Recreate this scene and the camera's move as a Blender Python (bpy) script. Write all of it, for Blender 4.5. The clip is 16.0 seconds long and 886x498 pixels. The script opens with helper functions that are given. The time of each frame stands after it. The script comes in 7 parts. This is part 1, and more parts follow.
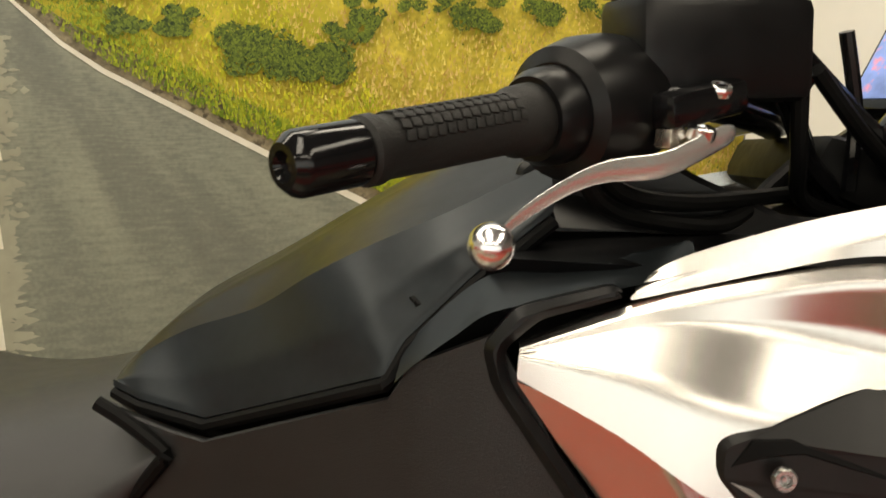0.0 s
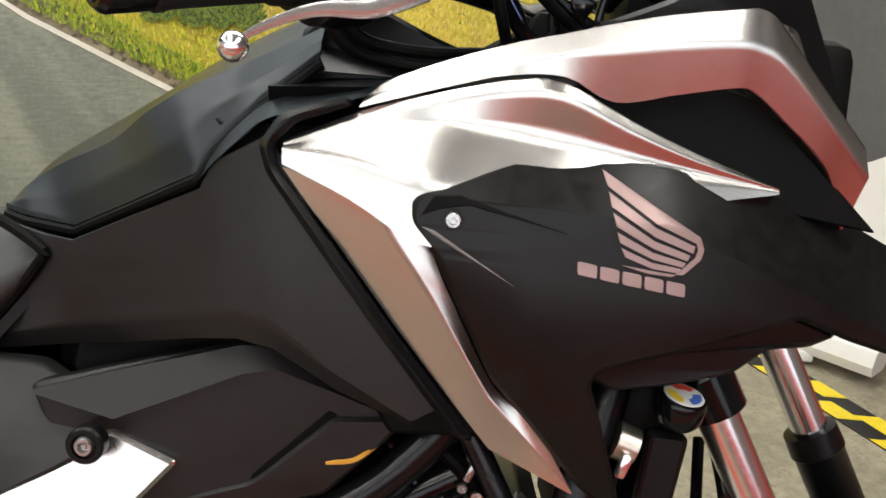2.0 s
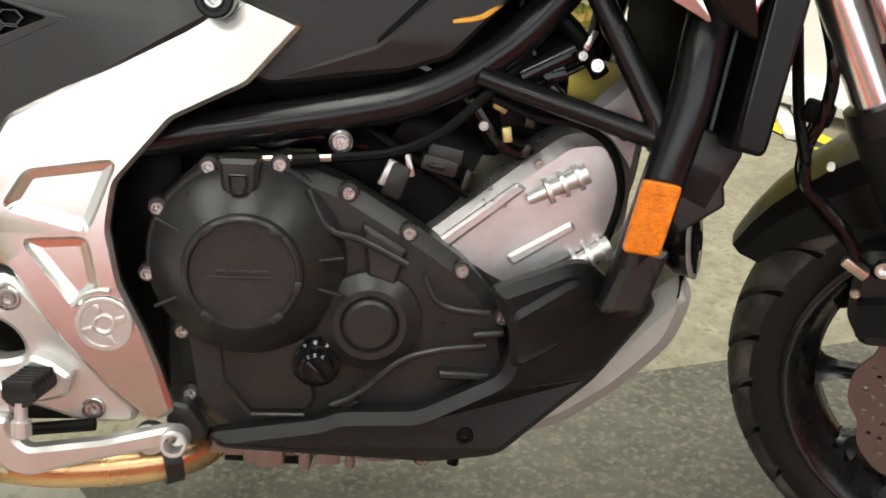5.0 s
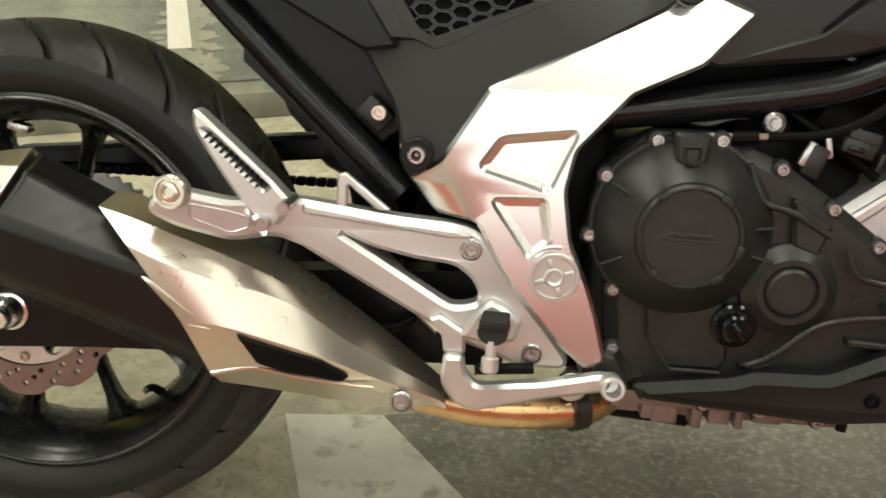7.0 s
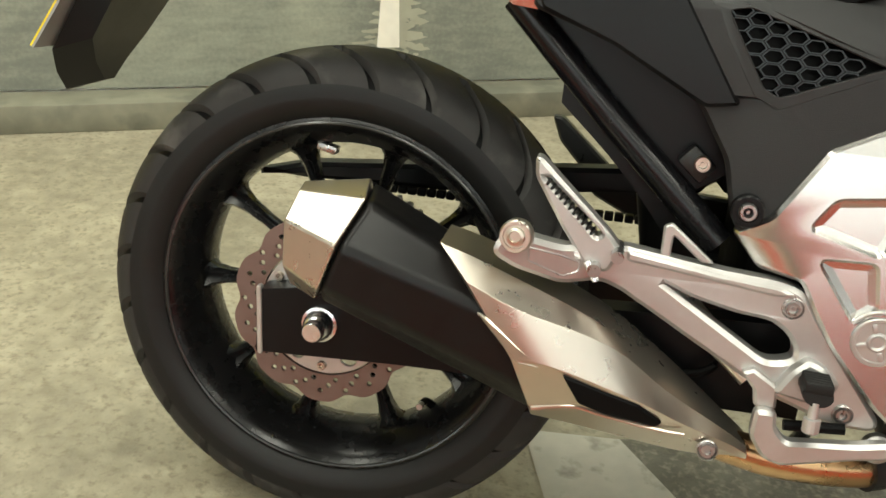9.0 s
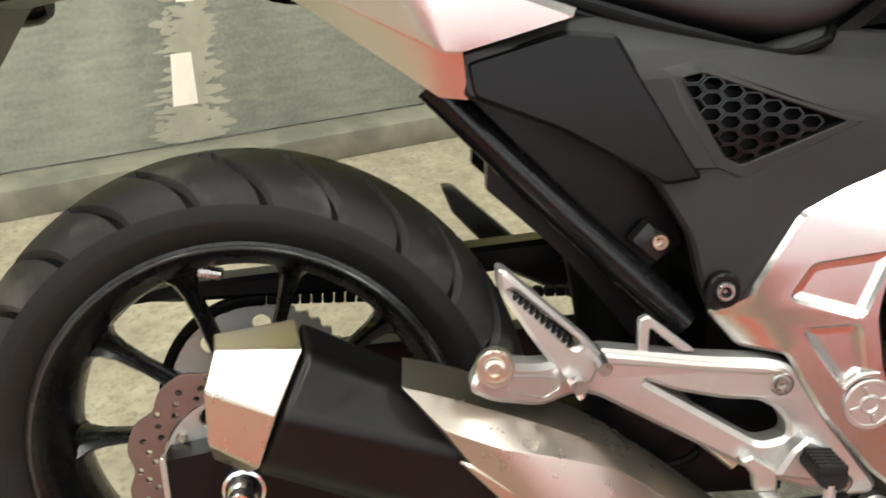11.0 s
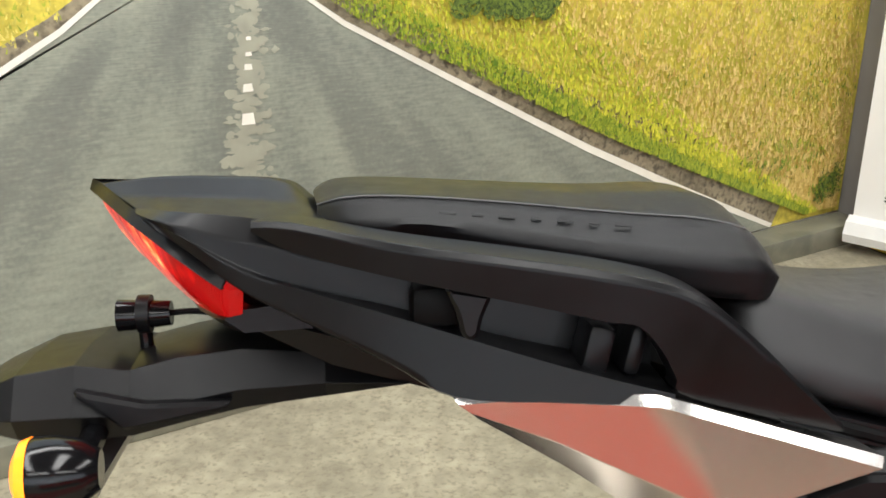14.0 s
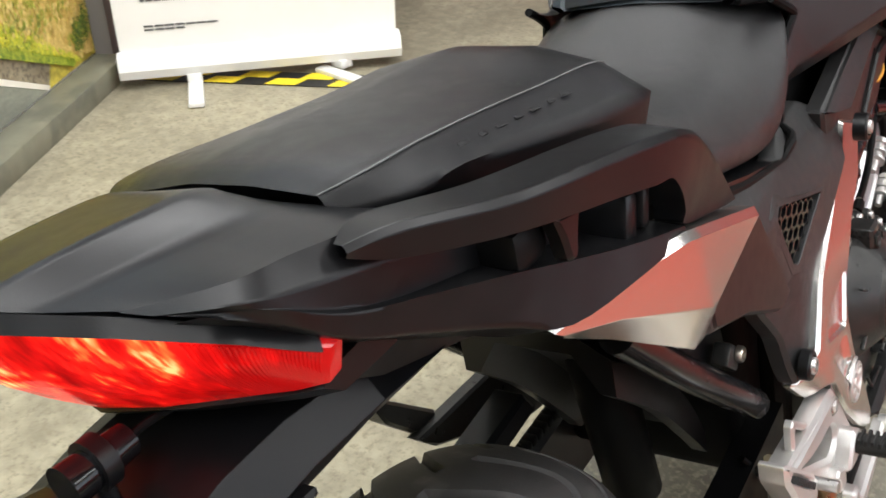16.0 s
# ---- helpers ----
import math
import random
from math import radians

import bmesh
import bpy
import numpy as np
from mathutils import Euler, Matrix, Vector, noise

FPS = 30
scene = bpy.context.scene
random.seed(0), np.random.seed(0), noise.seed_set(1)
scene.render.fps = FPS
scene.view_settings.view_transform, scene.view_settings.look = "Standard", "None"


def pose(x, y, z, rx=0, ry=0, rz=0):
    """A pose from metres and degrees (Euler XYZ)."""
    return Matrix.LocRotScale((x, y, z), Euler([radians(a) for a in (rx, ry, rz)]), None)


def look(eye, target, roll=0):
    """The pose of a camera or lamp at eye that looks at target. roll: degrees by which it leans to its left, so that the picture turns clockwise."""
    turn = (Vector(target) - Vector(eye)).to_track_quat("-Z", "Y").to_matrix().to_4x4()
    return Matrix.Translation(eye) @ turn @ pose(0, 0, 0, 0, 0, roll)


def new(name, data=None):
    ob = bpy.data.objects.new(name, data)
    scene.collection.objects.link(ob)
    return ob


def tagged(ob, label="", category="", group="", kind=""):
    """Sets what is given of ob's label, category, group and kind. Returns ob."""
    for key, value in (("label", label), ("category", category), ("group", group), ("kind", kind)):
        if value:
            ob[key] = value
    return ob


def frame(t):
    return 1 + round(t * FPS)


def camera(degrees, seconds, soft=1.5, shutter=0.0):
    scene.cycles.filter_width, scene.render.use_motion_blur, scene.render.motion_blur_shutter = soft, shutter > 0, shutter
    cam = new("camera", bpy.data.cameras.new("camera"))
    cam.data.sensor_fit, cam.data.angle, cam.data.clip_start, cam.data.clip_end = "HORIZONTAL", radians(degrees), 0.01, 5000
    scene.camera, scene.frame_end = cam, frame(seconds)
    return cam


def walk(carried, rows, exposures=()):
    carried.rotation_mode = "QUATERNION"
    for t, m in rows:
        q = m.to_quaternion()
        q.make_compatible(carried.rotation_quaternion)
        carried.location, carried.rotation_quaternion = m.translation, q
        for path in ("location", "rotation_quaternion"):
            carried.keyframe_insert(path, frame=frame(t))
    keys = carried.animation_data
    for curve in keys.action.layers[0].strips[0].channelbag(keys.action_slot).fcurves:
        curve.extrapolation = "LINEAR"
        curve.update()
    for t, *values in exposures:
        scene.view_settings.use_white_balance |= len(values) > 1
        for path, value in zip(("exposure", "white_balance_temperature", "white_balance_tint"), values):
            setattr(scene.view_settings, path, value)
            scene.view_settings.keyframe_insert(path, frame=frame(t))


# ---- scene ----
cam = camera(49.1, 16.0, 1.6, 0.2)
PATH = [
    (0, (0.834, -0.549, 1.216), (0.781, 1.353, 0.599), 3.8),
    (0.5, (0.791, -0.615, 1.202), (0.793, 1.275, 0.547), 4.2),
    (1, (0.854, -0.709, 1.203), (0.839, 1.186, 0.562), 4.1),
    (1.5, (0.935, -0.768, 1.197), (0.91, 1.125, 0.553), 3.9),
    (2, (0.973, -0.797, 1.184), (1.024, 1.092, 0.527), 4.3),
    (2.5, (1.011, -0.805, 1.156), (1.069, 1.064, 0.449), 3.9),
    (3, (1.024, -0.796, 1.091), (1.075, 1.025, 0.266), 3.8),
    (3.5, (1.007, -0.798, 1.038), (1.07, 0.985, 0.134), 3.6),
    (3.7, (0.993, -0.8, 1.017), (1.072, 0.967, 0.084), 3.5),
    (5.8, (0.714, -0.954, 0.907), (0.89, 0.825, 0.011), 3.7),
    (6, (0.686, -0.962, 0.904), (0.854, 0.821, 0.014), 3.8),
    (6.5, (0.588, -0.99, 0.913), (0.689, 0.801, 0.028), 3.3),
    (7, (0.51, -0.998, 0.907), (0.462, 0.792, 0.015), 3.4),
    (7.5, (0.461, -1.002, 0.908), (0.272, 0.779, 0.02), 3.8),
    (8, (0.416, -1.009, 0.91), (0.117, 0.759, 0.024), 4.0),
    (8.5, (0.359, -1.03, 0.942), (0.033, 0.719, 0.029), 4.5),
    (8.7, (0.334, -1.033, 0.96), (0.023, 0.707, 0.024), 4.4),
    (10.8, (0.098, -0.842, 0.977), (0.228, 0.922, 0.043), 1.4),
    (11, (0.119, -0.848, 0.994), (0.297, 0.924, 0.084), 1.5),
    (11.5, (0.166, -0.862, 1.031), (0.452, 0.93, 0.189), 1.6),
    (12, (0.186, -0.864, 1.083), (0.509, 0.959, 0.328), 1.2),
    (12.5, (0.129, -0.861, 1.112), (0.389, 0.995, 0.413), 1.3),
    (13, (0.022, -0.83, 1.129), (0.218, 1.029, 0.417), 1.9),
    (13.5, (-0.024, -0.713, 1.139), (0.119, 1.153, 0.433), 1.4),
    (14, (-0.053, -0.582, 1.176), (0.138, 1.276, 0.46), 0.2),
    (14.5, (-0.149, -0.414, 1.172), (0.422, 1.318, 0.351), -0.8),
    (14.8, (-0.215, -0.353, 1.176), (0.654, 1.231, 0.321), -1.3),
    (15, (-0.247, -0.337, 1.172), (0.783, 1.128, 0.282), -1.3),
    (15.3, (-0.316, -0.34, 1.189), (0.878, 0.969, 0.261), -2.6),
    (15.5, (-0.364, -0.326, 1.209), (0.911, 0.881, 0.252), -3.1),
    (16, (-0.441, -0.203, 1.196), (1.017, 0.706, 0.172), -0.8),
]
walk(cam, [(t, look(eye, target, roll)) for t, eye, target, roll in PATH], exposures=[(0.0, -0.27, 7800, 8), (0.5, -0.02, 7200, 8), (1.0, -0.05, 6800, 9), (2.0, 0.05, 6500, 10), (3.5, 0.75, 6500, 7), (6.0, 0.3, 6500, 4), (6.6, 0.3, 6700, 2), (7.0, 0.28, 6900, 0), (7.5, 0.13, 7200, 0), (8.5, 0.1, 7000, 0), (11.0, 0.4, 6500, 6), (12.5, 0.5, 6400, 10), (13.4, 0.62, 6100, 10), (14.0, 0.30, 6300, 10), (15.5, 0.5, 6200, 10), (16.0, 0.6, 6200, 10)])

# ---- light ----
world = bpy.data.worlds.new("hall_air")
scene.world = world
world.use_nodes = True
world.node_tree.nodes["Background"].inputs[0].default_value = (0.9, 0.95, 1.0, 1)
world.node_tree.nodes["Background"].inputs[1].default_value = 0.02


def ceiling_lamp(x, y, z, sx, sy, watts, turn=0.0):
    data = bpy.data.lights.new("tube_light", "AREA")
    data.shape, data.size, data.size_y, data.energy = "RECTANGLE", sx, sy, watts
    data.color = (1.0, 0.975, 0.925)
    ob = new("tube_light", data)
    ob.matrix_world = pose(x, y, z, 0, 0, turn)
    return ob


for lx in (-1.6, 0.4, 2.4):
    ceiling_lamp(lx, -1.1, 2.97, 0.5, 2.4, 44)
ceiling_lamp(-1.2, -3.3, 2.97, 2.4, 0.4, 38)
ceiling_lamp(1.8, -3.3, 2.97, 2.4, 0.4, 38)
ceiling_lamp(-0.6, 0.75, 2.97, 2.6, 0.35, 44, 25.5)
ceiling_lamp(1.6, 1.3, 2.97, 1.8, 0.35, 34, 25.5)


# ---- materials ----
def material(name, colour, rough=0.5, metal=0.0, vary=0.12, scale=40.0, bump=0.0, bump_scale=300.0, spots=None, coat=0.0, emit=0.0, spec=0.3, rough_vary=0.08):
    m = bpy.data.materials.new(name)
    m.use_nodes = True
    nodes, links = m.node_tree.nodes, m.node_tree.links
    b = nodes["Principled BSDF"]
    b.inputs["Roughness"].default_value, b.inputs["Metallic"].default_value = rough, metal
    b.inputs["Coat Weight"].default_value = coat
    b.inputs["Specular IOR Level"].default_value = spec
    co = nodes.new("ShaderNodeTexCoord")
    n1 = nodes.new("ShaderNodeTexNoise")
    n1.inputs["Scale"].default_value, n1.inputs["Detail"].default_value = scale, 6.0
    links.new(co.outputs["Object"], n1.inputs["Vector"])
    n2 = nodes.new("ShaderNodeTexNoise")
    n2.inputs["Scale"].default_value, n2.inputs["Detail"].default_value = scale / 9.0, 3.0
    links.new(co.outputs["Object"], n2.inputs["Vector"])
    add = nodes.new("ShaderNodeMath")
    add.operation = "ADD"
    links.new(n1.outputs["Fac"], add.inputs[0])
    links.new(n2.outputs["Fac"], add.inputs[1])
    ramp = nodes.new("ShaderNodeMapRange")
    ramp.inputs["From Min"].default_value, ramp.inputs["From Max"].default_value = 0.7, 1.3
    ramp.inputs["To Min"].default_value, ramp.inputs["To Max"].default_value = 1.0 - vary, 1.0 + vary
    links.new(add.outputs[0], ramp.inputs["Value"])
    mul = nodes.new("ShaderNodeVectorMath")
    mul.operation = "SCALE"
    mul.inputs[0].default_value = colour
    links.new(ramp.outputs[0], mul.inputs["Scale"])
    last = mul.outputs[0]
    if spots:
        colour2, s_scale, low, high = spots
        n3 = nodes.new("ShaderNodeTexNoise")
        n3.inputs["Scale"].default_value, n3.inputs["Detail"].default_value = s_scale, 8.0
        links.new(co.outputs["Object"], n3.inputs["Vector"])
        r3 = nodes.new("ShaderNodeMapRange")
        r3.inputs["From Min"].default_value, r3.inputs["From Max"].default_value = low, high
        links.new(n3.outputs["Fac"], r3.inputs["Value"])
        mix = nodes.new("ShaderNodeMix")
        mix.data_type = "RGBA"
        links.new(r3.outputs[0], mix.inputs[0])
        links.new(last, mix.inputs[6])
        mix.inputs[7].default_value = (*colour2, 1)
        last = mix.outputs[2]
    links.new(last, b.inputs["Base Color"])
    rr = nodes.new("ShaderNodeMapRange")
    rr.inputs["From Min"].default_value, rr.inputs["From Max"].default_value = 0.7, 1.3
    rr.inputs["To Min"].default_value, rr.inputs["To Max"].default_value = max(0.02, rough - rough_vary), min(1.0, rough + rough_vary)
    links.new(add.outputs[0], rr.inputs["Value"])
    links.new(rr.outputs[0], b.inputs["Roughness"])
    if bump:
        nb = nodes.new("ShaderNodeTexNoise")
        nb.inputs["Scale"].default_value, nb.inputs["Detail"].default_value = bump_scale, 4.0
        links.new(co.outputs["Object"], nb.inputs["Vector"])
        bp = nodes.new("ShaderNodeBump")
        bp.inputs["Strength"].default_value, bp.inputs["Distance"].default_value = bump, 0.002
        links.new(nb.outputs["Fac"], bp.inputs["Height"])
        links.new(bp.outputs[0], b.inputs["Normal"])
    if emit:
        links.new(last, b.inputs["Emission Color"])
        b.inputs["Emission Strength"].default_value = emit
    return m


SATIN = material("satin_black_plastic", (0.0036, 0.0036, 0.0040), 0.34, 0, 0.2, 60, 0.05, 900, spec=0.22, rough_vary=0.05)
GRAIN = material("grained_black_plastic", (0.010, 0.010, 0.010), 0.48, 0, 0.2, 80, 0.25, 1100, spec=0.42)
BELLYP = material("grained_belly_plastic", (0.0055, 0.0055, 0.0055), 0.45, 0, 0.2, 80, 0.25, 1100, spec=0.25)
GREYP = material("pale_grey_plastic", (0.30, 0.30, 0.28), 0.45, 0, 0.1, 60)
MATTEP = material("matt_dark_plastic", (0.0090, 0.0088, 0.0088), 0.40, 0, 0.2, 70, 0.2, 1000, spec=0.36)
GUNMETAL = material("dark_metallic_paint", (0.020, 0.024, 0.027), 0.36, 0.5, 0.12, 120, 0.02, 1500, spec=0.25)
MATTE_BLACK = material("matt_black_paint", (0.0042, 0.0040, 0.0040), 0.37, 0.0, 0.15, 90, 0.03, 1200, spec=0.27)
SILVER = material("matt_silver_paint", (0.62, 0.60, 0.575), 0.25, 1.0, 0.02, 150, rough_vary=0.012)
POLISH = material("polished_aluminium", (0.84, 0.83, 0.82), 0.26, 0.85, 0.02, 40, rough_vary=0.01)
SCREW = material("dull_bright_screw", (0.42, 0.41, 0.40), 0.30, 0.95, 0.08, 200)
ALLOY = material("cast_aluminium", (0.54, 0.53, 0.515), 0.38, 0.8, 0.04, 120, rough_vary=0.02)
CAST_GREY = material("cast_grey_alloy", (0.56, 0.54, 0.54), 0.34, 0.85, 0.08, 120, 0.12, 700)
STEEL = material("brushed_stainless_steel", (0.58, 0.53, 0.455), 0.28, 0.95, 0.03, 60, rough_vary=0.01)
BRONZE = material("heat_tinted_steel", (0.55, 0.36, 0.19), 0.26, 1.0, 0.15, 30)
CHROME = material("polished_chrome", (0.80, 0.80, 0.82), 0.22, 1.0, 0.03, 60, rough_vary=0.02)
CASE = material("dark_painted_engine_case", (0.030, 0.0295, 0.0285), 0.34, 0.5, 0.15, 90, 0.12, 900)
FRAME = material("gloss_black_frame_paint", (0.007, 0.007, 0.008), 0.22, 0.1, 0.12, 60, 0.05, 600)
RUBBER = material("tyre_sidewall_rubber", (0.0070, 0.0068, 0.0066), 0.5, 0, 0.2, 50, 0.15, 700, spec=0.3)
TREAD = material("dusty_tread_rubber", (0.024, 0.023, 0.022), 0.62, 0, 0.3, 40, 0.3, 700, spots=((0.11, 0.102, 0.094), 13, 0.54, 0.78), spec=0.3)
SEATR = material("grained_seat_vinyl", (0.0105, 0.0102, 0.0105), 0.42, 0, 0.2, 70, 0.3, 1600, spec=0.5, rough_vary=0.06)
GRIPRUB = material("grip_rubber", (0.007, 0.0068, 0.0065), 0.6, 0, 0.2, 90, 0.3, 900)
SEATV = material("black_seat_vinyl", (0.0045, 0.0045, 0.0050), 0.36, 0, 0.2, 70, 0.25, 1600, spec=0.25, rough_vary=0.06)
RIMP = material("black_wheel_paint", (0.0045, 0.0045, 0.0048), 0.27, 0.0, 0.15, 60, spec=0.45)
# paler than the wheel paint: the lip's highlight put into colour
RIM_GLINT = material("rim_highlight_line", (0.06, 0.06, 0.06), 0.2, 0.6, 0.1, 60)
# near-black inner parts; also paints shade into tyre grooves and the lid gap
DARK = material("dark_parts_and_recess_shade", (0.003, 0.003, 0.003), 0.5, 0, 0.3, 50, spec=0.08)
GLOSSB = material("gloss_black_plastic", (0.004, 0.004, 0.0045), 0.12, 0, 0.1, 50)
DISCM = material("brake_disc_steel", (0.20, 0.140, 0.125), 0.42, 0.7, 0.08, 80)
AMBERLIT = material("lit_amber_lens", (1.0, 0.26, 0.015), 0.2, 0, 0.1, 60, emit=1.2)
PLINTHP = material("printed_plinth", (0.22, 0.215, 0.16), 0.5, 0, 0.22, 16, spots=((0.15, 0.15, 0.115), 7, 0.50, 0.62))
AMBER = material("amber_reflector_plastic", (0.55, 0.145, 0.004), 0.2, 0, 0.3, 160, 0.8, 420)
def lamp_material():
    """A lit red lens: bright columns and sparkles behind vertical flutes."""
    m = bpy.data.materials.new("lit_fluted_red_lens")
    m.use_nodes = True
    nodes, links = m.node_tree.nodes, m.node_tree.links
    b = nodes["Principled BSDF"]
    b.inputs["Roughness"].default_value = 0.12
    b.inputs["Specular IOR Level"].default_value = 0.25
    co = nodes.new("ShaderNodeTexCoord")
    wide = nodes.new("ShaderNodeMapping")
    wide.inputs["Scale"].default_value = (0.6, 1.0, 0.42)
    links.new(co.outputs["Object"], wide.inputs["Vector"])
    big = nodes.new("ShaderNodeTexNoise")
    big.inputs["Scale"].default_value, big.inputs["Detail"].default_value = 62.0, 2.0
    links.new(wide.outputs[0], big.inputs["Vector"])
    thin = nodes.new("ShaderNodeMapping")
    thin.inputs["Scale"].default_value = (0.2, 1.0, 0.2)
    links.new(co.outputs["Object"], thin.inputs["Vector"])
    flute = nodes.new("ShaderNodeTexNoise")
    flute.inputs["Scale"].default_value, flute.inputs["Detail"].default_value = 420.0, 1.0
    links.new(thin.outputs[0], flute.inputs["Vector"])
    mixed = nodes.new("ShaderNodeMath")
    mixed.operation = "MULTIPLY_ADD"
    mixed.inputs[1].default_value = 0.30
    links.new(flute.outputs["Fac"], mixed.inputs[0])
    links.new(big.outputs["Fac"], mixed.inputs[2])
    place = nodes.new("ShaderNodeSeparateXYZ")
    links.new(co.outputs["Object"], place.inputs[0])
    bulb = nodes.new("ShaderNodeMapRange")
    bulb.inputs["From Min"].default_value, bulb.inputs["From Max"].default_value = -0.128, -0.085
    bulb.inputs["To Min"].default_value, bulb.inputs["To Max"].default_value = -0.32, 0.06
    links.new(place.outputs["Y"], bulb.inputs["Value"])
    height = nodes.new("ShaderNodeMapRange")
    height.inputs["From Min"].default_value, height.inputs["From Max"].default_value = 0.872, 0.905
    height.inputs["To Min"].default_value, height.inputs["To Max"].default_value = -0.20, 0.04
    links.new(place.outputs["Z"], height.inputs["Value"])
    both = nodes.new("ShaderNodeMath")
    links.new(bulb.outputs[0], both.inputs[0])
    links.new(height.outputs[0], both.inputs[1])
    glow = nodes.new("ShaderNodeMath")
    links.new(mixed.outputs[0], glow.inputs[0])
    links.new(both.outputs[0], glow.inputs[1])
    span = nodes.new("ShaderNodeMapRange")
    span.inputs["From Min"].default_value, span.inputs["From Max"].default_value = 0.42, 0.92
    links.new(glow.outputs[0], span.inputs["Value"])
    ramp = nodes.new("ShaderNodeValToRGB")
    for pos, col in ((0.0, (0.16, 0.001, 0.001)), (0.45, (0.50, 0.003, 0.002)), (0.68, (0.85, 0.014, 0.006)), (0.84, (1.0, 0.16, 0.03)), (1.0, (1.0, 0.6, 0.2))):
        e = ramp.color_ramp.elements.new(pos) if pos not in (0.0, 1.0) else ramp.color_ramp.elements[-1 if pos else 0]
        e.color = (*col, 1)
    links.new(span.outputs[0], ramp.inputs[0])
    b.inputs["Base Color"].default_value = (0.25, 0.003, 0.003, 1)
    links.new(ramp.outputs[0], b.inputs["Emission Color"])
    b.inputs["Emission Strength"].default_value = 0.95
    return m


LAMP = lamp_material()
YELLOWT = material("yellow_floor_tape", (0.80, 0.62, 0.03), 0.5, 0, 0.12, 60)
BLACKT = material("black_floor_tape", (0.02, 0.02, 0.02), 0.5, 0, 0.2, 60)
LOGO = material("pale_pinkish_decal", (0.33, 0.23, 0.22), 0.4, 0.4, 0.08, 80)
WHITEM = material("white_banner_print", (0.80, 0.79, 0.76), 0.5, 0, 0.03, 8)
WHITEP = material("white_plastic", (0.75, 0.75, 0.73), 0.4, 0, 0.04, 20)
GREYTXT = material("grey_print_ink", (0.10, 0.10, 0.10), 0.6, 0, 0.1, 60)
SCREEN = material("lit_dash_display", (0.16, 0.24, 0.55), 0.15, 0, 0.5, 30, spots=((0.75, 0.2, 0.2), 60, 0.55, 0.7), emit=0.7)
FLOORM = material("worn_speckled_concrete", (0.315, 0.285, 0.205), 0.55, 0, 0.30, 26, 0.6, 190, spots=((0.20, 0.178, 0.125), 90, 0.50, 0.74))
PAINTF = material("worn_white_floor_paint", (0.46, 0.44, 0.37), 0.55, 0, 0.10, 30, 0.2, 260, spots=((0.27, 0.25, 0.20), 26, 0.56, 0.72))
DARKF = material("dark_speckled_concrete", (0.125, 0.118, 0.092), 0.5, 0, 0.35, 26, 0.6, 190, spots=((0.25, 0.232, 0.18), 95, 0.48, 0.74))
PLASTER = material("white_plaster", (0.74, 0.73, 0.70), 0.8, 0, 0.05, 6)
REDWALL = material("red_painted_wall", (0.60, 0.068, 0.048), 0.5, 0, 0.06, 5)
CARPET = material("red_carpet", (0.42, 0.085, 0.062), 0.9, 0, 0.15, 60, 0.4, 500, spec=0.1)
WINDOWM = material("daylight_beyond_glass", (0.85, 0.93, 1.0), 0.5, 0, 0.45, 2.2, emit=1.6)
CEILM = material("grey_ceiling", (0.13, 0.13, 0.13), 0.8, 0, 0.05, 4)
GREYW = material("grey_partition", (0.20, 0.19, 0.18), 0.6, 0, 0.08, 5)
SEAMT = material("grey_seat_thread", (0.09, 0.09, 0.09), 0.6, 0, 0.1, 60)
# the print on the back wall


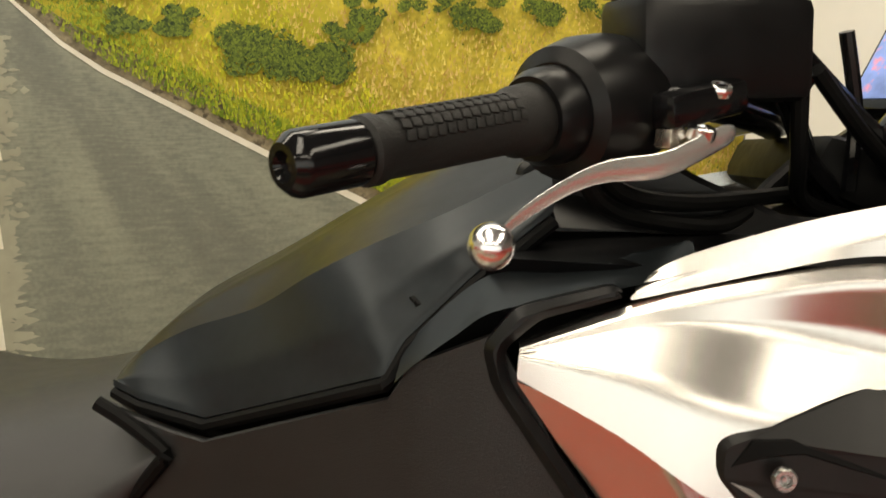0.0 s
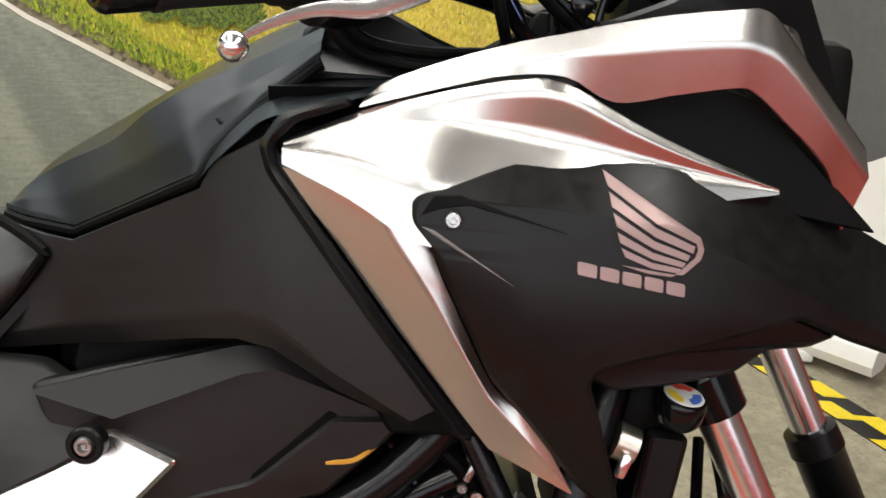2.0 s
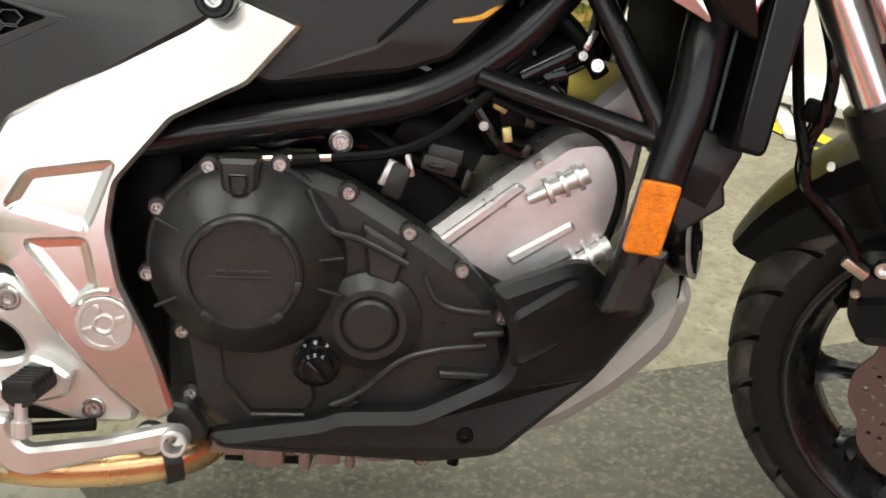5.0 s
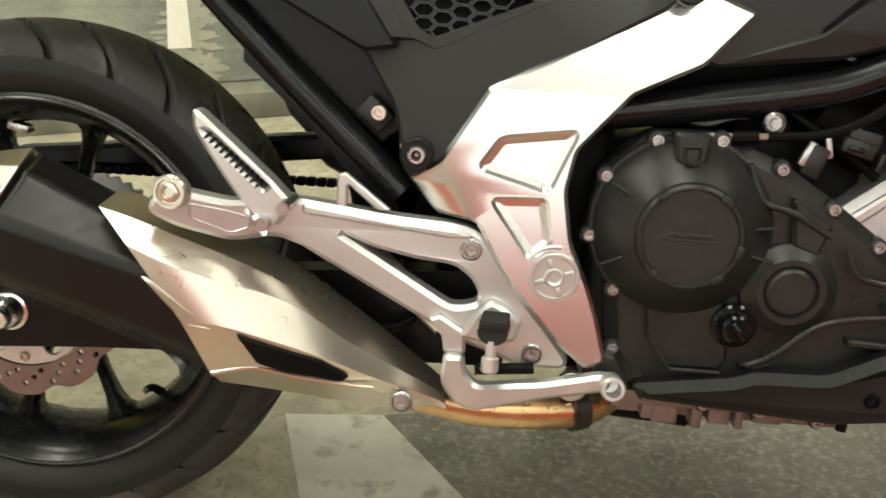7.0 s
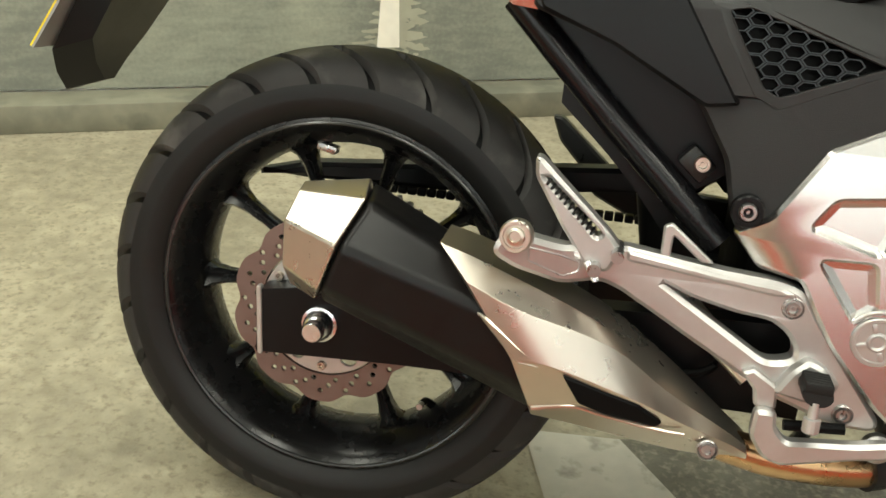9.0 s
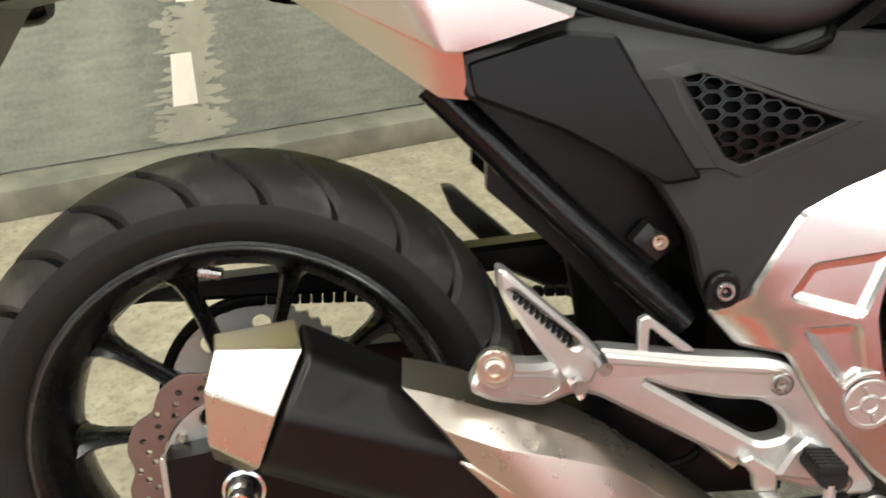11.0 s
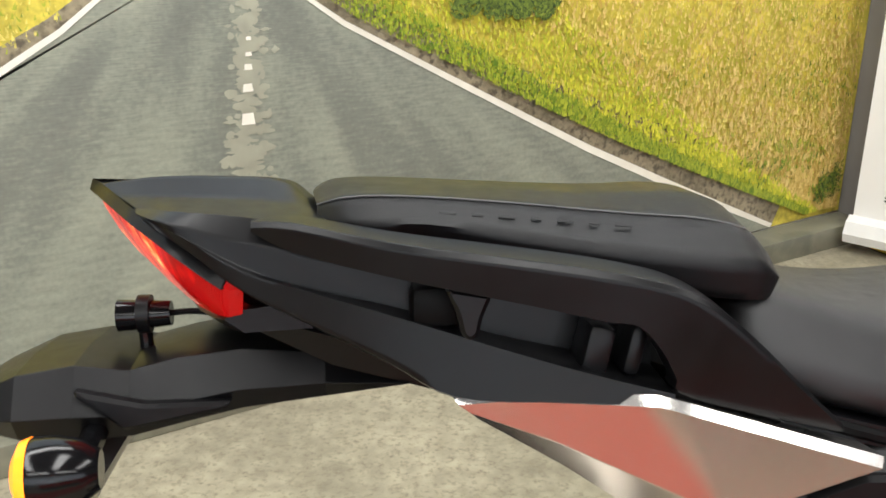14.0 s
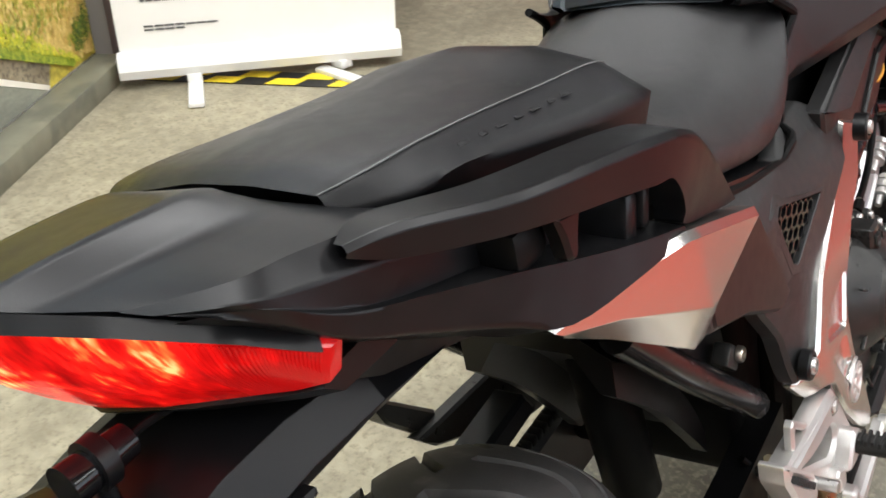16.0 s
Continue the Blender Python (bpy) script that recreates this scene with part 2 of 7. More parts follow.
def road_material():
    """Asphalt in perspective: worn lanes fan out from the vanishing point, with fine grain over them."""
    m = bpy.data.materials.new("printed_asphalt")
    m.use_nodes = True
    nodes, links = m.node_tree.nodes, m.node_tree.links
    b = nodes["Principled BSDF"]
    b.inputs["Roughness"].default_value = 0.5
    b.inputs["Specular IOR Level"].default_value = 0.3
    co = nodes.new("ShaderNodeTexCoord")
    sep = nodes.new("ShaderNodeSeparateXYZ")
    links.new(co.outputs["Object"], sep.inputs[0])

    def calc(op, x, y):
        n = nodes.new("ShaderNodeMath")
        n.operation = op
        for s, v in zip(n.inputs, (x, y)):
            if isinstance(v, (int, float)):
                s.default_value = v
            else:
                links.new(v, s)
        return n.outputs[0]

    drop = calc("MAXIMUM", calc("SUBTRACT", 1.25, sep.outputs[2]), 0.04)
    lane = calc("DIVIDE", calc("SUBTRACT", sep.outputs[0], 0.03), drop)
    depth = calc("DIVIDE", 1.0, drop)

    def noise(x, y, scale, detail):
        com = nodes.new("ShaderNodeCombineXYZ")
        links.new(x, com.inputs[0])
        links.new(y, com.inputs[1])
        n = nodes.new("ShaderNodeTexNoise")
        n.inputs["Scale"].default_value, n.inputs["Detail"].default_value = scale, detail
        links.new(com.outputs[0], n.inputs["Vector"])
        return n.outputs["Fac"]

    broad = noise(lane, calc("MULTIPLY", depth, 0.15), 3.4, 2.0)
    fine = noise(calc("MULTIPLY", lane, 1.0), calc("MULTIPLY", depth, 4.0), 12.0, 6.0)
    grain = noise(sep.outputs[0], sep.outputs[2], 90.0, 6.0)
    total = calc("ADD", calc("ADD", calc("MULTIPLY", broad, 1.3), calc("MULTIPLY", fine, 0.55)), calc("MULTIPLY", grain, 0.45))
    ramp = nodes.new("ShaderNodeValToRGB")
    for pos, col in ((0.0, (0.15, 0.155, 0.135)), (0.40, (0.205, 0.215, 0.180)), (0.62, (0.265, 0.278, 0.225)), (1.0, (0.36, 0.365, 0.285))):
        e = ramp.color_ramp.elements.new(pos) if pos not in (0.0, 1.0) else ramp.color_ramp.elements[-1 if pos else 0]
        e.color = (*col, 1)
    rng_ = nodes.new("ShaderNodeMapRange")
    rng_.inputs["From Min"].default_value, rng_.inputs["From Max"].default_value = 0.75, 1.55
    links.new(total, rng_.inputs["Value"])
    links.new(rng_.outputs[0], ramp.inputs[0])
    links.new(ramp.outputs[0], b.inputs["Base Color"])
    return m


ROADP = road_material()
PALEP = material("printed_worn_paint", (0.37, 0.365, 0.285), 0.45, 0, 0.15, 22)
LINEP = material("printed_white_line", (0.84, 0.80, 0.70), 0.45, 0, 0.06, 30)
VERGEP = material("printed_gravel_verge", (0.30, 0.255, 0.17), 0.45, 0, 0.4, 60, spots=((0.12, 0.10, 0.07), 45, 0.5, 0.62))
GRASSP = material("printed_meadow", (0.66, 0.55, 0.085), 0.5, 0, 0.35, 60, spots=((0.50, 0.46, 0.05), 5, 0.50, 0.68))
SKYP = material("printed_pale_sky", (0.62, 0.72, 0.80), 0.45, 0, 0.06, 3)


def island_material(name, low, high, rough=0.5):
    m = bpy.data.materials.new(name)
    m.use_nodes = True
    nodes, links = m.node_tree.nodes, m.node_tree.links
    b = nodes["Principled BSDF"]
    b.inputs["Roughness"].default_value = rough
    geo = nodes.new("ShaderNodeNewGeometry")
    mix = nodes.new("ShaderNodeMix")
    mix.data_type = "RGBA"
    mix.inputs[6].default_value, mix.inputs[7].default_value = (*low, 1), (*high, 1)
    links.new(geo.outputs["Random Per Island"], mix.inputs[0])
    links.new(mix.outputs[2], b.inputs["Base Color"])
    return m


BLADEY = island_material("printed_yellow_grass", (0.46, 0.40, 0.045), (0.92, 0.78, 0.21))
BLADEG = island_material("printed_green_grass", (0.09, 0.18, 0.012), (0.46, 0.50, 0.04))
LEAFP = island_material("printed_dark_leaves", (0.012, 0.035, 0.010), (0.20, 0.27, 0.035))
BLADEL = island_material("printed_lime_grass", (0.34, 0.40, 0.02), (0.80, 0.74, 0.06))
BLADEO = island_material("printed_dry_grass", (0.50, 0.33, 0.06), (0.84, 0.64, 0.22))


# ---- building blocks ----
def link_mesh(name, bm, mat, sharp=34):
    bmesh.ops.recalc_face_normals(bm, faces=bm.faces[:])
    me = bpy.data.meshes.new(name)
    bm.to_mesh(me)
    bm.free()
    me.polygons.foreach_set("use_smooth", [True] * len(me.polygons))
    me.set_sharp_from_angle(angle=radians(sharp))
    me.materials.append(mat)
    return new(name, me)


def part(name, bm, mat, parent, label="", sharp=34, soft=0, fold=0.0):
    """fold: how far the edges are rounded, in metres."""
    ob = link_mesh(name, bm, mat, 180 if fold else sharp)
    if fold:
        mod = ob.modifiers.new("fold", "BEVEL")
        mod.width, mod.segments, mod.limit_method, mod.angle_limit = fold, 3, "ANGLE", radians(12)
        mod.harden_normals = True
    ob.parent = parent
    if label:
        tagged(ob, label)
    if soft:
        mod = ob.modifiers.new("smooth", "SUBSURF")
        mod.levels = mod.render_levels = soft
    return ob


def flipped(bm, droop=0.0):
    out = bm.copy()
    for v in out.verts:
        v.co.y = -v.co.y
        v.co.z -= droop * v.co.y
    bmesh.ops.reverse_faces(out, faces=out.faces[:])
    return out


def pair(name, bm, mat, parent, label="", droop=0.0, **kw):
    """The same part on the right and on the left of the motorcycle; returns the right one."""
    left = flipped(bm, droop)
    ob = part(name, bm, mat, parent, label, **kw)
    part(name, left, mat, parent, label, **kw)
    return ob


def inset_ring(ring, d):
    """A closed 2D ring moved inwards by d (outwards if negative)."""
    area = sum(a[0] * b[1] - b[0] * a[1] for a, b in zip(ring, ring[1:] + ring[:1]))
    sign = 1 if area > 0 else -1
    out = []
    for i, p in enumerate(ring):
        a, b = ring[i - 1], ring[(i + 1) % len(ring)]
        e1 = Vector((p[0] - a[0], p[1] - a[1])).normalized()
        e2 = Vector((b[0] - p[0], b[1] - p[1])).normalized()
        n1, n2 = Vector((-e1.y, e1.x)) * sign, Vector((-e2.y, e2.x)) * sign
        m = n1 + n2
        k = d / max(0.45, m.length_squared / 2)
        out.append((p[0] + m.x * k, p[1] + m.y * k))
    return out


def rounded(ring, r, n=3):
    """A 2D ring with its corners rounded."""
    out = []
    for i, p in enumerate(ring):
        p, a, b = Vector(p), Vector(ring[i - 1]), Vector(ring[(i + 1) % len(ring)])
        ra = min(r, 0.4 * (a - p).length)
        rb = min(r, 0.4 * (b - p).length)
        s, e = p + (a - p).normalized() * ra, p + (b - p).normalized() * rb
        for k in range(n + 1):
            t = k / n
            q = s * (1 - t) ** 2 + p * 2 * t * (1 - t) + e * t ** 2
            out.append((q.x, q.y))
    return out


def plate(ring, y, depth=0.006, bevel=0.002, holes=(), crown=None, r=0.004, bm=None, fine=0):
    """A panel with bevelled edges. ring: its outline in x and z; y: its outer face, a number or a rule of x and z."""
    face = y if callable(y) else (lambda x, z: y)
    bm = bm or bmesh.new()
    ring = rounded(ring, r) if r else list(ring)
    holes = [rounded(h, r) if r else list(h) for h in holes]

    def verts(loop, push):
        return [bm.verts.new((x, face(x, z) + push, z)) for x, z in loop]

    def bridge(a, b):
        for i in range(len(a)):
            j = (i + 1) % len(a)
            bm.faces.new((a[i], a[j], b[j], b[i]))

    front, back = [], []
    for n, loop in enumerate([ring] + holes):
        s = 1 if n == 0 else -1
        v0 = verts(inset_ring(loop, s * bevel), 0)
        v1 = verts(loop, bevel)
        v2 = verts(loop, depth)
        bridge(v0, v1)
        bridge(v1, v2)
        if n == 0 and crown:
            vc = verts(inset_ring(loop, crown[0]), -crown[1])
            bridge(vc, v0)
            v0 = vc
        front.append(v0)
        back.append(v2)
    from mathutils.geometry import tessellate_polygon
    skin = []
    for loops in (front, back):
        flat = [v for loop in loops for v in loop]
        for tri in tessellate_polygon([[Vector((v.co.x, v.co.z, 0)) for v in loop] for loop in loops]):
            try:
                f = bm.faces.new([flat[i] for i in tri])
                if loops is front:
                    skin.append(f)
            except ValueError:
                pass
    if fine:
        push = -crown[1] if crown else 0.0
        rim = {e for f in skin for e in f.edges if any(g not in skin for g in e.link_faces)}
        inner = {e for f in skin for e in f.edges} - rim
        for _ in range(fine):
            cut = [e for e in inner if e.calc_length() > 0.02]
            if not cut:
                break
            bmesh.ops.subdivide_edges(bm, edges=cut, cuts=1)
            bmesh.ops.triangulate(bm, faces=[f for f in bm.faces if len(f.verts) > 4])
            edge_set = {v for e in rim if e.is_valid for v in e.verts}
            inner = set()
            for f in bm.faces:
                if f.is_valid and all(abs(v.co.y - face(v.co.x, v.co.z) - push) < 0.03 for v in f.verts):
                    for e in f.edges:
                        if not (e.verts[0] in edge_set and e.verts[1] in edge_set) and e.calc_length() > 0.02:
                            inner.add(e)
            inner = {e for e in inner if all(abs(v.co.y - face(v.co.x, v.co.z) - push) < 0.012 for v in e.verts)}
            for e in inner:
                for v in e.verts:
                    if v not in edge_set and abs(v.co.y - face(v.co.x, v.co.z) - push) < 0.012:
                        v.co.y = face(v.co.x, v.co.z) + push
    return bm


def creased(ring, face, cuts, **kw):
    """A panel folded along straight lines. cuts: pairs of x-z points; face: the depth of the folded face at x and z."""
    bm = plate(ring, 0.0, **kw)
    for (x0, z0), (x1, z1) in cuts:
        bmesh.ops.bisect_plane(bm, geom=bm.verts[:] + bm.edges[:] + bm.faces[:], dist=1e-5, plane_co=(x0, 0, z0), plane_no=(z1 - z0, 0, x0 - x1))
    for v in bm.verts:
        v.co.y += face(v.co.x, v.co.z)
    bmesh.ops.triangulate(bm, faces=[f for f in bm.faces if len(f.verts) > 4])
    return bm


def tilted(line):
    """The far side's twin of a line on the tail, which droops a little."""
    return [(x, -y, z - 0.17 * abs(y)) for x, y, z in line]


def smooth_line(pts, n=6):
    pts = [Vector(p) for p in pts]
    if len(pts) < 3:
        return pts
    out = []
    for i in range(len(pts) - 1):
        p0, p1, p2, p3 = pts[max(0, i - 1)], pts[i], pts[i + 1], pts[min(len(pts) - 1, i + 2)]
        for k in range(n):
            t = k / n
            out.append(0.5 * (2 * p1 + (p2 - p0) * t + (2 * p0 - 5 * p1 + 4 * p2 - p3) * t * t + (3 * p1 - p0 - 3 * p2 + p3) * t ** 3))
    return out + [pts[-1]]


def tube(pts, r, seg=12, n=6, bm=None, squash=1.0):
    """A round bar along a smooth line; r: a radius, or one for each end."""
    bm = bm or bmesh.new()
    line = smooth_line(pts, n)
    r0, r1 = r if isinstance(r, tuple) else (r, r)
    rings, up = [], Vector((0.13, 0.31, 0.94))
    for i, p in enumerate(line):
        way = (line[min(i + 1, len(line) - 1)] - line[max(i - 1, 0)]).normalized()
        side = way.cross(up)
        if side.length < 0.1:
            side = way.cross(Vector((1, 0, 0)))
        side.normalize()
        over = side.cross(way)
        rad = r0 + (r1 - r0) * i / (len(line) - 1)
        rings.append([bm.verts.new(p + side * math.cos(a) * rad * squash + over * math.sin(a) * rad) for a in (2 * math.pi * k / seg for k in range(seg))])
    for a, b in zip(rings, rings[1:]):
        for k in range(seg):
            bm.faces.new((a[k], a[(k + 1) % seg], b[(k + 1) % seg], b[k]))
    bm.faces.new(rings[0][::-1])
    bm.faces.new(rings[-1])
    return bm


def lathe(profile, centre=(0, 0, 0), axis=(0, -1, 0), seg=40, bm=None, closed=False):
    """Turned round an axis. profile: (distance along the axis, radius)."""
    bm = bm or bmesh.new()
    turn = Vector(axis).normalized().to_track_quat("Z", "Y").to_matrix()
    c = Vector(centre)
    rings = []
    for h, rad in profile:
        rings.append([bm.verts.new(c + turn @ Vector((rad * math.cos(2 * math.pi * k / seg), rad * math.sin(2 * math.pi * k / seg), h))) for k in range(seg)])
    loops = list(zip(rings, rings[1:])) + ([(rings[-1], rings[0])] if closed else [])
    for a, b in loops:
        for k in range(seg):
            bm.faces.new((a[k], a[(k + 1) % seg], b[(k + 1) % seg], b[k]))
    if not closed:
        bm.faces.new(rings[0][::-1])
        bm.faces.new(rings[-1])
    return bm


def loft(rings, bm=None, caps=True):
    bm = bm or bmesh.new()
    made = [[bm.verts.new(p) for p in ring] for ring in rings]
    n = len(made[0])
    for a, b in zip(made, made[1:]):
        for k in range(n):
            bm.faces.new((a[k], a[(k + 1) % n], b[(k + 1) % n], b[k]))
    if caps:
        bm.faces.new(made[0][::-1])
        bm.faces.new(made[-1])
    return bm


def long_loft(rings, n=4, bm=None):
    """A loft whose corner lines run smoothly from section to section."""
    lines = [smooth_line([ring[k] for ring in rings], n) for k in range(len(rings[0]))]
    return loft([list(row) for row in zip(*lines)], bm)


def box(x0, x1, y0, y1, z0, z1, bevel=0.0, bm=None):
    bm = bm or bmesh.new()
    m = Matrix.Translation(((x0 + x1) / 2, (y0 + y1) / 2, (z0 + z1) / 2)) @ Matrix.Diagonal((x1 - x0, y1 - y0, z1 - z0, 1))
    made = bmesh.ops.create_cube(bm, size=1, matrix=m)
    if bevel:
        edges = list({e for v in made["verts"] for e in v.link_edges})
        bmesh.ops.bevel(bm, geom=edges, offset=bevel, segments=2, affect="EDGES", profile=0.5)
    return bm


def block(centre, size, turn=(0, 0, 0), bevel=0.003, bm=None):
    """A bevelled box that may be turned."""
    bm2 = box(-size[0] / 2, size[0] / 2, -size[1] / 2, size[1] / 2, -size[2] / 2, size[2] / 2, bevel)
    bmesh.ops.transform(bm2, matrix=pose(*centre, *turn), verts=bm2.verts[:])
    if bm is None:
        return bm2
    tmp = bpy.data.meshes.new("t")
    bm2.to_mesh(tmp)
    bm2.free()
    bm.from_mesh(tmp)
    bpy.data.meshes.remove(tmp)
    return bm


def bolt(x, y, z, r=0.007, parent=None, mat=None, axis=(0, -1, 0)):
    bm = lathe([(0, r), (r * 0.55, r), (r * 0.8, r * 0.84), (r * 0.8, r * 0.56), (r * 0.05, r * 0.5), (r * 0.05, r * 0.24), (r * 0.4, r * 0.2), (r * 0.4, 0.0004)], (x, y, z), axis, 18)
    return part("bolt", bm, mat or ALLOY, parent)


def circle(cx, cz, r, n=28):
    return [(cx + r * math.cos(2 * math.pi * k / n), cz + r * math.sin(2 * math.pi * k / n)) for k in range(n)]


def ribbon(lines, n=4, tight=0.16, depth=0.004, straight=False):
    """A folded sheet through lines of equal length, rounded only close to each fold, with thickness."""
    bm = bmesh.new()
    rows = []
    if straight:
        fine = [[Vector(p).lerp(Vector(q), k / n) for p, q in zip(line, line[1:]) for k in range(n)] + [Vector(line[-1])] for line in lines]
    else:
        fine = [smooth_line(line, n) for line in lines]
    for i, line in enumerate(fine):
        if i:
            rows.append([p.lerp(q, tight) for p, q in zip(fine[i - 1], line)])
            rows.append([p.lerp(q, 1 - tight) for p, q in zip(fine[i - 1], line)])
        rows.append(line)
    made = [[bm.verts.new(p) for p in row] for row in rows]
    for p, q in zip(made, made[1:]):
        for k in range(len(p) - 1):
            bm.faces.new((p[k], p[k + 1], q[k + 1], q[k]))
    bmesh.ops.recalc_face_normals(bm, faces=bm.faces[:])
    if sum(f.normal.y for f in bm.faces) > 0:
        bmesh.ops.reverse_faces(bm, faces=bm.faces[:])
    if not depth:
        return bm
    back = bmesh.ops.duplicate(bm, geom=bm.faces[:])["geom"]
    for v in [g for g in back if isinstance(g, bmesh.types.BMVert)]:
        v.co.y += depth
    return bm


# ---- the hall ----
WALL = pose(-0.263, 1.471, 0, 0, 0, 25.55)


def slab(name, size, at, mat, m=None, kind="structure", label=""):
    ob = link_mesh(name, box(-size[0] / 2, size[0] / 2, -size[1] / 2, size[1] / 2, -size[2] / 2, size[2] / 2), mat)
    ob.matrix_world = (m or Matrix()) @ Matrix.Translation(at)
    return tagged(ob, label, kind=kind)


slab("floor", (10, 10, 0.1), (0.5, 0.4, -0.05), FLOORM, label="worn speckled beige-grey concrete floor")
slab("ceiling", (10, 10, 0.1), (0.5, 0.4, 3.05), CEILM, label="plain white ceiling")
slab("wall_south", (10, 0.1, 0.95), (0.5, -4.5, 0.475), PLASTER, label="plain white plaster wall below the shop window")
slab("wall_south_top", (10, 0.1, 0.5), (0.5, -4.5, 2.75), PLASTER, label="plain white plaster above the shop window")
slab("window_1", (10, 0.02, 1.55), (0.5, -4.53, 1.725), WINDOWM, label="bright shop window with daylight outside")
slab("floor_carpet", (6.6, 0.75, 0.006), (1.9, -1.17, 0.003), CARPET, label="red carpet strip across the aisle")
slab("floor_carpet_far", (3.4, 0.85, 0.006), (3.5, -1.972, 0.003), CARPET, label="red carpet strip along the partition")
slab("wall_low", (2.5, 0.1, 0.50), (0.55, -2.45, 0.63), REDWALL, label="red upper band of a low partition")
slab("wall_low_base", (2.5, 0.1, 0.38), (0.55, -2.453, 0.19), PLINTHP, label="beige lower band of a low partition")
slab("wall_low_end", (3.4, 0.1, 0.88), (3.502, -2.45, 0.44), REDWALL, label="low red painted partition behind the walkway")
slab("wall_west", (0.1, 10, 2.05), (-4.5, 0.4, 1.975), PLASTER, label="plain white plaster wall above a red dado")
slab("wall_west_dado", (0.1, 10, 0.95), (-4.498, 0.4, 0.475), REDWALL, label="plain red painted dado")
slab("wall_east", (0.1, 10, 2.05), (5.5, 0.4, 1.975), GREYW, label="plain grey partition wall above a red dado")
slab("wall_east_dado", (0.1, 10, 0.95), (5.498, 0.4, 0.475), REDWALL, label="plain red painted dado")
slab("wall_north", (8.2, 0.1, 3.0), (-0.3, 0.172, 1.5), PLASTER, WALL, label="white plaster wall behind the printed mural")
slab("wall_north_return", (0.1, 3.2, 3.0), (3.85, 1.6, 1.5), GREYW, WALL, label="grey return wall beside the mural")


def flat_print(name, ring, off, mat, parent):
    bm = bmesh.new()
    bm.faces.new([bm.verts.new((u, off, z)) for u, z in ring])
    bmesh.ops.triangulate(bm, faces=bm.faces[:])
    return part(name, bm, mat, parent)


# mural: a photo print glued to the wall and to the low plinth at its foot
mural = tagged(link_mesh("mural", box(-4.3, 2.2, 0.112, 0.121, 0.079, 2.9), GRASSP), "large wall print of a country road through a yellow meadow", "mural", kind="structure")
mural.matrix_world = WALL
plinth = tagged(link_mesh("plinth", box(-4.3, 2.2, 0.0, 0.112, 0.0, 0.075, 0.004), PLINTHP), "low boxed plinth covered with the road print", "plinth", kind="structure")
plinth.matrix_world = WALL
LINE_R = [(0.0, 1.30), (0.06, 1.06), (0.11, 1.01), (0.20, 0.925), (0.29, 0.862), (0.55, 0.722), (0.816, 0.580), (1.04, 0.462), (1.42, 0.28), (1.85, 0.079)]
LINE_L = [(-0.02, 1.30), (-0.12, 1.06), (-0.20, 0.985), (-0.331, 0.888), (-0.53, 0.775), (-0.9, 0.58), (-1.4, 0.33), (-1.95, 0.079)]
flat_print("road_print", LINE_R + LINE_L[::-1], 0.1105, ROADP, mural)


def stripe(name, line, w0, w1, off, mat, shift=0.0):
    bm = bmesh.new()
    n = len(line) - 1
    prev = None
    for i, (u, z) in enumerate(line):
        a, b = line[max(0, i - 1)], line[min(n, i + 1)]
        e = Vector((b[0] - a[0], b[1] - a[1])).normalized()
        nn = Vector((-e.y, e.x))
        w = w0 + (w1 - w0) * (i / n) ** 1.4
        s = shift * w
        cur = [bm.verts.new((u + nn.x * (s + k * w), off, max(0.079, z + nn.y * (s + k * w)))) for k in (-0.5, 0.5)]
        if prev:
            bm.faces.new((*prev, cur[1], cur[0]))
        prev = cur
    return part(name, bm, mat, mural)


def edge_u(z):
    for a, b in zip(LINE_R, LINE_R[1:]):
        if b[1] <= z <= a[1]:
            return a[0] + (b[0] - a[0]) * (a[1] - z) / (a[1] - b[1])
    return LINE_R[-1][0]


def edge_l(z):
    for a, b in zip(LINE_L, LINE_L[1:]):
        if b[1] <= z <= a[1]:
            return a[0] + (b[0] - a[0]) * (a[1] - z) / (a[1] - b[1])
    return LINE_L[-1][0]


stripe("gravel_print", LINE_R, 0.010, 0.19, 0.1098, VERGEP, 0.5)
stripe("gravel_print", LINE_L, 0.008, 0.08, 0.1098, VERGEP, -0.6)
stripe("line_print", LINE_R, 0.006, 0.026, 0.1088, LINEP)
stripe("line_print", LINE_L, 0.006, 0.026, 0.1088, LINEP)
rng = random.Random(5)
for u, z, w, h in ((0.003, 0.247, 0.052, 0.135), (0.044, 0.668, 0.026, 0.026), (0.048, 0.738, 0.020, 0.018), (0.052, 0.784, 0.016, 0.013), (0.055, 0.812, 0.013, 0.009), (0.057, 0.846, 0.010, 0.008), (0.026, 0.47, 0.036, 0.06)):
    flat_print("dash_print", [(u - w / 2, z + h / 2), (u + w / 2, z + h / 2), (u + w * 0.62, z - h / 2), (u - w * 0.62, z - h / 2)], 0.1085, LINEP, mural)
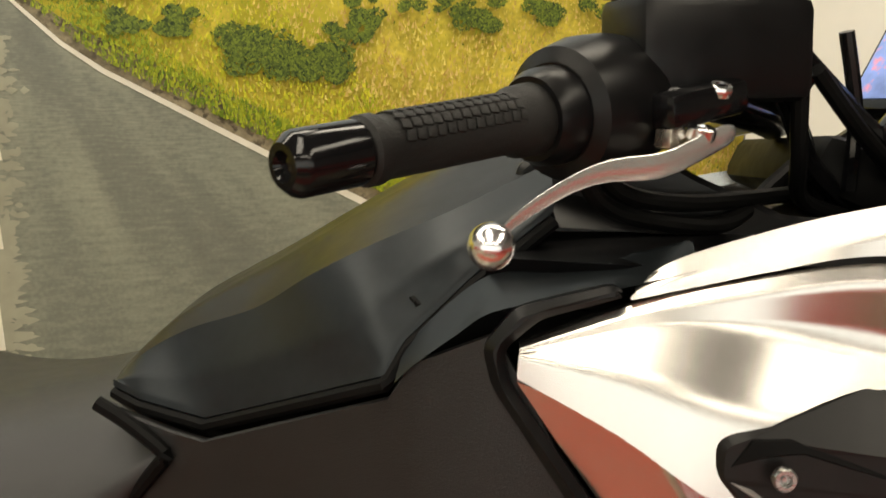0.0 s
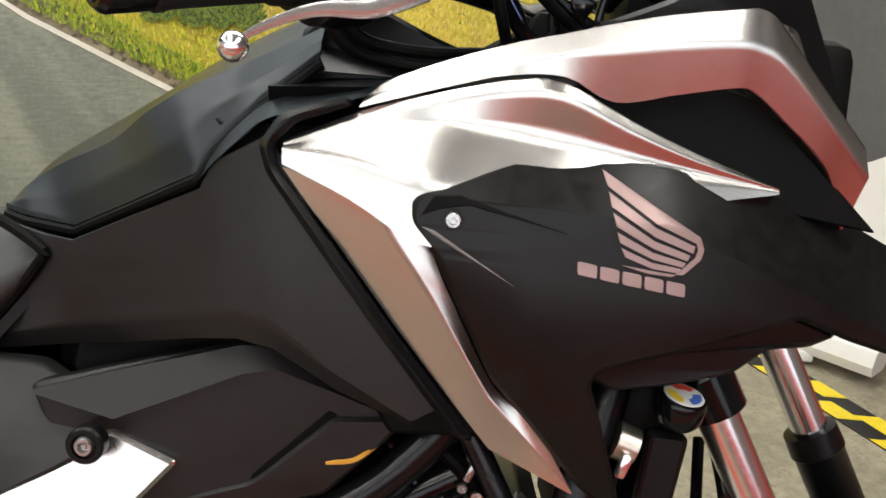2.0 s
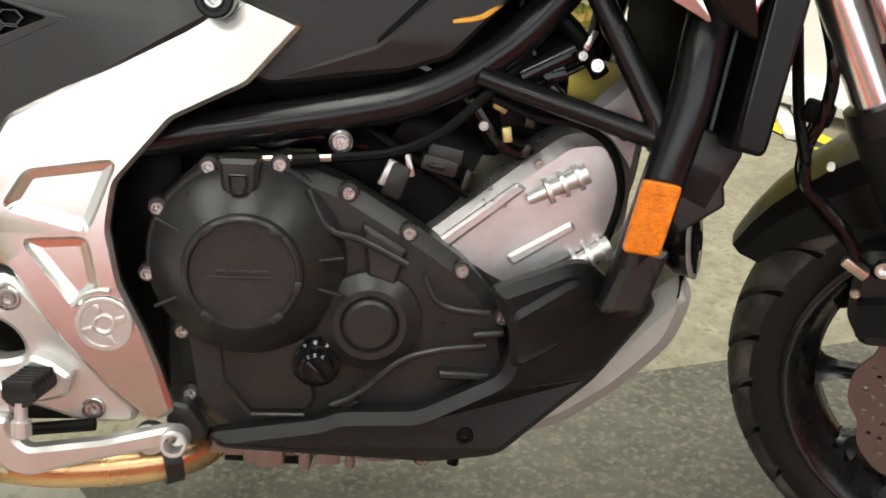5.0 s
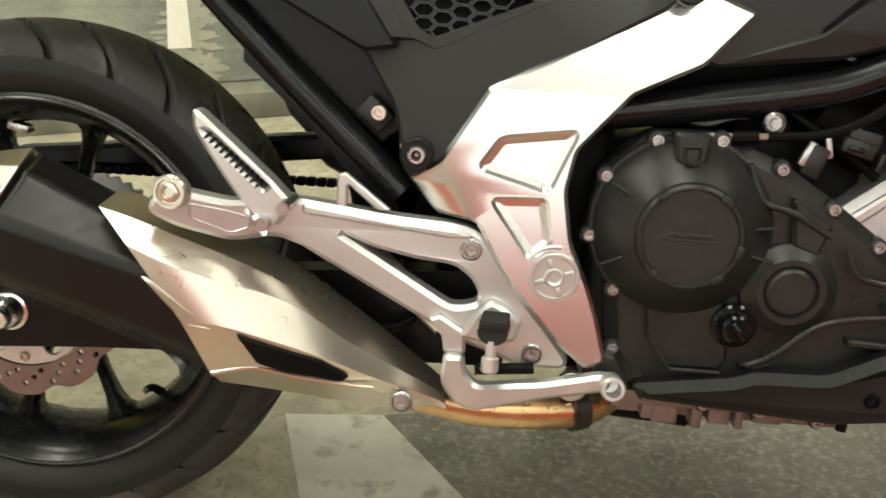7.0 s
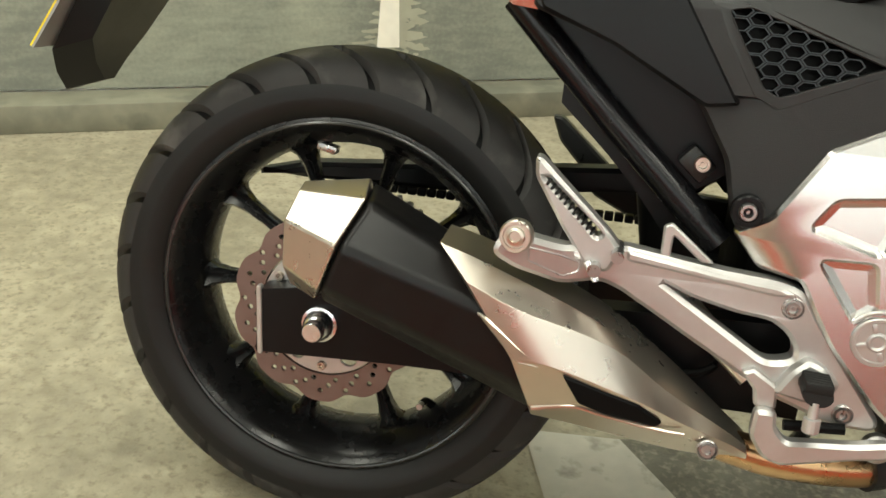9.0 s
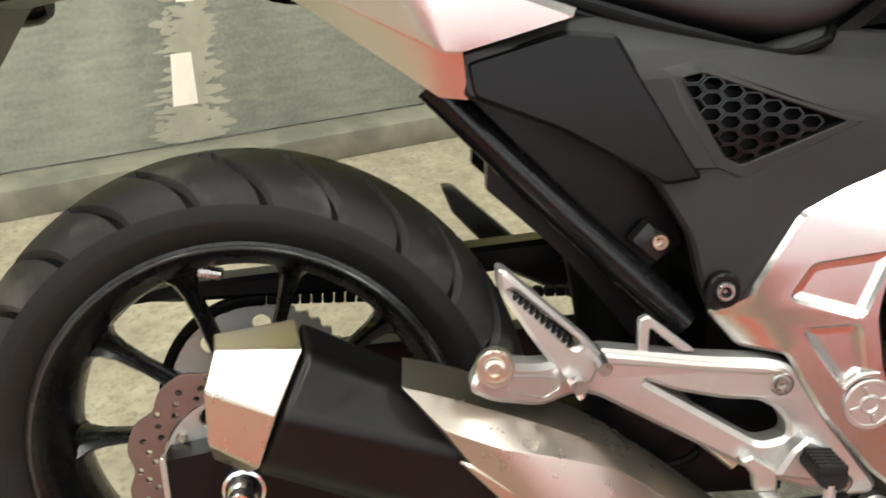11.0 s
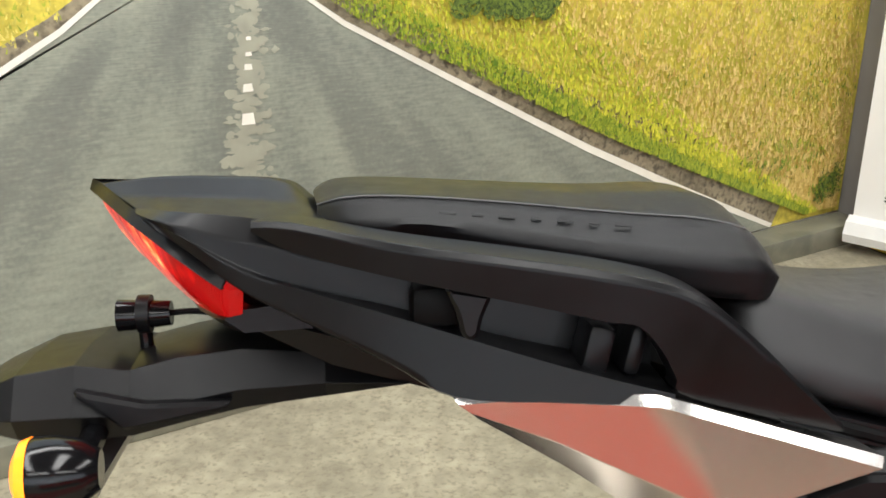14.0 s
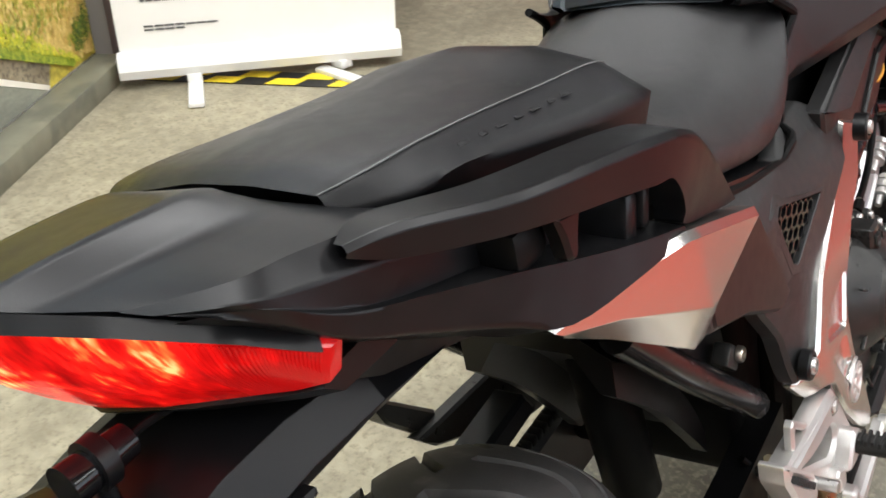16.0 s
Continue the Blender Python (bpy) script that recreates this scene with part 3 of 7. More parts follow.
# worn patches of older paint round the dashes
bm = bmesh.new()
for k in range(620):
    z = 0.085 + 0.86 * rng.random() ** 1.1
    half = 0.075 - 0.055 * z
    u = 0.01 + 0.05 * z + rng.gauss(0, half * 0.55)
    w, h = rng.uniform(0.15, 0.65) * half, rng.uniform(0.004, 0.012)
    ring = [(u + w * (0.75 + 0.25 * rng.random()) * math.cos(q) ** 3 if k % 3 == 0 else u + w * (0.7 + 0.3 * rng.random()) * math.cos(q), z + h * (0.7 + 0.5 * rng.random()) * math.sin(q)) for q in [j * math.pi / 5 for j in range(10)]]
    bm.faces.new([bm.verts.new((a, 0.1093 - 0.0000006 * k, max(0.079, b))) for a, b in ring])
part("worn_paint_print", bm, PALEP, mural)


def blades(name, count, mat, rule, off, size):
    bm = bmesh.new()
    for k in range(count):
        u, z = rule()
        if u is None:
            continue
        h = size * rng.uniform(0.5, 1.5) * (1.7 - z * 0.9 if z < 1.2 else 0.6)
        w, lean = h * rng.uniform(0.12, 0.3), rng.gauss(0, 0.3) * h
        o = off - 0.0000004 * k
        bm.faces.new([bm.verts.new((max(-4.29, min(2.19, a)), o, max(0.08, b))) for a, b in ((u - w, z), (u + w, z), (u + lean, z + h))])
    return tagged(part(name, bm, mat, mural), kind="stuff")


def on_right(low, high):
    def rule():
        z = rng.uniform(0.10, 1.28)
        e = edge_u(z) + 0.17 * max(0.0, 1.15 - z) ** 1.4 + 0.015
        u = e + rng.uniform(low, high) * (2.2 - e)
        if low == 0.10 and math.sin(9 * u + 3 * math.sin(14 * z)) + math.sin(23 * z + 4 * u) < 0.3:
            return None, None
        return (u, z) if u < 2.17 else (None, None)
    return rule


def on_left():
    z = rng.uniform(0.5, 1.28)
    return edge_l(z) - 0.03 - rng.random() * 0.8, z


blades("yellow_grass_print", 15000, BLADEY, on_right(0.05, 1.0), 0.1080, 0.013)
blades("yellow_grass_print", 3000, BLADEY, on_left, 0.1080, 0.013)
blades("dry_grass_print", 6500, BLADEO, on_right(0.24, 1.0), 0.1010, 0.015)
blades("lime_grass_print", 8000, BLADEL, on_right(0.03, 0.30), 0.1015, 0.012)
blades("green_grass_print", 6500, BLADEG, on_right(0.0, 0.085), 0.0975, 0.012)
blades("green_grass_print", 3500, BLADEG, on_right(0.10, 1.0), 0.0950, 0.010)
blades("green_grass_print", 1500, BLADEG, on_left, 0.0995, 0.012)
# dark shrubs in the printed field: clumps of small upright leaves
bm = bmesh.new()
for cu, cz, su, sz, count in ((0.40, 0.985, 0.10, 0.035, 900), (0.66, 0.930, 0.075, 0.075, 1500), (0.80, 0.895, 0.10, 0.060, 1500), (0.90, 0.985, 0.07, 0.04, 700), (1.32, 1.03, 0.15, 0.05, 1300), (1.75, 1.06, 0.20, 0.04, 800), (0.34, 1.05, 0.09, 0.025, 300), (1.05, 1.05, 0.18, 0.03, 500), (2.1, 0.20, 0.05, 0.08, 300)):
    lumps = [(cu + rng.uniform(-1, 1) * su, cz + rng.uniform(-0.9, 0.5) * sz, rng.uniform(0.25, 0.5) * sz) for _ in range(14)]
    for k in range(count * 2):
        lu, lz, lr = rng.choice(lumps)
        r, a = lr * math.sqrt(rng.random()), rng.random() * 6.3
        u, z = lu + 1.5 * r * math.cos(a), lz + r * math.sin(a)
        if u > 2.16 or z < 0.09:
            continue
        h = rng.uniform(0.004, 0.011)
        w, lean = h * rng.uniform(0.25, 0.5), rng.gauss(0, 0.5) * h
        o = 0.0930 - 0.0000003 * k
        bm.faces.new([bm.verts.new((p, o, q)) for p, q in ((u - w * 0.3, z), (u + w * 0.3, z), (u + w + lean * 0.6, z + h * 0.5), (u + lean, z + h), (u - w + lean * 0.4, z + h * 0.55))])
tagged(part("shrub_print", bm, LEAFP, mural), kind="stuff")
flat_print("sky_print", [(-4.3, 1.42), (2.2, 1.42), (2.2, 2.9), (-4.3, 2.9)], 0.1100, SKYP, mural)

slab("trim_post", (0.05, 0.07, 2.9), (2.228, 0.085, 1.45), GREYW, WALL, label="dark grey metal post beside the mural")

# a worn white paint patch and a darker patch on the floor
for ring, mat, nm in (([(0.25, 0.21), (0.40, 0.225), (0.56, 0.01), (0.80, -0.4), (0.55, -0.8), (0.30, 0.05)], PAINTF, "floor_paint"),
                      ([(0.40, 0.225), (1.9, 0.6), (2.0, -0.9), (0.80, -0.9), (0.80, -0.4), (0.56, 0.01)], DARKF, "floor_stain")):
    bm = bmesh.new()
    bm.faces.new([bm.verts.new((x, y, 0.004)) for x, y in ring])
    ob = tagged(link_mesh(nm, bm, mat), "patch on the concrete floor", kind="structure")

# hazard tape: yellow and black chequers along the floor
tape = tagged(link_mesh("floor_tape", box(0, 2.6, 0, 0.12, 0.002, 0.004), BLACKT), "black and yellow chequered hazard tape on the floor", "tape", kind="structure")
tape.matrix_world = pose(1.70, 2.34, 0, 0, 0, -66)
bm = bmesh.new()
for k in range(24):
    for row in (0, 1):
        if (k + row) % 2 == 0:
            x0, y0 = k * 0.108, row * 0.06
            bm.faces.new([bm.verts.new((x, y, 0.0055)) for x, y in ((x0, y0), (x0 + 0.108, y0), (x0 + 0.138, y0 + 0.06), (x0 + 0.03, y0 + 0.06))])
part("yellow_squares", bm, YELLOWT, tape)

# roll-up banner with a lower cassette on two swivelled feet
BAN = pose(1.626, 2.35, 0, 0, 0, -45.2)
banner = bpy.data.objects.new("roll_up_banner", None)
scene.collection.objects.link(banner)
banner.matrix_world = BAN
tagged(banner, "white roll-up advertising banner standing on two feet", "banner")
part("banner_sheet", box(0.01, 0.94, -0.006, 0.0, 0.12, 2.05), WHITEM, banner, "white printed banner sheet")
part("cassette", loft([[Vector((x, y, z)) for y, z in ((-0.05, 0.04), (-0.06, 0.07), (-0.045, 0.11), (-0.01, 0.125), (0.03, 0.11), (0.045, 0.06), (0.03, 0.04))] for x in (0.0, 0.95)]), WHITEP, banner, "silver-white banner cassette")
for fx, a in ((0.24, 0), (0.74, 35)):
    bm = block((fx, -0.13, 0.012), (0.05, 0.26, 0.018), (0, 0, a), 0.004)
    block((fx, -0.03, 0.03), (0.05, 0.06, 0.03), (0, 0, a), 0.004, bm)
    part("foot", bm, WHITEP, banner, "white plastic banner foot")
for x0, x1, z, h in ((0.10, 0.52, 0.285, 0.032), (0.10, 0.34, 0.200, 0.006), (0.10, 0.23, 0.188, 0.006)):
    x = x0
    while x < x1:
        w = rng.uniform(0.012, 0.026) if h > 0.01 else 0.03
        part("text_bar", box(x, min(x + w, x1), -0.009, -0.0065, z, z + h * (rng.choice((1, 1.35)) if h > 0.01 else 1)), GREYTXT, banner)
        x += w + 0.004
# printed picture of a wheel on the banner sheet
bm = lathe([(0, 0.15), (0.0005, 0.15), (0.0005, 0.110), (0, 0.110)], (0.36, -0.0068, 0.62), (0, -1, 0), 40, closed=True)
part("wheel_print", bm, GREYTXT, banner)
bm = lathe([(0, 0.105), (0.0005, 0.105), (0.0005, 0.098), (0, 0.098)], (0.36, -0.0068, 0.62), (0, -1, 0), 40, closed=True)
for k in range(10):
    a = k * math.pi / 5
    block((0.36 + 0.052 * math.cos(a), -0.0069, 0.62 + 0.052 * math.sin(a)), (0.098, 0.0008, 0.008), (0, -math.degrees(a), 0), 0, bm)
part("wheel_print", bm, SCREW, banner)
part("bike_print", plate([(0.42, 0.66), (0.55, 0.60), (0.80, 0.62), (0.93, 0.70), (0.93, 1.1), (0.60, 1.2), (0.40, 1.0)], -0.0068, 0.0006, 0.0001), GREYTXT, banner)


# ---- the motorcycle ----
bike = bpy.data.objects.new("motorcycle", None)
scene.collection.objects.link(bike)
bike.matrix_world = pose(0, 0, 0, 0, 0, -1.0) @ pose(0, 0, 0, -12.0, 0, 0)
tagged(bike, "silver and black adventure motorcycle leaning on its side stand", "motorcycle")


def wheel(cx, cz, crown, half, lip, spokes, first, name, hub):
    m = pose(cx, 0, cz)
    prof = [(-half * 0.80, lip), (-half * 0.93, lip + 0.010), (-half, lip + 0.30 * (crown - lip)), (-half * 0.985, lip + 0.52 * (crown - lip)), (-half * 0.90, lip + 0.72 * (crown - lip)),
            (-half * 0.74, lip + 0.86 * (crown - lip)), (-half * 0.5, lip + 0.945 * (crown - lip)), (-half * 0.25, lip + 0.987 * (crown - lip)), (0, crown)]
    fine = [prof[0], prof[1], prof[2]]
    line = smooth_line([(a, b, 0) for a, b in prof[2:]], 4)
    fine = [prof[0], prof[1]] + [(p.x, p.y) for p in line]
    fine = fine + [(-a, b) for a, b in fine[-2::-1]]
    n = 720
    bm = bmesh.new()
    rings, sunk = [], set()
    for k in range(n):
        th = 2 * math.pi * k / n
        row = []
        for y, rad in fine:
            w = abs(y) / half
            d = 0.0
            turn = th + 0.95 * w ** 1.6 * 2 * math.pi / 24
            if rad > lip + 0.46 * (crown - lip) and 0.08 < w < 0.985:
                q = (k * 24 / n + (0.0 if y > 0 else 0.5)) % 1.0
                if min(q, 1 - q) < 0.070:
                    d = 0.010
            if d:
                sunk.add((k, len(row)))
            row.append(bm.verts.new(m @ Vector(((rad - d) * math.sin(turn), y, (rad - d) * math.cos(turn)))))
        rings.append(row)
    for k in range(n):
        a, b = rings[k], rings[(k + 1) % n]
        for j in range(len(fine) - 1):
            f = bm.faces.new((a[j], a[j + 1], b[j + 1], b[j]))
            if min(fine[j][1], fine[j + 1][1]) < lip + 0.47 * (crown - lip):
                f.material_index = 2
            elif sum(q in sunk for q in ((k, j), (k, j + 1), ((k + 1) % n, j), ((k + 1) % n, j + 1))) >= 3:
                # sunk groove faces go near-black: their shade is put into the colour
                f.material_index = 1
    hw = half * 0.80
    rim_prof = [(-hw - 0.004, lip + 0.003), (-hw - 0.006, lip - 0.004), (-hw, lip - 0.012), (-hw + 0.012, lip - 0.018), (-hw + 0.03, lip - 0.030), (-0.012, lip - 0.036),
                (0.012, lip - 0.036), (hw - 0.03, lip - 0.030), (hw - 0.012, lip - 0.018), (hw, lip - 0.012), (hw + 0.006, lip - 0.004), (hw + 0.004, lip + 0.003), (hw - 0.02, lip - 0.008), (-hw + 0.02, lip - 0.008)]
    rim = part(name, lathe(rim_prof, (cx, 0, cz), (0, 1, 0), 96, closed=True), RIMP, bike, "black cast alloy wheel", sharp=50)
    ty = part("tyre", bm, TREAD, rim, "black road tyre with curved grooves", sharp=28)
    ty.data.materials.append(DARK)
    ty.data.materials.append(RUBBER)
    for k in range(spokes):
        a = radians(first + 360 / spokes * k)
        d = Vector((math.cos(a), 0, math.sin(a)))
        s = Vector((-math.sin(a), 0, math.cos(a)))
        c = Vector((cx, 0, cz))
        sec = []
        for rad, w, t, yo in ((0.045, 0.013, 0.018, 0.0), (0.09, 0.0085, 0.015, 0), (0.14, 0.0075, 0.012, 0), (lip - 0.060, 0.0095, 0.013, 0), (lip - 0.044, 0.013, 0.018, 0), (lip - 0.034, 0.021, 0.026, 0)):
            sec.append([c + d * rad + s * w * p + Vector((0, t * q + yo, 0)) for p, q in ((-1, -0.55), (-0.55, -1), (0, -0.6), (0.55, -1), (1, -0.55), (1, 0.55), (0.5, 1), (-0.5, 1), (-1, 0.55))])
        part("spoke", loft(sec), RIMP, rim)
    part("hub", lathe([(-hub, 0.028), (-hub, 0.042), (-0.035, 0.05), (-0.02, 0.062), (0.02, 0.062), (0.035, 0.05), (hub, 0.042), (hub, 0.028)], (cx, 0, cz), (0, 1, 0), 32), RIMP, rim)
    # thin added bead on each lip, coloured pale as its glint
    for s in (-1, 1):
        part("rim_edge", lathe([(s * (hw + 0.006) + 0.0028 * math.cos(q), lip - 0.003 + 0.0026 * math.sin(q)) for q in [k * math.pi / 4 for k in range(8)]], (cx, 0, cz), (0, 1, 0), 96, closed=True), RIM_GLINT, rim)
    bmv = block((cx - 0.04, -0.012, cz + lip - 0.046), (0.026, 0.02, 0.010), (0, 12, 0), 0.002)
    part("balance_weight", bmv, SCREW, rim)
    a = radians(-48)
    c, d = Vector((cx, 0, cz)), Vector((math.cos(a), 0, math.sin(a)))
    stem = part("valve", tube([c + d * (lip - 0.034) + Vector((0, -0.012, 0)), c + d * (lip - 0.048) + Vector((0, -0.022, 0)), c + d * (lip - 0.052) + Vector((0, -0.040, 0))], (0.006, 0.0045), 10), DARK, rim, "black rubber tyre valve")
    part("valve_cap", tube([c + d * (lip - 0.052) + Vector((0, -0.040, 0)), c + d * (lip - 0.053) + Vector((0, -0.052, 0))], 0.0042, 10), SCREW, stem, "bright valve cap")
    return rim


def petal_disc(cx, cz, y, r_out, r_in, waves, thick, parent, holes=24, mat=None):
    n = 216
    outer, inner = [], []
    for k in range(n):
        a = 2 * math.pi * k / n
        r = r_out - 0.009 * (0.5 + 0.5 * math.cos(waves * a)) ** 2.2
        outer.append((cx + r * math.cos(a), cz + r * math.sin(a)))
    hs = [circle(cx, cz, r_in, 48)]
    for k in range(holes):
        for q, rr in ((0, 0.60), (0.33, 0.39), (0.66, 0.18)):
            a = 2 * math.pi * (k + q) / holes
            rad = r_in + (r_out - r_in) * rr
            hs.append(circle(cx + rad * math.cos(a), cz + rad * math.sin(a), 0.0034, 9))
    return part("brake_disc", plate(outer, y, thick, 0.0004, hs, r=0), mat or DISCM, parent, "drilled wavy steel brake disc")


RW = wheel(0.0, 0.312, 0.316, 0.082, 0.231, 10, 4, "rear_wheel", 0.10)
petal_disc(0.0, 0.312, -0.108, 0.121, 0.084, 10, 0.005, RW, 20)
part("disc_carrier", plate(circle(0, 0.312, 0.083, 40), -0.106, 0.004, 0.001, [circle(0, 0.312, 0.045, 24)] + [circle(0.066 * math.cos(a), 0.312 + 0.066 * math.sin(a), 0.011, 10) for a in [k * 1.0472 for k in range(6)]], r=0), ALLOY, RW, "bright alloy disc carrier")
for k in range(6):
    a = 0.52 + k * 1.0472
    bolt(0.072 * math.cos(a), -0.107, 0.312 + 0.072 * math.sin(a), 0.006, RW, STEEL)
# sprocket and chain on the far side
tooth = []
for k in range(41 * 4):
    a = 2 * math.pi * k / (41 * 4)
    tooth.append(((0.112 + (0.005 if k % 4 < 2 else 0)) * math.cos(a), 0.312 + (0.112 + (0.005 if k % 4 < 2 else 0)) * math.sin(a)))
part("sprocket", plate(tooth, 0.088, 0.007, 0.0008, [circle(0, 0.312, 0.07, 32)] + [circle(0.09 * math.cos(a), 0.312 + 0.09 * math.sin(a), 0.012, 10) for a in [k * 0.7854 for k in range(8)]], r=0), ALLOY, RW, "bright toothed rear sprocket")
bm = bmesh.new()
for k in range(60):
    a = math.pi / 2 + math.pi * k / 60
    block((0.120 * math.cos(a), 0.0915, 0.312 + 0.120 * math.sin(a)), (0.013, 0.016, 0.011), (0, -math.degrees(a), 0), 0.002, bm)
for k in range(46):
    x = k * 0.0135
    block((x, 0.0915, 0.432 + 0.015 * x), (0.012, 0.016, 0.011), (0, 0, 0), 0.002, bm)
    block((x, 0.0915, 0.192 + 0.10 * x), (0.012, 0.016, 0.011), (0, 0, 0), 0.002, bm)
part("drive_chain", bm, DARK, bike, "dark roller drive chain")

# swing arm, chain guard and inner mudguard
part("swing_arm", loft([[Vector((x, -0.125 + w, z + h)) for w, h in ((-0.018, -a), (-0.018, a), (0.018, a), (0.018, -a))] for x, z, a in ((-0.075, 0.300, 0.040), (-0.03, 0.306, 0.043), (0.10, 0.318, 0.045), (0.35, 0.335, 0.05), (0.56, 0.345, 0.055))]), SATIN, bike, "satin black swing arm")
part("swing_arm", loft([[Vector((x, 0.125 + w, z + h)) for w, h in ((-0.018, -a), (-0.018, a), (0.018, a), (0.018, -a))] for x, z, a in ((-0.075, 0.300, 0.040), (0.10, 0.318, 0.045), (0.35, 0.335, 0.05), (0.56, 0.345, 0.055))]), SATIN, bike, "satin black swing arm")
part("chain_guard", plate([(-0.17, 0.432), (-0.10, 0.452), (0.10, 0.475), (0.35, 0.505), (0.37, 0.475), (0.10, 0.440), (-0.10, 0.430)], 0.085, 0.04, 0.006), SATIN, bike)
part("axle_nut", lathe([(0, 0.022), (0.006, 0.022), (0.007, 0.019), (0.02, 0.0165), (0.024, 0.013), (0.034, 0.0125), (0.036, 0.011)], (0.004, -0.142, 0.309), (0, -1, 0), 18), CHROME, bike, "bright steel axle nut")
part("chain_adjuster", plate([(-0.078, 0.345), (-0.072, 0.345), (-0.066, 0.258), (-0.072, 0.258)], -0.146, 0.01, 0.001), ALLOY, bike)
part("battery_box", plate([(0.20, 0.775), (0.60, 0.775), (0.60, 0.50), (0.475, 0.50), (0.42, 0.545), (0.25, 0.715)], -0.10, 0.20, 0.012), DARK, bike)
part("inner_mudguard", long_loft([[Vector((x, y, z)) for y, z in ((-w, zb), (-w, zt - 0.02), (-w * 0.6, zt), (w * 0.6, zt), (w, zt - 0.02), (w, zb), (w * 0.8, zb), (w * 0.5, zt - 0.02), (-w * 0.5, zt - 0.02), (-w * 0.8, zb))] for x, w, zt, zb in ((0.25, 0.085, 0.66, 0.60), (0.33, 0.09, 0.60, 0.53), (0.40, 0.09, 0.52, 0.45), (0.44, 0.09, 0.45, 0.40))]), SATIN, bike, "black inner mudguard")
part("shock_tower", box(0.475, 0.60, -0.11, 0.12, 0.34, 0.76, 0.02), DARK, bike)
part("rear_shock", tube([(0.36, 0.0, 0.62), (0.42, 0.0, 0.34)], 0.035, 16), DARK, bike)


# silencer: end cap, black can, stainless shield, link pipe
def can_ring(points, back=-0.135):
    """A section of the silencer: its outer corners from the top edge to the bottom edge, closed on the wheel's side."""
    outer = [Vector((x, y, z)) for x, z, y in points]
    top, low = outer[0], outer[-1]
    return outer + [Vector((low.x + 0.004, back - 0.02, low.z + 0.008)), Vector((top.x * 0.4 + low.x * 0.6, back, top.z * 0.4 + low.z * 0.6)), Vector((top.x * 0.8 + low.x * 0.2, back, top.z * 0.8 + low.z * 0.2 - 0.01))]


CAP0 = [(-0.006, 0.484, -0.200), (-0.002, 0.481, -0.228), (-0.007, 0.458, -0.250), (-0.006, 0.418, -0.250), (-0.008, 0.390, -0.220)]
CAP1 = [(-0.010, 0.494, -0.200), (-0.005, 0.491, -0.232), (-0.011, 0.464, -0.258), (-0.010, 0.414, -0.258), (-0.012, 0.382, -0.222)]
JOINT = [(0.066, 0.508, -0.200), (0.075, 0.497, -0.250), (0.053, 0.450, -0.280), (0.036, 0.397, -0.274), (0.023, 0.373, -0.236)]
INNER_END = [(0.182, 0.450, -0.190), (0.182, 0.446, -0.243), (0.214, 0.404, -0.274), (0.262, 0.322, -0.268), (0.266, 0.287, -0.233)]


def shrunk(points, d):
    return [(x + d * 0.5, z - d if k < 2 else z + (d if k > 2 else 0), y + d) for k, (x, z, y) in enumerate(points)]


can = part("silencer", loft([can_ring(shrunk(JOINT, 0.002)), can_ring(shrunk(INNER_END, 0.001)), can_ring([(0.33, 0.39, -0.19), (0.33, 0.385, -0.235), (0.345, 0.36, -0.250), (0.37, 0.30, -0.245), (0.37, 0.28, -0.22)])]), MATTE_BLACK, bike, "matt black exhaust silencer", fold=0.010)
part("end_cap", loft([can_ring(CAP0, -0.15), can_ring(CAP1, -0.145), can_ring(JOINT)]), STEEL, can, "brushed steel end cap with folded edges", fold=0.007)
SHIELD = [
    [(0.160, 0.474, -0.215), (0.158, 0.467, -0.266), (0.192, 0.436, -0.285), (0.246, 0.365, -0.289), (0.270, 0.310, -0.275), (0.271, 0.286, -0.240)],
    [(0.212, 0.458, -0.205), (0.209, 0.451, -0.262), (0.248, 0.415, -0.285), (0.291, 0.362, -0.288), (0.312, 0.318, -0.274), (0.319, 0.283, -0.240)],
    [(0.326, 0.409, -0.190), (0.322, 0.404, -0.244), (0.342, 0.386, -0.266), (0.377, 0.334, -0.270), (0.376, 0.306, -0.262), (0.380, 0.274, -0.232)],
    [(0.401, 0.358, -0.180), (0.396, 0.353, -0.225), (0.405, 0.340, -0.243), (0.424, 0.310, -0.249), (0.424, 0.293, -0.244), (0.429, 0.266, -0.222)],
    [(0.474, 0.300, -0.170), (0.473, 0.299, -0.200), (0.477, 0.294, -0.214), (0.482, 0.282, -0.220), (0.484, 0.272, -0.218), (0.485, 0.259, -0.205)],
    [(0.500, 0.282, -0.175), (0.500, 0.281, -0.200), (0.501, 0.278, -0.209), (0.503, 0.270, -0.212), (0.504, 0.263, -0.209), (0.504, 0.254, -0.200)]]
part("heat_shield", long_loft([can_ring(q, -0.14 - 0.008 * k) for k, q in enumerate(SHIELD)]), STEEL, can, "brushed steel heat shield with folded edges", fold=0.006)
part("shield_groove", plate([(0.205, 0.408), (0.216, 0.404), (0.262, 0.372), (0.302, 0.362), (0.298, 0.356), (0.252, 0.360)], lambda x, z: -0.2885 + 0.10 * max(0.0, x - 0.27) - 0.0008, 0.004, 0.002, r=0.004), STEEL, can, "raised pressing on the shield")
part("shield_slot", plate([(0.299, 0.356), (0.319, 0.326), (0.347, 0.316), (0.398, 0.306), (0.406, 0.311), (0.379, 0.330)], lambda x, z: -0.2895 + 0.215 * max(0.0, x - 0.30) + 0.17 * max(0.0, 0.335 - z), 0.02, 0.002, r=0.003), DARK, can, "dark slot in the shield")
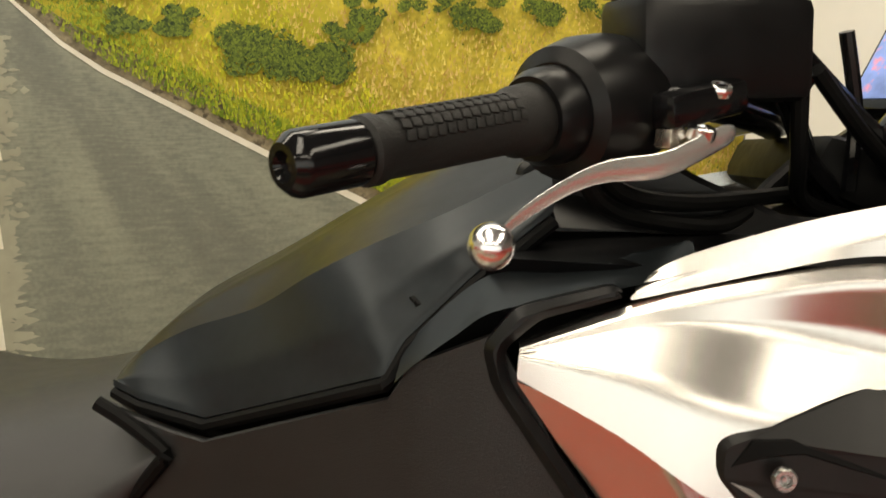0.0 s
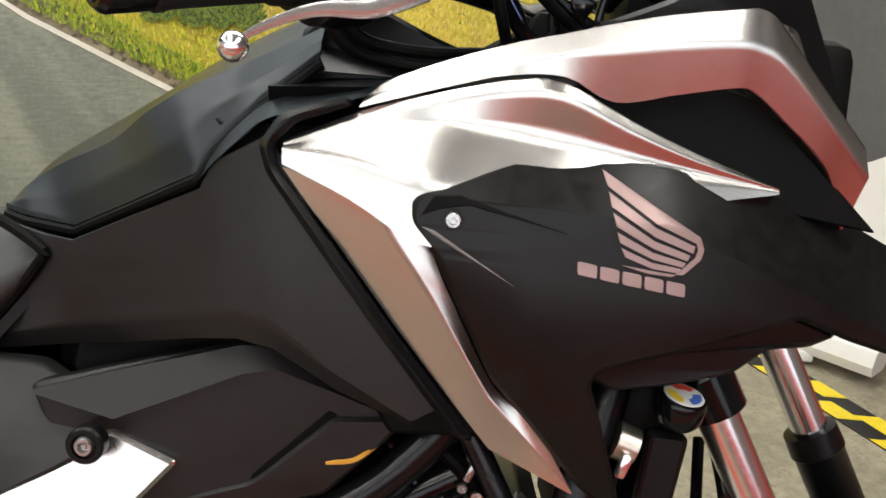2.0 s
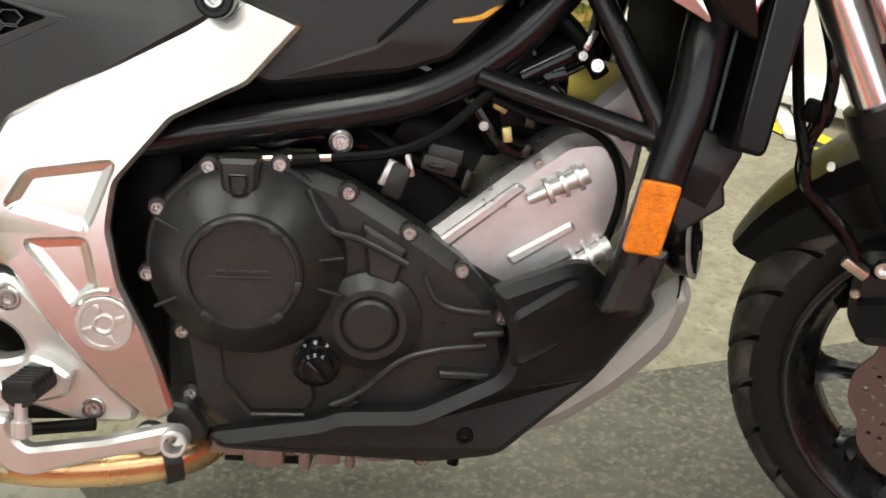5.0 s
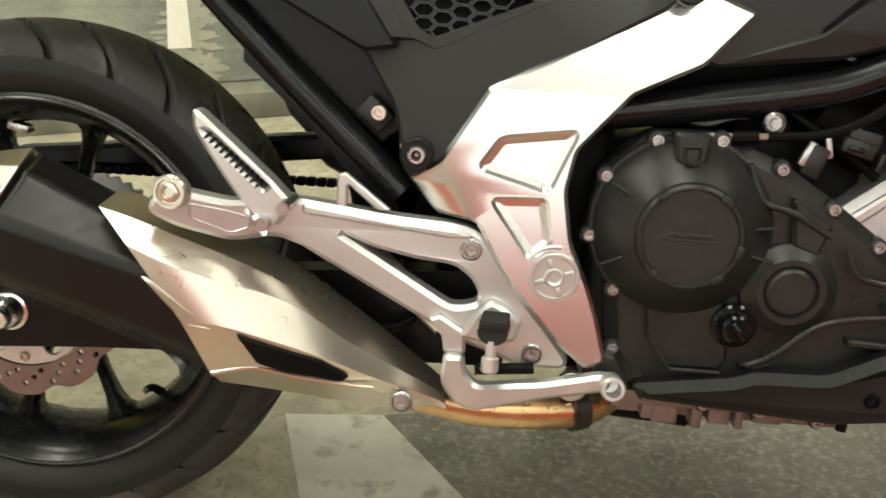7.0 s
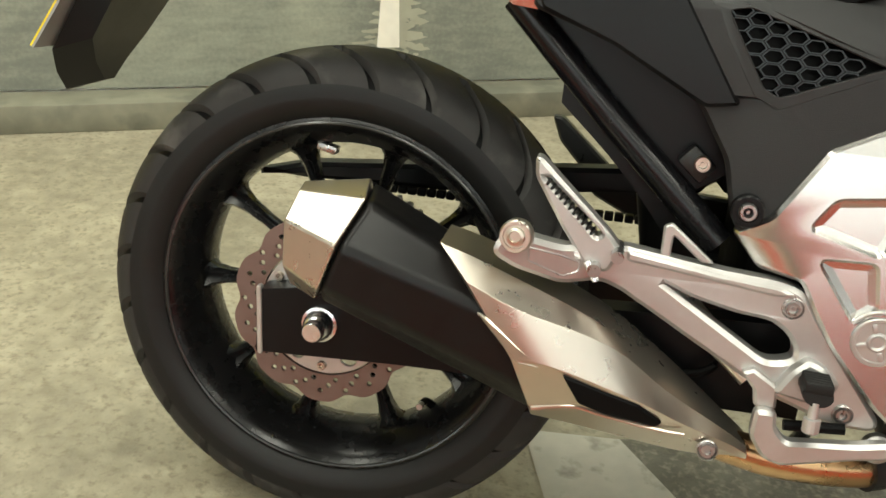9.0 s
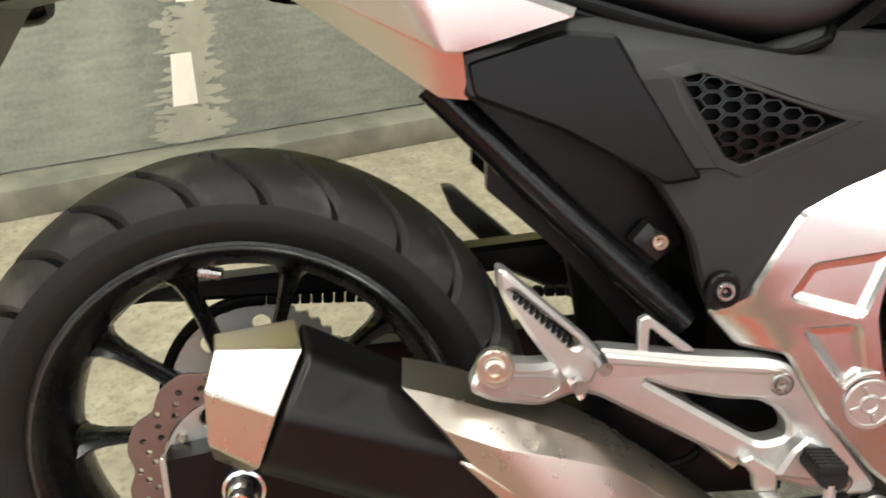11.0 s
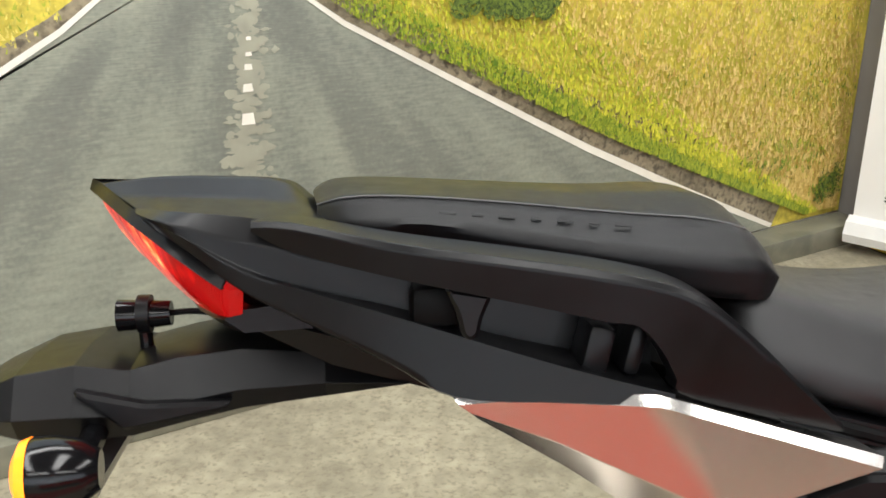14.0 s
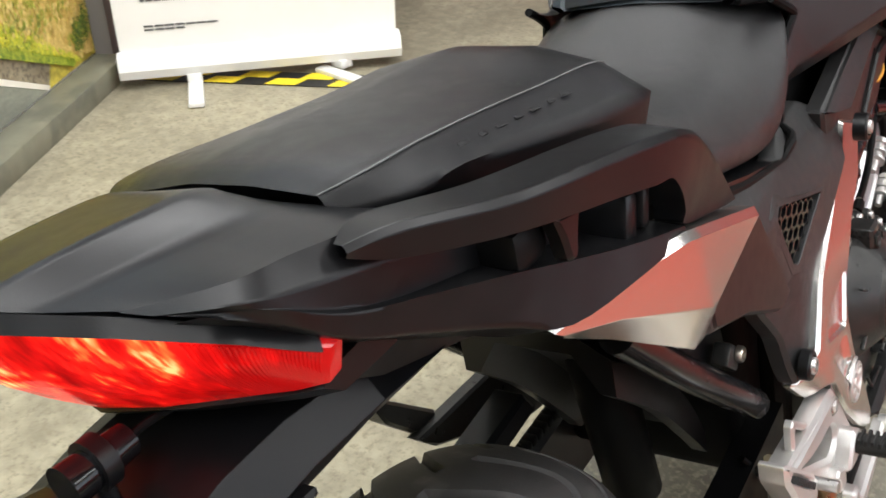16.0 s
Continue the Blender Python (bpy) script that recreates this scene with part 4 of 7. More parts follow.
part("shield_rail", tube([(0.272, -0.2735, 0.309), (0.313, -0.2725, 0.318), (0.346, -0.268, 0.312), (0.400, -0.258, 0.302), (0.430, -0.250, 0.298)], (0.0035, 0.002), 8), STEEL, can)
part("shield_bolt", lathe([(0, 0.0115), (0.002, 0.0115), (0.003, 0.010), (0.0005, 0.0085), (0.0005, 0.0075), (0.005, 0.007), (0.005, 0.004), (0.001, 0.0035), (0.001, 0.0005)], (0.458, -0.236, 0.279), (0, -1, 0.1), 24), SCREW, can, "round steel clamp bolt")
part("exhaust_pipe", tube([(0.47, -0.195, 0.272), (0.53, -0.185, 0.259), (0.60, -0.172, 0.256), (0.655, -0.150, 0.258), (0.69, -0.10, 0.265), (0.72, -0.04, 0.27)], (0.019, 0.026), 18), BRONZE, bike, "heat-tinted bronze exhaust pipe")
part("pipe_clamp", tube([(0.634, -0.163, 0.257), (0.650, -0.156, 0.259)], 0.027, 18), CASE, bike, "dark steel pipe clamp")

# rider footpeg hanger and passenger peg
def hanger_y(x, z):
    return -0.214 - 0.60 * max(0.0, 0.345 - x) + 0.02 * max(0.0, x - 0.5)


HANGER = [(0.212, 0.472), (0.222, 0.492), (0.240, 0.490), (0.280, 0.478), (0.336, 0.478), (0.439, 0.467), (0.499, 0.464), (0.525, 0.458), (0.540, 0.438), (0.582, 0.384), (0.626, 0.330), (0.622, 0.318), (0.573, 0.318), (0.556, 0.326), (0.536, 0.333), (0.513, 0.340), (0.322, 0.441), (0.282, 0.438), (0.235, 0.456)]
HANGER_GAP = [(0.383, 0.446), (0.418, 0.433), (0.464, 0.424), (0.499, 0.422), (0.517, 0.411), (0.527, 0.397), (0.528, 0.383), (0.502, 0.377)]
hanger = part("footpeg_hanger", creased(HANGER, hanger_y, [((0.345, 0), (0.345, 1)), ((0.28, 0), (0.28, 1))], depth=0.024, bevel=0.005, holes=[HANGER_GAP], r=0.010), ALLOY, bike, "cast aluminium footpeg hanger")
part("hanger_rib", plate([(0.345, 0.474), (0.440, 0.463), (0.502, 0.459), (0.520, 0.452), (0.497, 0.449), (0.438, 0.455), (0.345, 0.463)], lambda x, z: hanger_y(x, z) - 0.003, 0.006, 0.003, r=0.004), ALLOY, hanger)
part("hanger_recess", plate([(0.247, 0.479), (0.280, 0.470), (0.300, 0.462), (0.300, 0.451), (0.284, 0.446), (0.248, 0.463)], lambda x, z: hanger_y(x, z) - 0.0012, 0.004, 0.001, crown=(0.003, -0.0022), r=0.003), CAST_GREY, hanger)
part("peg_mount", lathe([(-0.006, 0.014), (0, 0.0165), (0.012, 0.0165), (0.014, 0.015), (0.014, 0.0125), (0.011, 0.012), (0.011, 0.0095), (0.015, 0.009), (0.016, 0.006), (0.012, 0.005), (0.012, 0.001)], (0.236, -0.276, 0.490), (-0.1, -1, 0.05), 30), STEEL, hanger, "round steel rubber-mounted bush", sharp=25)
peg = part("passenger_peg", plate([(0.241, 0.563), (0.248, 0.562), (0.324, 0.496), (0.339, 0.480), (0.328, 0.455), (0.306, 0.455), (0.273, 0.499), (0.243, 0.543)], -0.244, 0.026, 0.004, [[(0.252, 0.5440), (0.257, 0.5435), (0.318, 0.4945), (0.312, 0.4895)]], r=0.005), ALLOY, bike, "folded aluminium passenger footpeg")
for k in range(11):
    part("peg_rubber", block((0.2575 + 0.0050 * k, -0.2385, 0.5395 - 0.0044 * k), (0.0026, 0.02, 0.0070), (0, 42, 0), 0.001), GRIPRUB, peg)
part("peg_hinge", tube([(0.335, -0.262, 0.477), (0.335, -0.21, 0.477)], 0.0065, 14), SCREW, peg)
part("peg_hinge", tube([(0.314, -0.258, 0.459), (0.314, -0.21, 0.459)], 0.0070, 14), SCREW, peg)
part("peg_pin", tube([(0.306, -0.250, 0.466), (0.318, -0.254, 0.448)], 0.004, 10), CHROME, peg)
part("hook", plate([(0.379, 0.470), (0.378, 0.503), (0.386, 0.507), (0.434, 0.471), (0.421, 0.470), (0.389, 0.495), (0.389, 0.470)], -0.208, 0.009, 0.002, r=0.003), ALLOY, bike, "small aluminium luggage hook")
for bx, bz, br in ((0.517, 0.439, 0.0115), (0.587, 0.334, 0.0110)):
    part("hanger_bolt", lathe([(0, br), (0.003, br), (0.004, br * 0.9), (0.001, br * 0.78), (0.001, br * 0.70), (0.006, br * 0.62), (0.006, br * 0.40), (0.001, br * 0.36), (0.001, br * 0.16), (0.004, br * 0.12), (0.004, 0.0005)], (bx, -0.2115, bz), (0, -1, 0), 24), SCREW, hanger, sharp=20)
# left passenger peg and hanger
part("passenger_peg", plate([(0.225, 0.545), (0.24, 0.545), (0.33, 0.47), (0.30, 0.45), (0.24, 0.51)], 0.205, 0.026, 0.004), CASE, bike, "dark folded passenger footpeg")
part("footpeg_hanger", plate([(0.27, 0.47), (0.50, 0.46), (0.62, 0.33), (0.52, 0.34), (0.30, 0.44)], 0.19, 0.02, 0.004), CASE, bike)
# rider footpeg, brake pedal and its switch
fp = part("rider_peg", tube([(0.548, -0.225, 0.370), (0.544, -0.276, 0.374)], 0.0115, 14, squash=1.3), GRIPRUB, bike, "ribbed black rubber footpeg")
for k in range(6):
    part("peg_rib", block((0.5475 - 0.0007 * k, -0.236 - 0.0078 * k, 0.3785 + 0.0006 * k), (0.027, 0.0045, 0.011), (0, 0, -4), 0.002), GRIPRUB, fp)
part("peg_bracket", plate([(0.512, 0.352), (0.526, 0.378), (0.540, 0.392), (0.556, 0.386), (0.574, 0.372), (0.568, 0.352), (0.545, 0.346)], -0.232, 0.022, 0.004), ALLOY, bike, "aluminium footpeg bracket")
part("peg_stop", lathe([(0, 0.0055), (0.016, 0.0055), (0.017, 0.0085), (0.030, 0.0085), (0.032, 0.006)], (0.544, -0.272, 0.366), (0, -0.1, -1), 14), ALLOY, fp, "bright bank-angle feeler", sharp=25)
part("brake_pedal", plate([(0.497, 0.334), (0.519, 0.334), (0.520, 0.318), (0.533, 0.304), (0.600, 0.313), (0.658, 0.327), (0.669, 0.324), (0.665, 0.309), (0.600, 0.295), (0.532, 0.276), (0.512, 0.282), (0.496, 0.304)], -0.240, 0.015, 0.004, r=0.006), ALLOY, bike, "bluish aluminium rear brake pedal")
part("pedal_lever", plate([(0.479, 0.366), (0.490, 0.372), (0.517, 0.356), (0.519, 0.332), (0.497, 0.332), (0.494, 0.349)], -0.226, 0.012, 0.003, r=0.003), ALLOY, bike, "bluish aluminium pedal lever")
part("pedal_tip", lathe([(-0.012, 0.0125), (0.012, 0.0125), (0.014, 0.011), (0.014, 0.0085), (-0.008, 0.008), (-0.010, 0.0005)], (0.667, -0.244, 0.318), (0.05, -1, 0.15), 20), ALLOY, bike, "hollow bright pedal pivot", sharp=30)
part("pedal_bracket", plate([(0.655, 0.342), (0.672, 0.338), (0.684, 0.318), (0.690, 0.305), (0.668, 0.300), (0.652, 0.320)], -0.214, 0.02, 0.003), CASE, bike)
part("pedal_spring", tube([(0.530, -0.222, 0.316), (0.590, -0.222, 0.322)], 0.006, 10), DARK, bike)
part("lower_boss", lathe([(0, 0.016), (0.01, 0.016), (0.012, 0.013), (0.012, 0.006), (0.006, 0.005), (0.006, 0.0005)], (0.633, -0.190, 0.296), (0, -1, 0), 20), ALLOY, bike, "round alloy boss")
part("master_cylinder", tube([(0.455, -0.17, 0.372), (0.492, -0.185, 0.345)], 0.010, 12), STEEL, bike, "bright rear brake cylinder")
part("switch_spring", tube([(0.40, -0.175, 0.44), (0.45, -0.178, 0.395)], 0.006, 8), STEEL, bike)
part("brake_line", tube([(0.44, -0.13, 0.40), (0.46, -0.16, 0.345), (0.40, -0.16, 0.33), (0.34, -0.13, 0.36)], 0.005, 8), DARK, bike)


# silver side plates with two pressed pockets and a round emblem
def side_y(x, z):
    y = -0.2155 + 0.11 * max(0.0, z - 0.600) + 0.075 * (z - 0.45)
    lap = (0.5205 - x) - 0.55 * (z - 0.467)
    return y + 0.40 * max(0.0, lap) * (1 if z < 0.56 else max(0.0, 1 - (z - 0.56) * 25))


P1 = [(0.520, 0.523), (0.539, 0.552), (0.612, 0.563), (0.588, 0.505)]
P2 = [(0.535, 0.491), (0.586, 0.494), (0.594, 0.452), (0.577, 0.436)]
ring = [(0.447, 0.504), (0.479, 0.527), (0.523, 0.601), (0.662, 0.674), (0.690, 0.690), (0.712, 0.712), (0.775, 0.687), (0.728, 0.634), (0.663, 0.602), (0.614, 0.545), (0.607, 0.505), (0.616, 0.455), (0.635, 0.416), (0.650, 0.376), (0.662, 0.335), (0.642, 0.325), (0.612, 0.348), (0.560, 0.404), (0.536, 0.440), (0.520, 0.467), (0.478, 0.471)]
sp = pair("side_plate", creased(ring, side_y, [((0.5, 0.600), (0.6, 0.600)), ((0.5205, 0.467), (0.4655, 0.567)), ((0.6, 0.45), (0.7, 0.45)), ((0.4, 0.56), (0.6, 0.56))], depth=0.012, bevel=0.004, holes=[P1, P2], r=0.006), SILVER, bike, "matt silver side plate with pressed pockets")
for q in (P1, P2):
    part("pocket", plate(inset_ring(q, -0.003), lambda x, z: side_y(x, z) + 0.0028, 0.003, 0.0006, crown=(0.011, -0.0035)), SILVER, sp)
EMB = (0.602, side_y(0.602, 0.419) - 0.0002, 0.419)
part("emblem", lathe([(0, 0.0255), (0.0022, 0.0255), (0.0030, 0.0245), (0.0030, 0.0215), (0.0014, 0.0205), (0.0014, 0.0105), (0.0030, 0.0095), (0.0034, 0.0080), (0.0020, 0.0055), (0.0020, 0.0005)], EMB, (0, -1, 0), 36), ALLOY, sp, "round embossed emblem", sharp=20)
for k in range(4):
    a = k * 90 + 20
    part("emblem_spoke", block((EMB[0] + 0.0155 * math.cos(radians(a)), EMB[1] - 0.0022, EMB[2] + 0.0155 * math.sin(radians(a))), (0.010, 0.0022, 0.0050), (0, -a, 0), 0.0008), ALLOY, sp)
rim_arc = [(EMB[0] + 0.031 * math.cos(radians(a)), EMB[1] - 0.0004, EMB[2] + 0.031 * math.sin(radians(a))) for a in range(80, 151, 10)]
part("emblem_arc", tube(rim_arc, 0.0022, 8, 2), ALLOY, sp)

# black side cover with a honeycomb grille
MESH = [(0.402, 0.723), (0.425, 0.728), (0.563, 0.684), (0.466, 0.642), (0.449, 0.650)]


def cover_y(x, z):
    """Leans in above a line under the seat, and turns back behind the lower leg."""
    top = z - (0.770 - 0.165 * (x - 0.30))
    leg = (0.470 - 0.10 * (0.642 - z) - x) * (1 if z < 0.642 else 0)
    return -0.196 + 0.55 * max(0.0, top + 0.030) + 0.28 * max(0.0, leg)


sc = pair("side_cover", creased([(0.206, 0.742), (0.299, 0.770), (0.341, 0.778), (0.487, 0.748), (0.545, 0.765), (0.640, 0.760), (0.700, 0.728), (0.712, 0.703), (0.690, 0.686), (0.522, 0.590), (0.486, 0.522), (0.476, 0.512), (0.451, 0.503), (0.440, 0.53), (0.428, 0.575), (0.394, 0.626), (0.330, 0.665), (0.287, 0.681), (0.215, 0.704)], cover_y, [((0.30, 0.740), (0.70, 0.674)), ((0.470, 0.642), (0.457, 0.512)), ((0.3, 0.642), (0.6, 0.642))], depth=0.02, bevel=0.004, holes=[MESH], r=0.008), GRAIN, bike, "grained black side cover")
part("grille_back", plate(inset_ring(MESH, -0.004), lambda x, z: cover_y(x, z) + 0.014, 0.003, 0.0005), DARK, sc)
bm = bmesh.new()
for i in range(10):
    for j in range(9):
        x, z = 0.398 + i * 0.0186, 0.636 + j * 0.0134 + (0.0067 if i % 2 else 0)
        inside = False
        for a, q in zip(MESH, MESH[1:] + MESH[:1]):
            if (a[1] > z) != (q[1] > z) and x < a[0] + (q[0] - a[0]) * (z - a[1]) / (q[1] - a[1]):
                inside = not inside
        if inside:
            rings = []
            for rad, up in ((0.0128, 0.0), (0.0118, -0.003), (0.0098, -0.003), (0.0090, 0.004)):
                rings.append([Vector((x + rad * math.cos(k * math.pi / 3), cover_y(x, z) + 0.006 + up, z + 0.62 * rad * math.sin(k * math.pi / 3))) for k in range(6)])
            loft(rings, bm, caps=False)
part("grille_bevel", plate(inset_ring(MESH, -0.010), lambda x, z: cover_y(x, z) - 0.0005, 0.012, 0.001, [inset_ring(MESH, 0.002)], r=0.004), GRAIN, sc, "bevelled grille surround")
part("honeycomb_grille", bm, GLOSSB, sc, "black honeycomb grille")
part("cover_fold", plate([(0.215, 0.735), (0.300, 0.762), (0.345, 0.760), (0.432, 0.632), (0.398, 0.626), (0.300, 0.676), (0.222, 0.704)], -0.1985, 0.009, 0.004, r=0.006), SATIN, sc)
bolt(0.456, -0.206, 0.530, 0.0095, bike, SCREW)
bolt(0.703, -0.212, 0.706, 0.0085, bike, SCREW)
part("bolt_collar", lathe([(-0.01, 0.0165), (0.004, 0.0165), (0.006, 0.0145), (0.006, 0.011), (0.002, 0.0105), (0.002, 0.001)], (0.703, -0.210, 0.706), (0, -1, 0), 24), SATIN, bike)
part("bolt_collar", lathe([(0, 0.017), (0.010, 0.017), (0.012, 0.015), (0.012, 0.011), (0.009, 0.011)], (0.456, -0.198, 0.530), (0, -1, 0), 24), SATIN, bike)
pair("frame_tube", tube([(0.19, -0.125, 0.71), (0.30, -0.135, 0.605), (0.44, -0.150, 0.480)], 0.017, 14), FRAME, bike, "black frame tube")
part("inner_panel", plate([(0.215, 0.705), (0.34, 0.70), (0.42, 0.645), (0.445, 0.55), (0.41, 0.525), (0.30, 0.62)], -0.12, 0.01, 0.003), SATIN, bike)
part("bracket_tab", block((0.405, -0.135, 0.56), (0.035, 0.02, 0.026), (0, 40, 0), 0.004), CASE, bike)
bolt(0.41, -0.146, 0.562, 0.009, bike, STEEL)

# silver tail wing, folded in three
def along(line, n=6):
    """Points on a line, n to each stretch."""
    return [Vector(p).lerp(Vector(q), k / n) for p, q in zip(line, line[1:]) for k in range(n)] + [Vector(line[-1])]


WA = along([(0.015, -0.170, 0.8215), (0.050, -0.1795, 0.8290), (0.148, -0.2095, 0.8310), (0.307, -0.2075, 0.7805)])
WB = along([(0.018, -0.173, 0.8175), (0.053, -0.184, 0.8225), (0.148, -0.214, 0.8240), (0.304, -0.212, 0.7735)])
WC = along([(0.026, -0.174, 0.812), (0.085, -0.187, 0.793), (0.195, -0.208, 0.744), (0.212, -0.208, 0.744)])
WD = along([(0.032, -0.170, 0.806), (0.090, -0.174, 0.772), (0.194, -0.190, 0.704), (0.219, -0.190, 0.702)])
rows = [[p + Vector((0, 0.050, -0.002)) for p in WA], WA, WB]
rows += [[p.lerp(q, t) for p, q in zip(WB, WC)] for t in (0.33, 0.67, 1.0)]
rows += [WD, [p + Vector((0.01, 0.07, 0.02)) for p in WD]]
tw = ribbon([[tuple(p) for p in row] for row in rows], n=1, tight=0.06, depth=0.0, straight=True)
bmesh.ops.holes_fill(tw, edges=[e for e in tw.edges if e.is_boundary and min(v.co.x for v in e.verts) > 0.18], sides=0)
pair("tail_wing", tw, SILVER, bike, "matt silver folded tail panel", sharp=30)

# tail unit
def tail_sec(x, zt, zb, wt, wb, drop=0.0):
    return [Vector((x - drop, -wb, zb)), Vector((x - drop * 0.4, -wt, zb + 0.55 * (zt - zb))), Vector((x, -wt * 0.94, zt - 0.012)), Vector((x, -wt * 0.55, zt)), Vector((x, wt * 0.55, zt)), Vector((x, wt * 0.94, zt - 0.012)), Vector((x - drop * 0.4, wt, zb + 0.55 * (zt - zb))), Vector((x - drop, wb, zb))]


tail = part("tail_unit", loft([tail_sec(-0.200, 0.945, 0.925, 0.075, 0.07), tail_sec(-0.17, 0.943, 0.900, 0.095, 0.09), tail_sec(-0.130, 0.938, 0.880, 0.115, 0.11), tail_sec(-0.095, 0.930, 0.860, 0.12, 0.11), tail_sec(-0.07, 0.920, 0.850, 0.12, 0.11), tail_sec(0.02, 0.890, 0.830, 0.135, 0.11), tail_sec(0.15, 0.872, 0.80, 0.14, 0.12), tail_sec(0.29, 0.820, 0.75, 0.15, 0.12), tail_sec(0.36, 0.79, 0.74, 0.15, 0.12)]), DARK, bike, "black tail unit", sharp=22)
SEAM = [(-0.212, -0.088, 0.950), (-0.176, -0.124, 0.951), (-0.141, -0.129, 0.948), (-0.11, -0.136, 0.945), (-0.066, -0.139, 0.940), (0.0, -0.142, 0.922), (0.09, -0.145, 0.895), (0.17, -0.145, 0.870)]
LEDGE = [(-0.207, -0.106, 0.948), (-0.184, -0.136, 0.945), (-0.145, -0.142, 0.935), (-0.10, -0.146, 0.925), (-0.05, -0.147, 0.912), (0.02, -0.148, 0.900), (0.10, -0.148, 0.880), (0.16, -0.148, 0.870)]
NOOK = [(-0.204, -0.110, 0.947), (-0.178, -0.138, 0.940), (-0.130, -0.144, 0.914), (-0.085, -0.147, 0.898), (-0.02, -0.149, 0.882), (0.045, -0.150, 0.862), (0.102, -0.150, 0.848), (0.16, -0.150, 0.835)]
BELT = [(-0.202, -0.114, 0.946), (-0.173, -0.140, 0.937), (-0.128, -0.147, 0.911), (-0.078, -0.158, 0.896), (-0.02, -0.173, 0.880), (0.045, -0.189, 0.861), (0.102, -0.200, 0.845), (0.16, -0.206, 0.830)]
SILL = [(-0.198, -0.126, 0.945), (-0.165, -0.139, 0.924), (-0.128, -0.146, 0.896), (-0.080, -0.156, 0.873), (-0.030, -0.172, 0.850), (0.016, -0.188, 0.828), (0.09, -0.203, 0.826), (0.16, -0.207, 0.822)]
pair("tail_side", ribbon([SEAM, LEDGE, NOOK, BELT, SILL, [(x + 0.004, y + 0.04, z - 0.014) for x, y, z in SILL]], tight=0.13, depth=0.0), SATIN, tail, "satin black tail side with a hollow under the rail", droop=0.24, sharp=75)
for x, w in ((0.112, 0.012), (0.138, 0.008)):
    pair("tail_rib", block((x, -0.170, 0.856), (w * 1.6, 0.040, 0.036), (0, 14, 0), 0.005), SATIN, tail)
RIDGE_A = [(-0.250, -0.026, 0.964), (-0.205, -0.036, 0.969), (-0.155, -0.040, 0.969), (-0.108, -0.040, 0.965), (-0.086, -0.040, 0.949), (-0.060, -0.040, 0.930)]
RIDGE_B = [(-0.232, -0.052, 0.956), (-0.192, -0.060, 0.956), (-0.145, -0.070, 0.955), (-0.104, -0.080, 0.952), (-0.078, -0.087, 0.945), (-0.045, -0.092, 0.928)]
RIDGE_C = [(-0.207, -0.094, 0.949), (-0.174, -0.123, 0.950), (-0.140, -0.128, 0.947), (-0.104, -0.135, 0.944), (-0.068, -0.137, 0.939), (-0.030, -0.138, 0.924)]
RIDGE_M = [(-0.257, 0.0, 0.962), (-0.210, 0.0, 0.965), (-0.155, 0.0, 0.965), (-0.108, 0.0, 0.961), (-0.086, 0.0, 0.945), (-0.060, 0.0, 0.928)]
part("tail_top", ribbon([RIDGE_C, RIDGE_B, RIDGE_A, RIDGE_M, tilted(RIDGE_A), tilted(RIDGE_B), tilted(RIDGE_C)], tight=0.16, depth=0.0), SATIN, tail, "satin black tail cover with folded ridges", sharp=75)


LENS_TOP = [(-0.256, 0.0, 0.956), (-0.232, -0.045, 0.948), (-0.208, -0.085, 0.938), (-0.172, -0.124, 0.919), (-0.139, -0.139, 0.896)]
LENS_LOW = [(-0.186, 0.0, 0.863), (-0.176, -0.040, 0.865), (-0.162, -0.082, 0.870), (-0.150, -0.118, 0.874), (-0.141, -0.134, 0.876)]


def lens_point(v, t, push=0.0):
    """A place on the lamp: v from -1 (right) to 1, t from the top to the bottom edge."""
    a = abs(v) * 4
    k = min(3, int(a))
    p, q = (Vector(row[k]).lerp(Vector(row[k + 1]), a - k) for row in (LENS_TOP, LENS_LOW))
    c = p.lerp(q, t)
    c.x -= 0.014 * math.sin(math.pi * min(1.0, t * 0.85 + 0.12)) * (1 - abs(v)) ** 0.5 + push
    if v > 0:
        c = Vector((c.x, -c.y, c.z - 0.17 * abs(c.y)))
    return c


bm = bmesh.new()
LT = (0, 0.15, 0.35, 0.55, 0.75, 0.9, 1.0)
rows = [[bm.verts.new(lens_point(v, t)) for t in LT] + [bm.verts.new(lens_point(v, t) + Vector((0.040 - 0.03 * abs(v), 0, 0.002))) for t in (1.0, 0.0)] for v in [k / 24 - 1 for k in range(49)]]
for p, q in zip(rows, rows[1:]):
    for k in range(9):
        bm.faces.new((p[k], p[(k + 1) % 9], q[(k + 1) % 9], q[k]))
bm.faces.new(rows[0])
bm.faces.new(rows[-1][::-1])
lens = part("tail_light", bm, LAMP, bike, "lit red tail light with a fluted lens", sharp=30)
for k in range(28):
    v = -0.97 + 0.0135 * k
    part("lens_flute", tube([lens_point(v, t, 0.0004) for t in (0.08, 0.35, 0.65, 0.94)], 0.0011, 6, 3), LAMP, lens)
bm = bmesh.new()
rows = []
for v in [k / 16 - 1 for k in range(33)]:
    low = lens_point(v, 0.0, 0.006) + Vector((0, 0, 0.001))
    brim = low + Vector((0.004, 0.004 if v < 0 else -0.004, 0.009))
    back = Vector((0.03 - 0.012 * abs(v), 0.012 if v < 0 else -0.012, 0))
    rows.append([bm.verts.new(p) for p in (brim, low, low + back, brim + back)])
for p, q in zip(rows, rows[1:]):
    for k in range(4):
        bm.faces.new((p[k], p[(k + 1) % 4], q[(k + 1) % 4], q[k]))
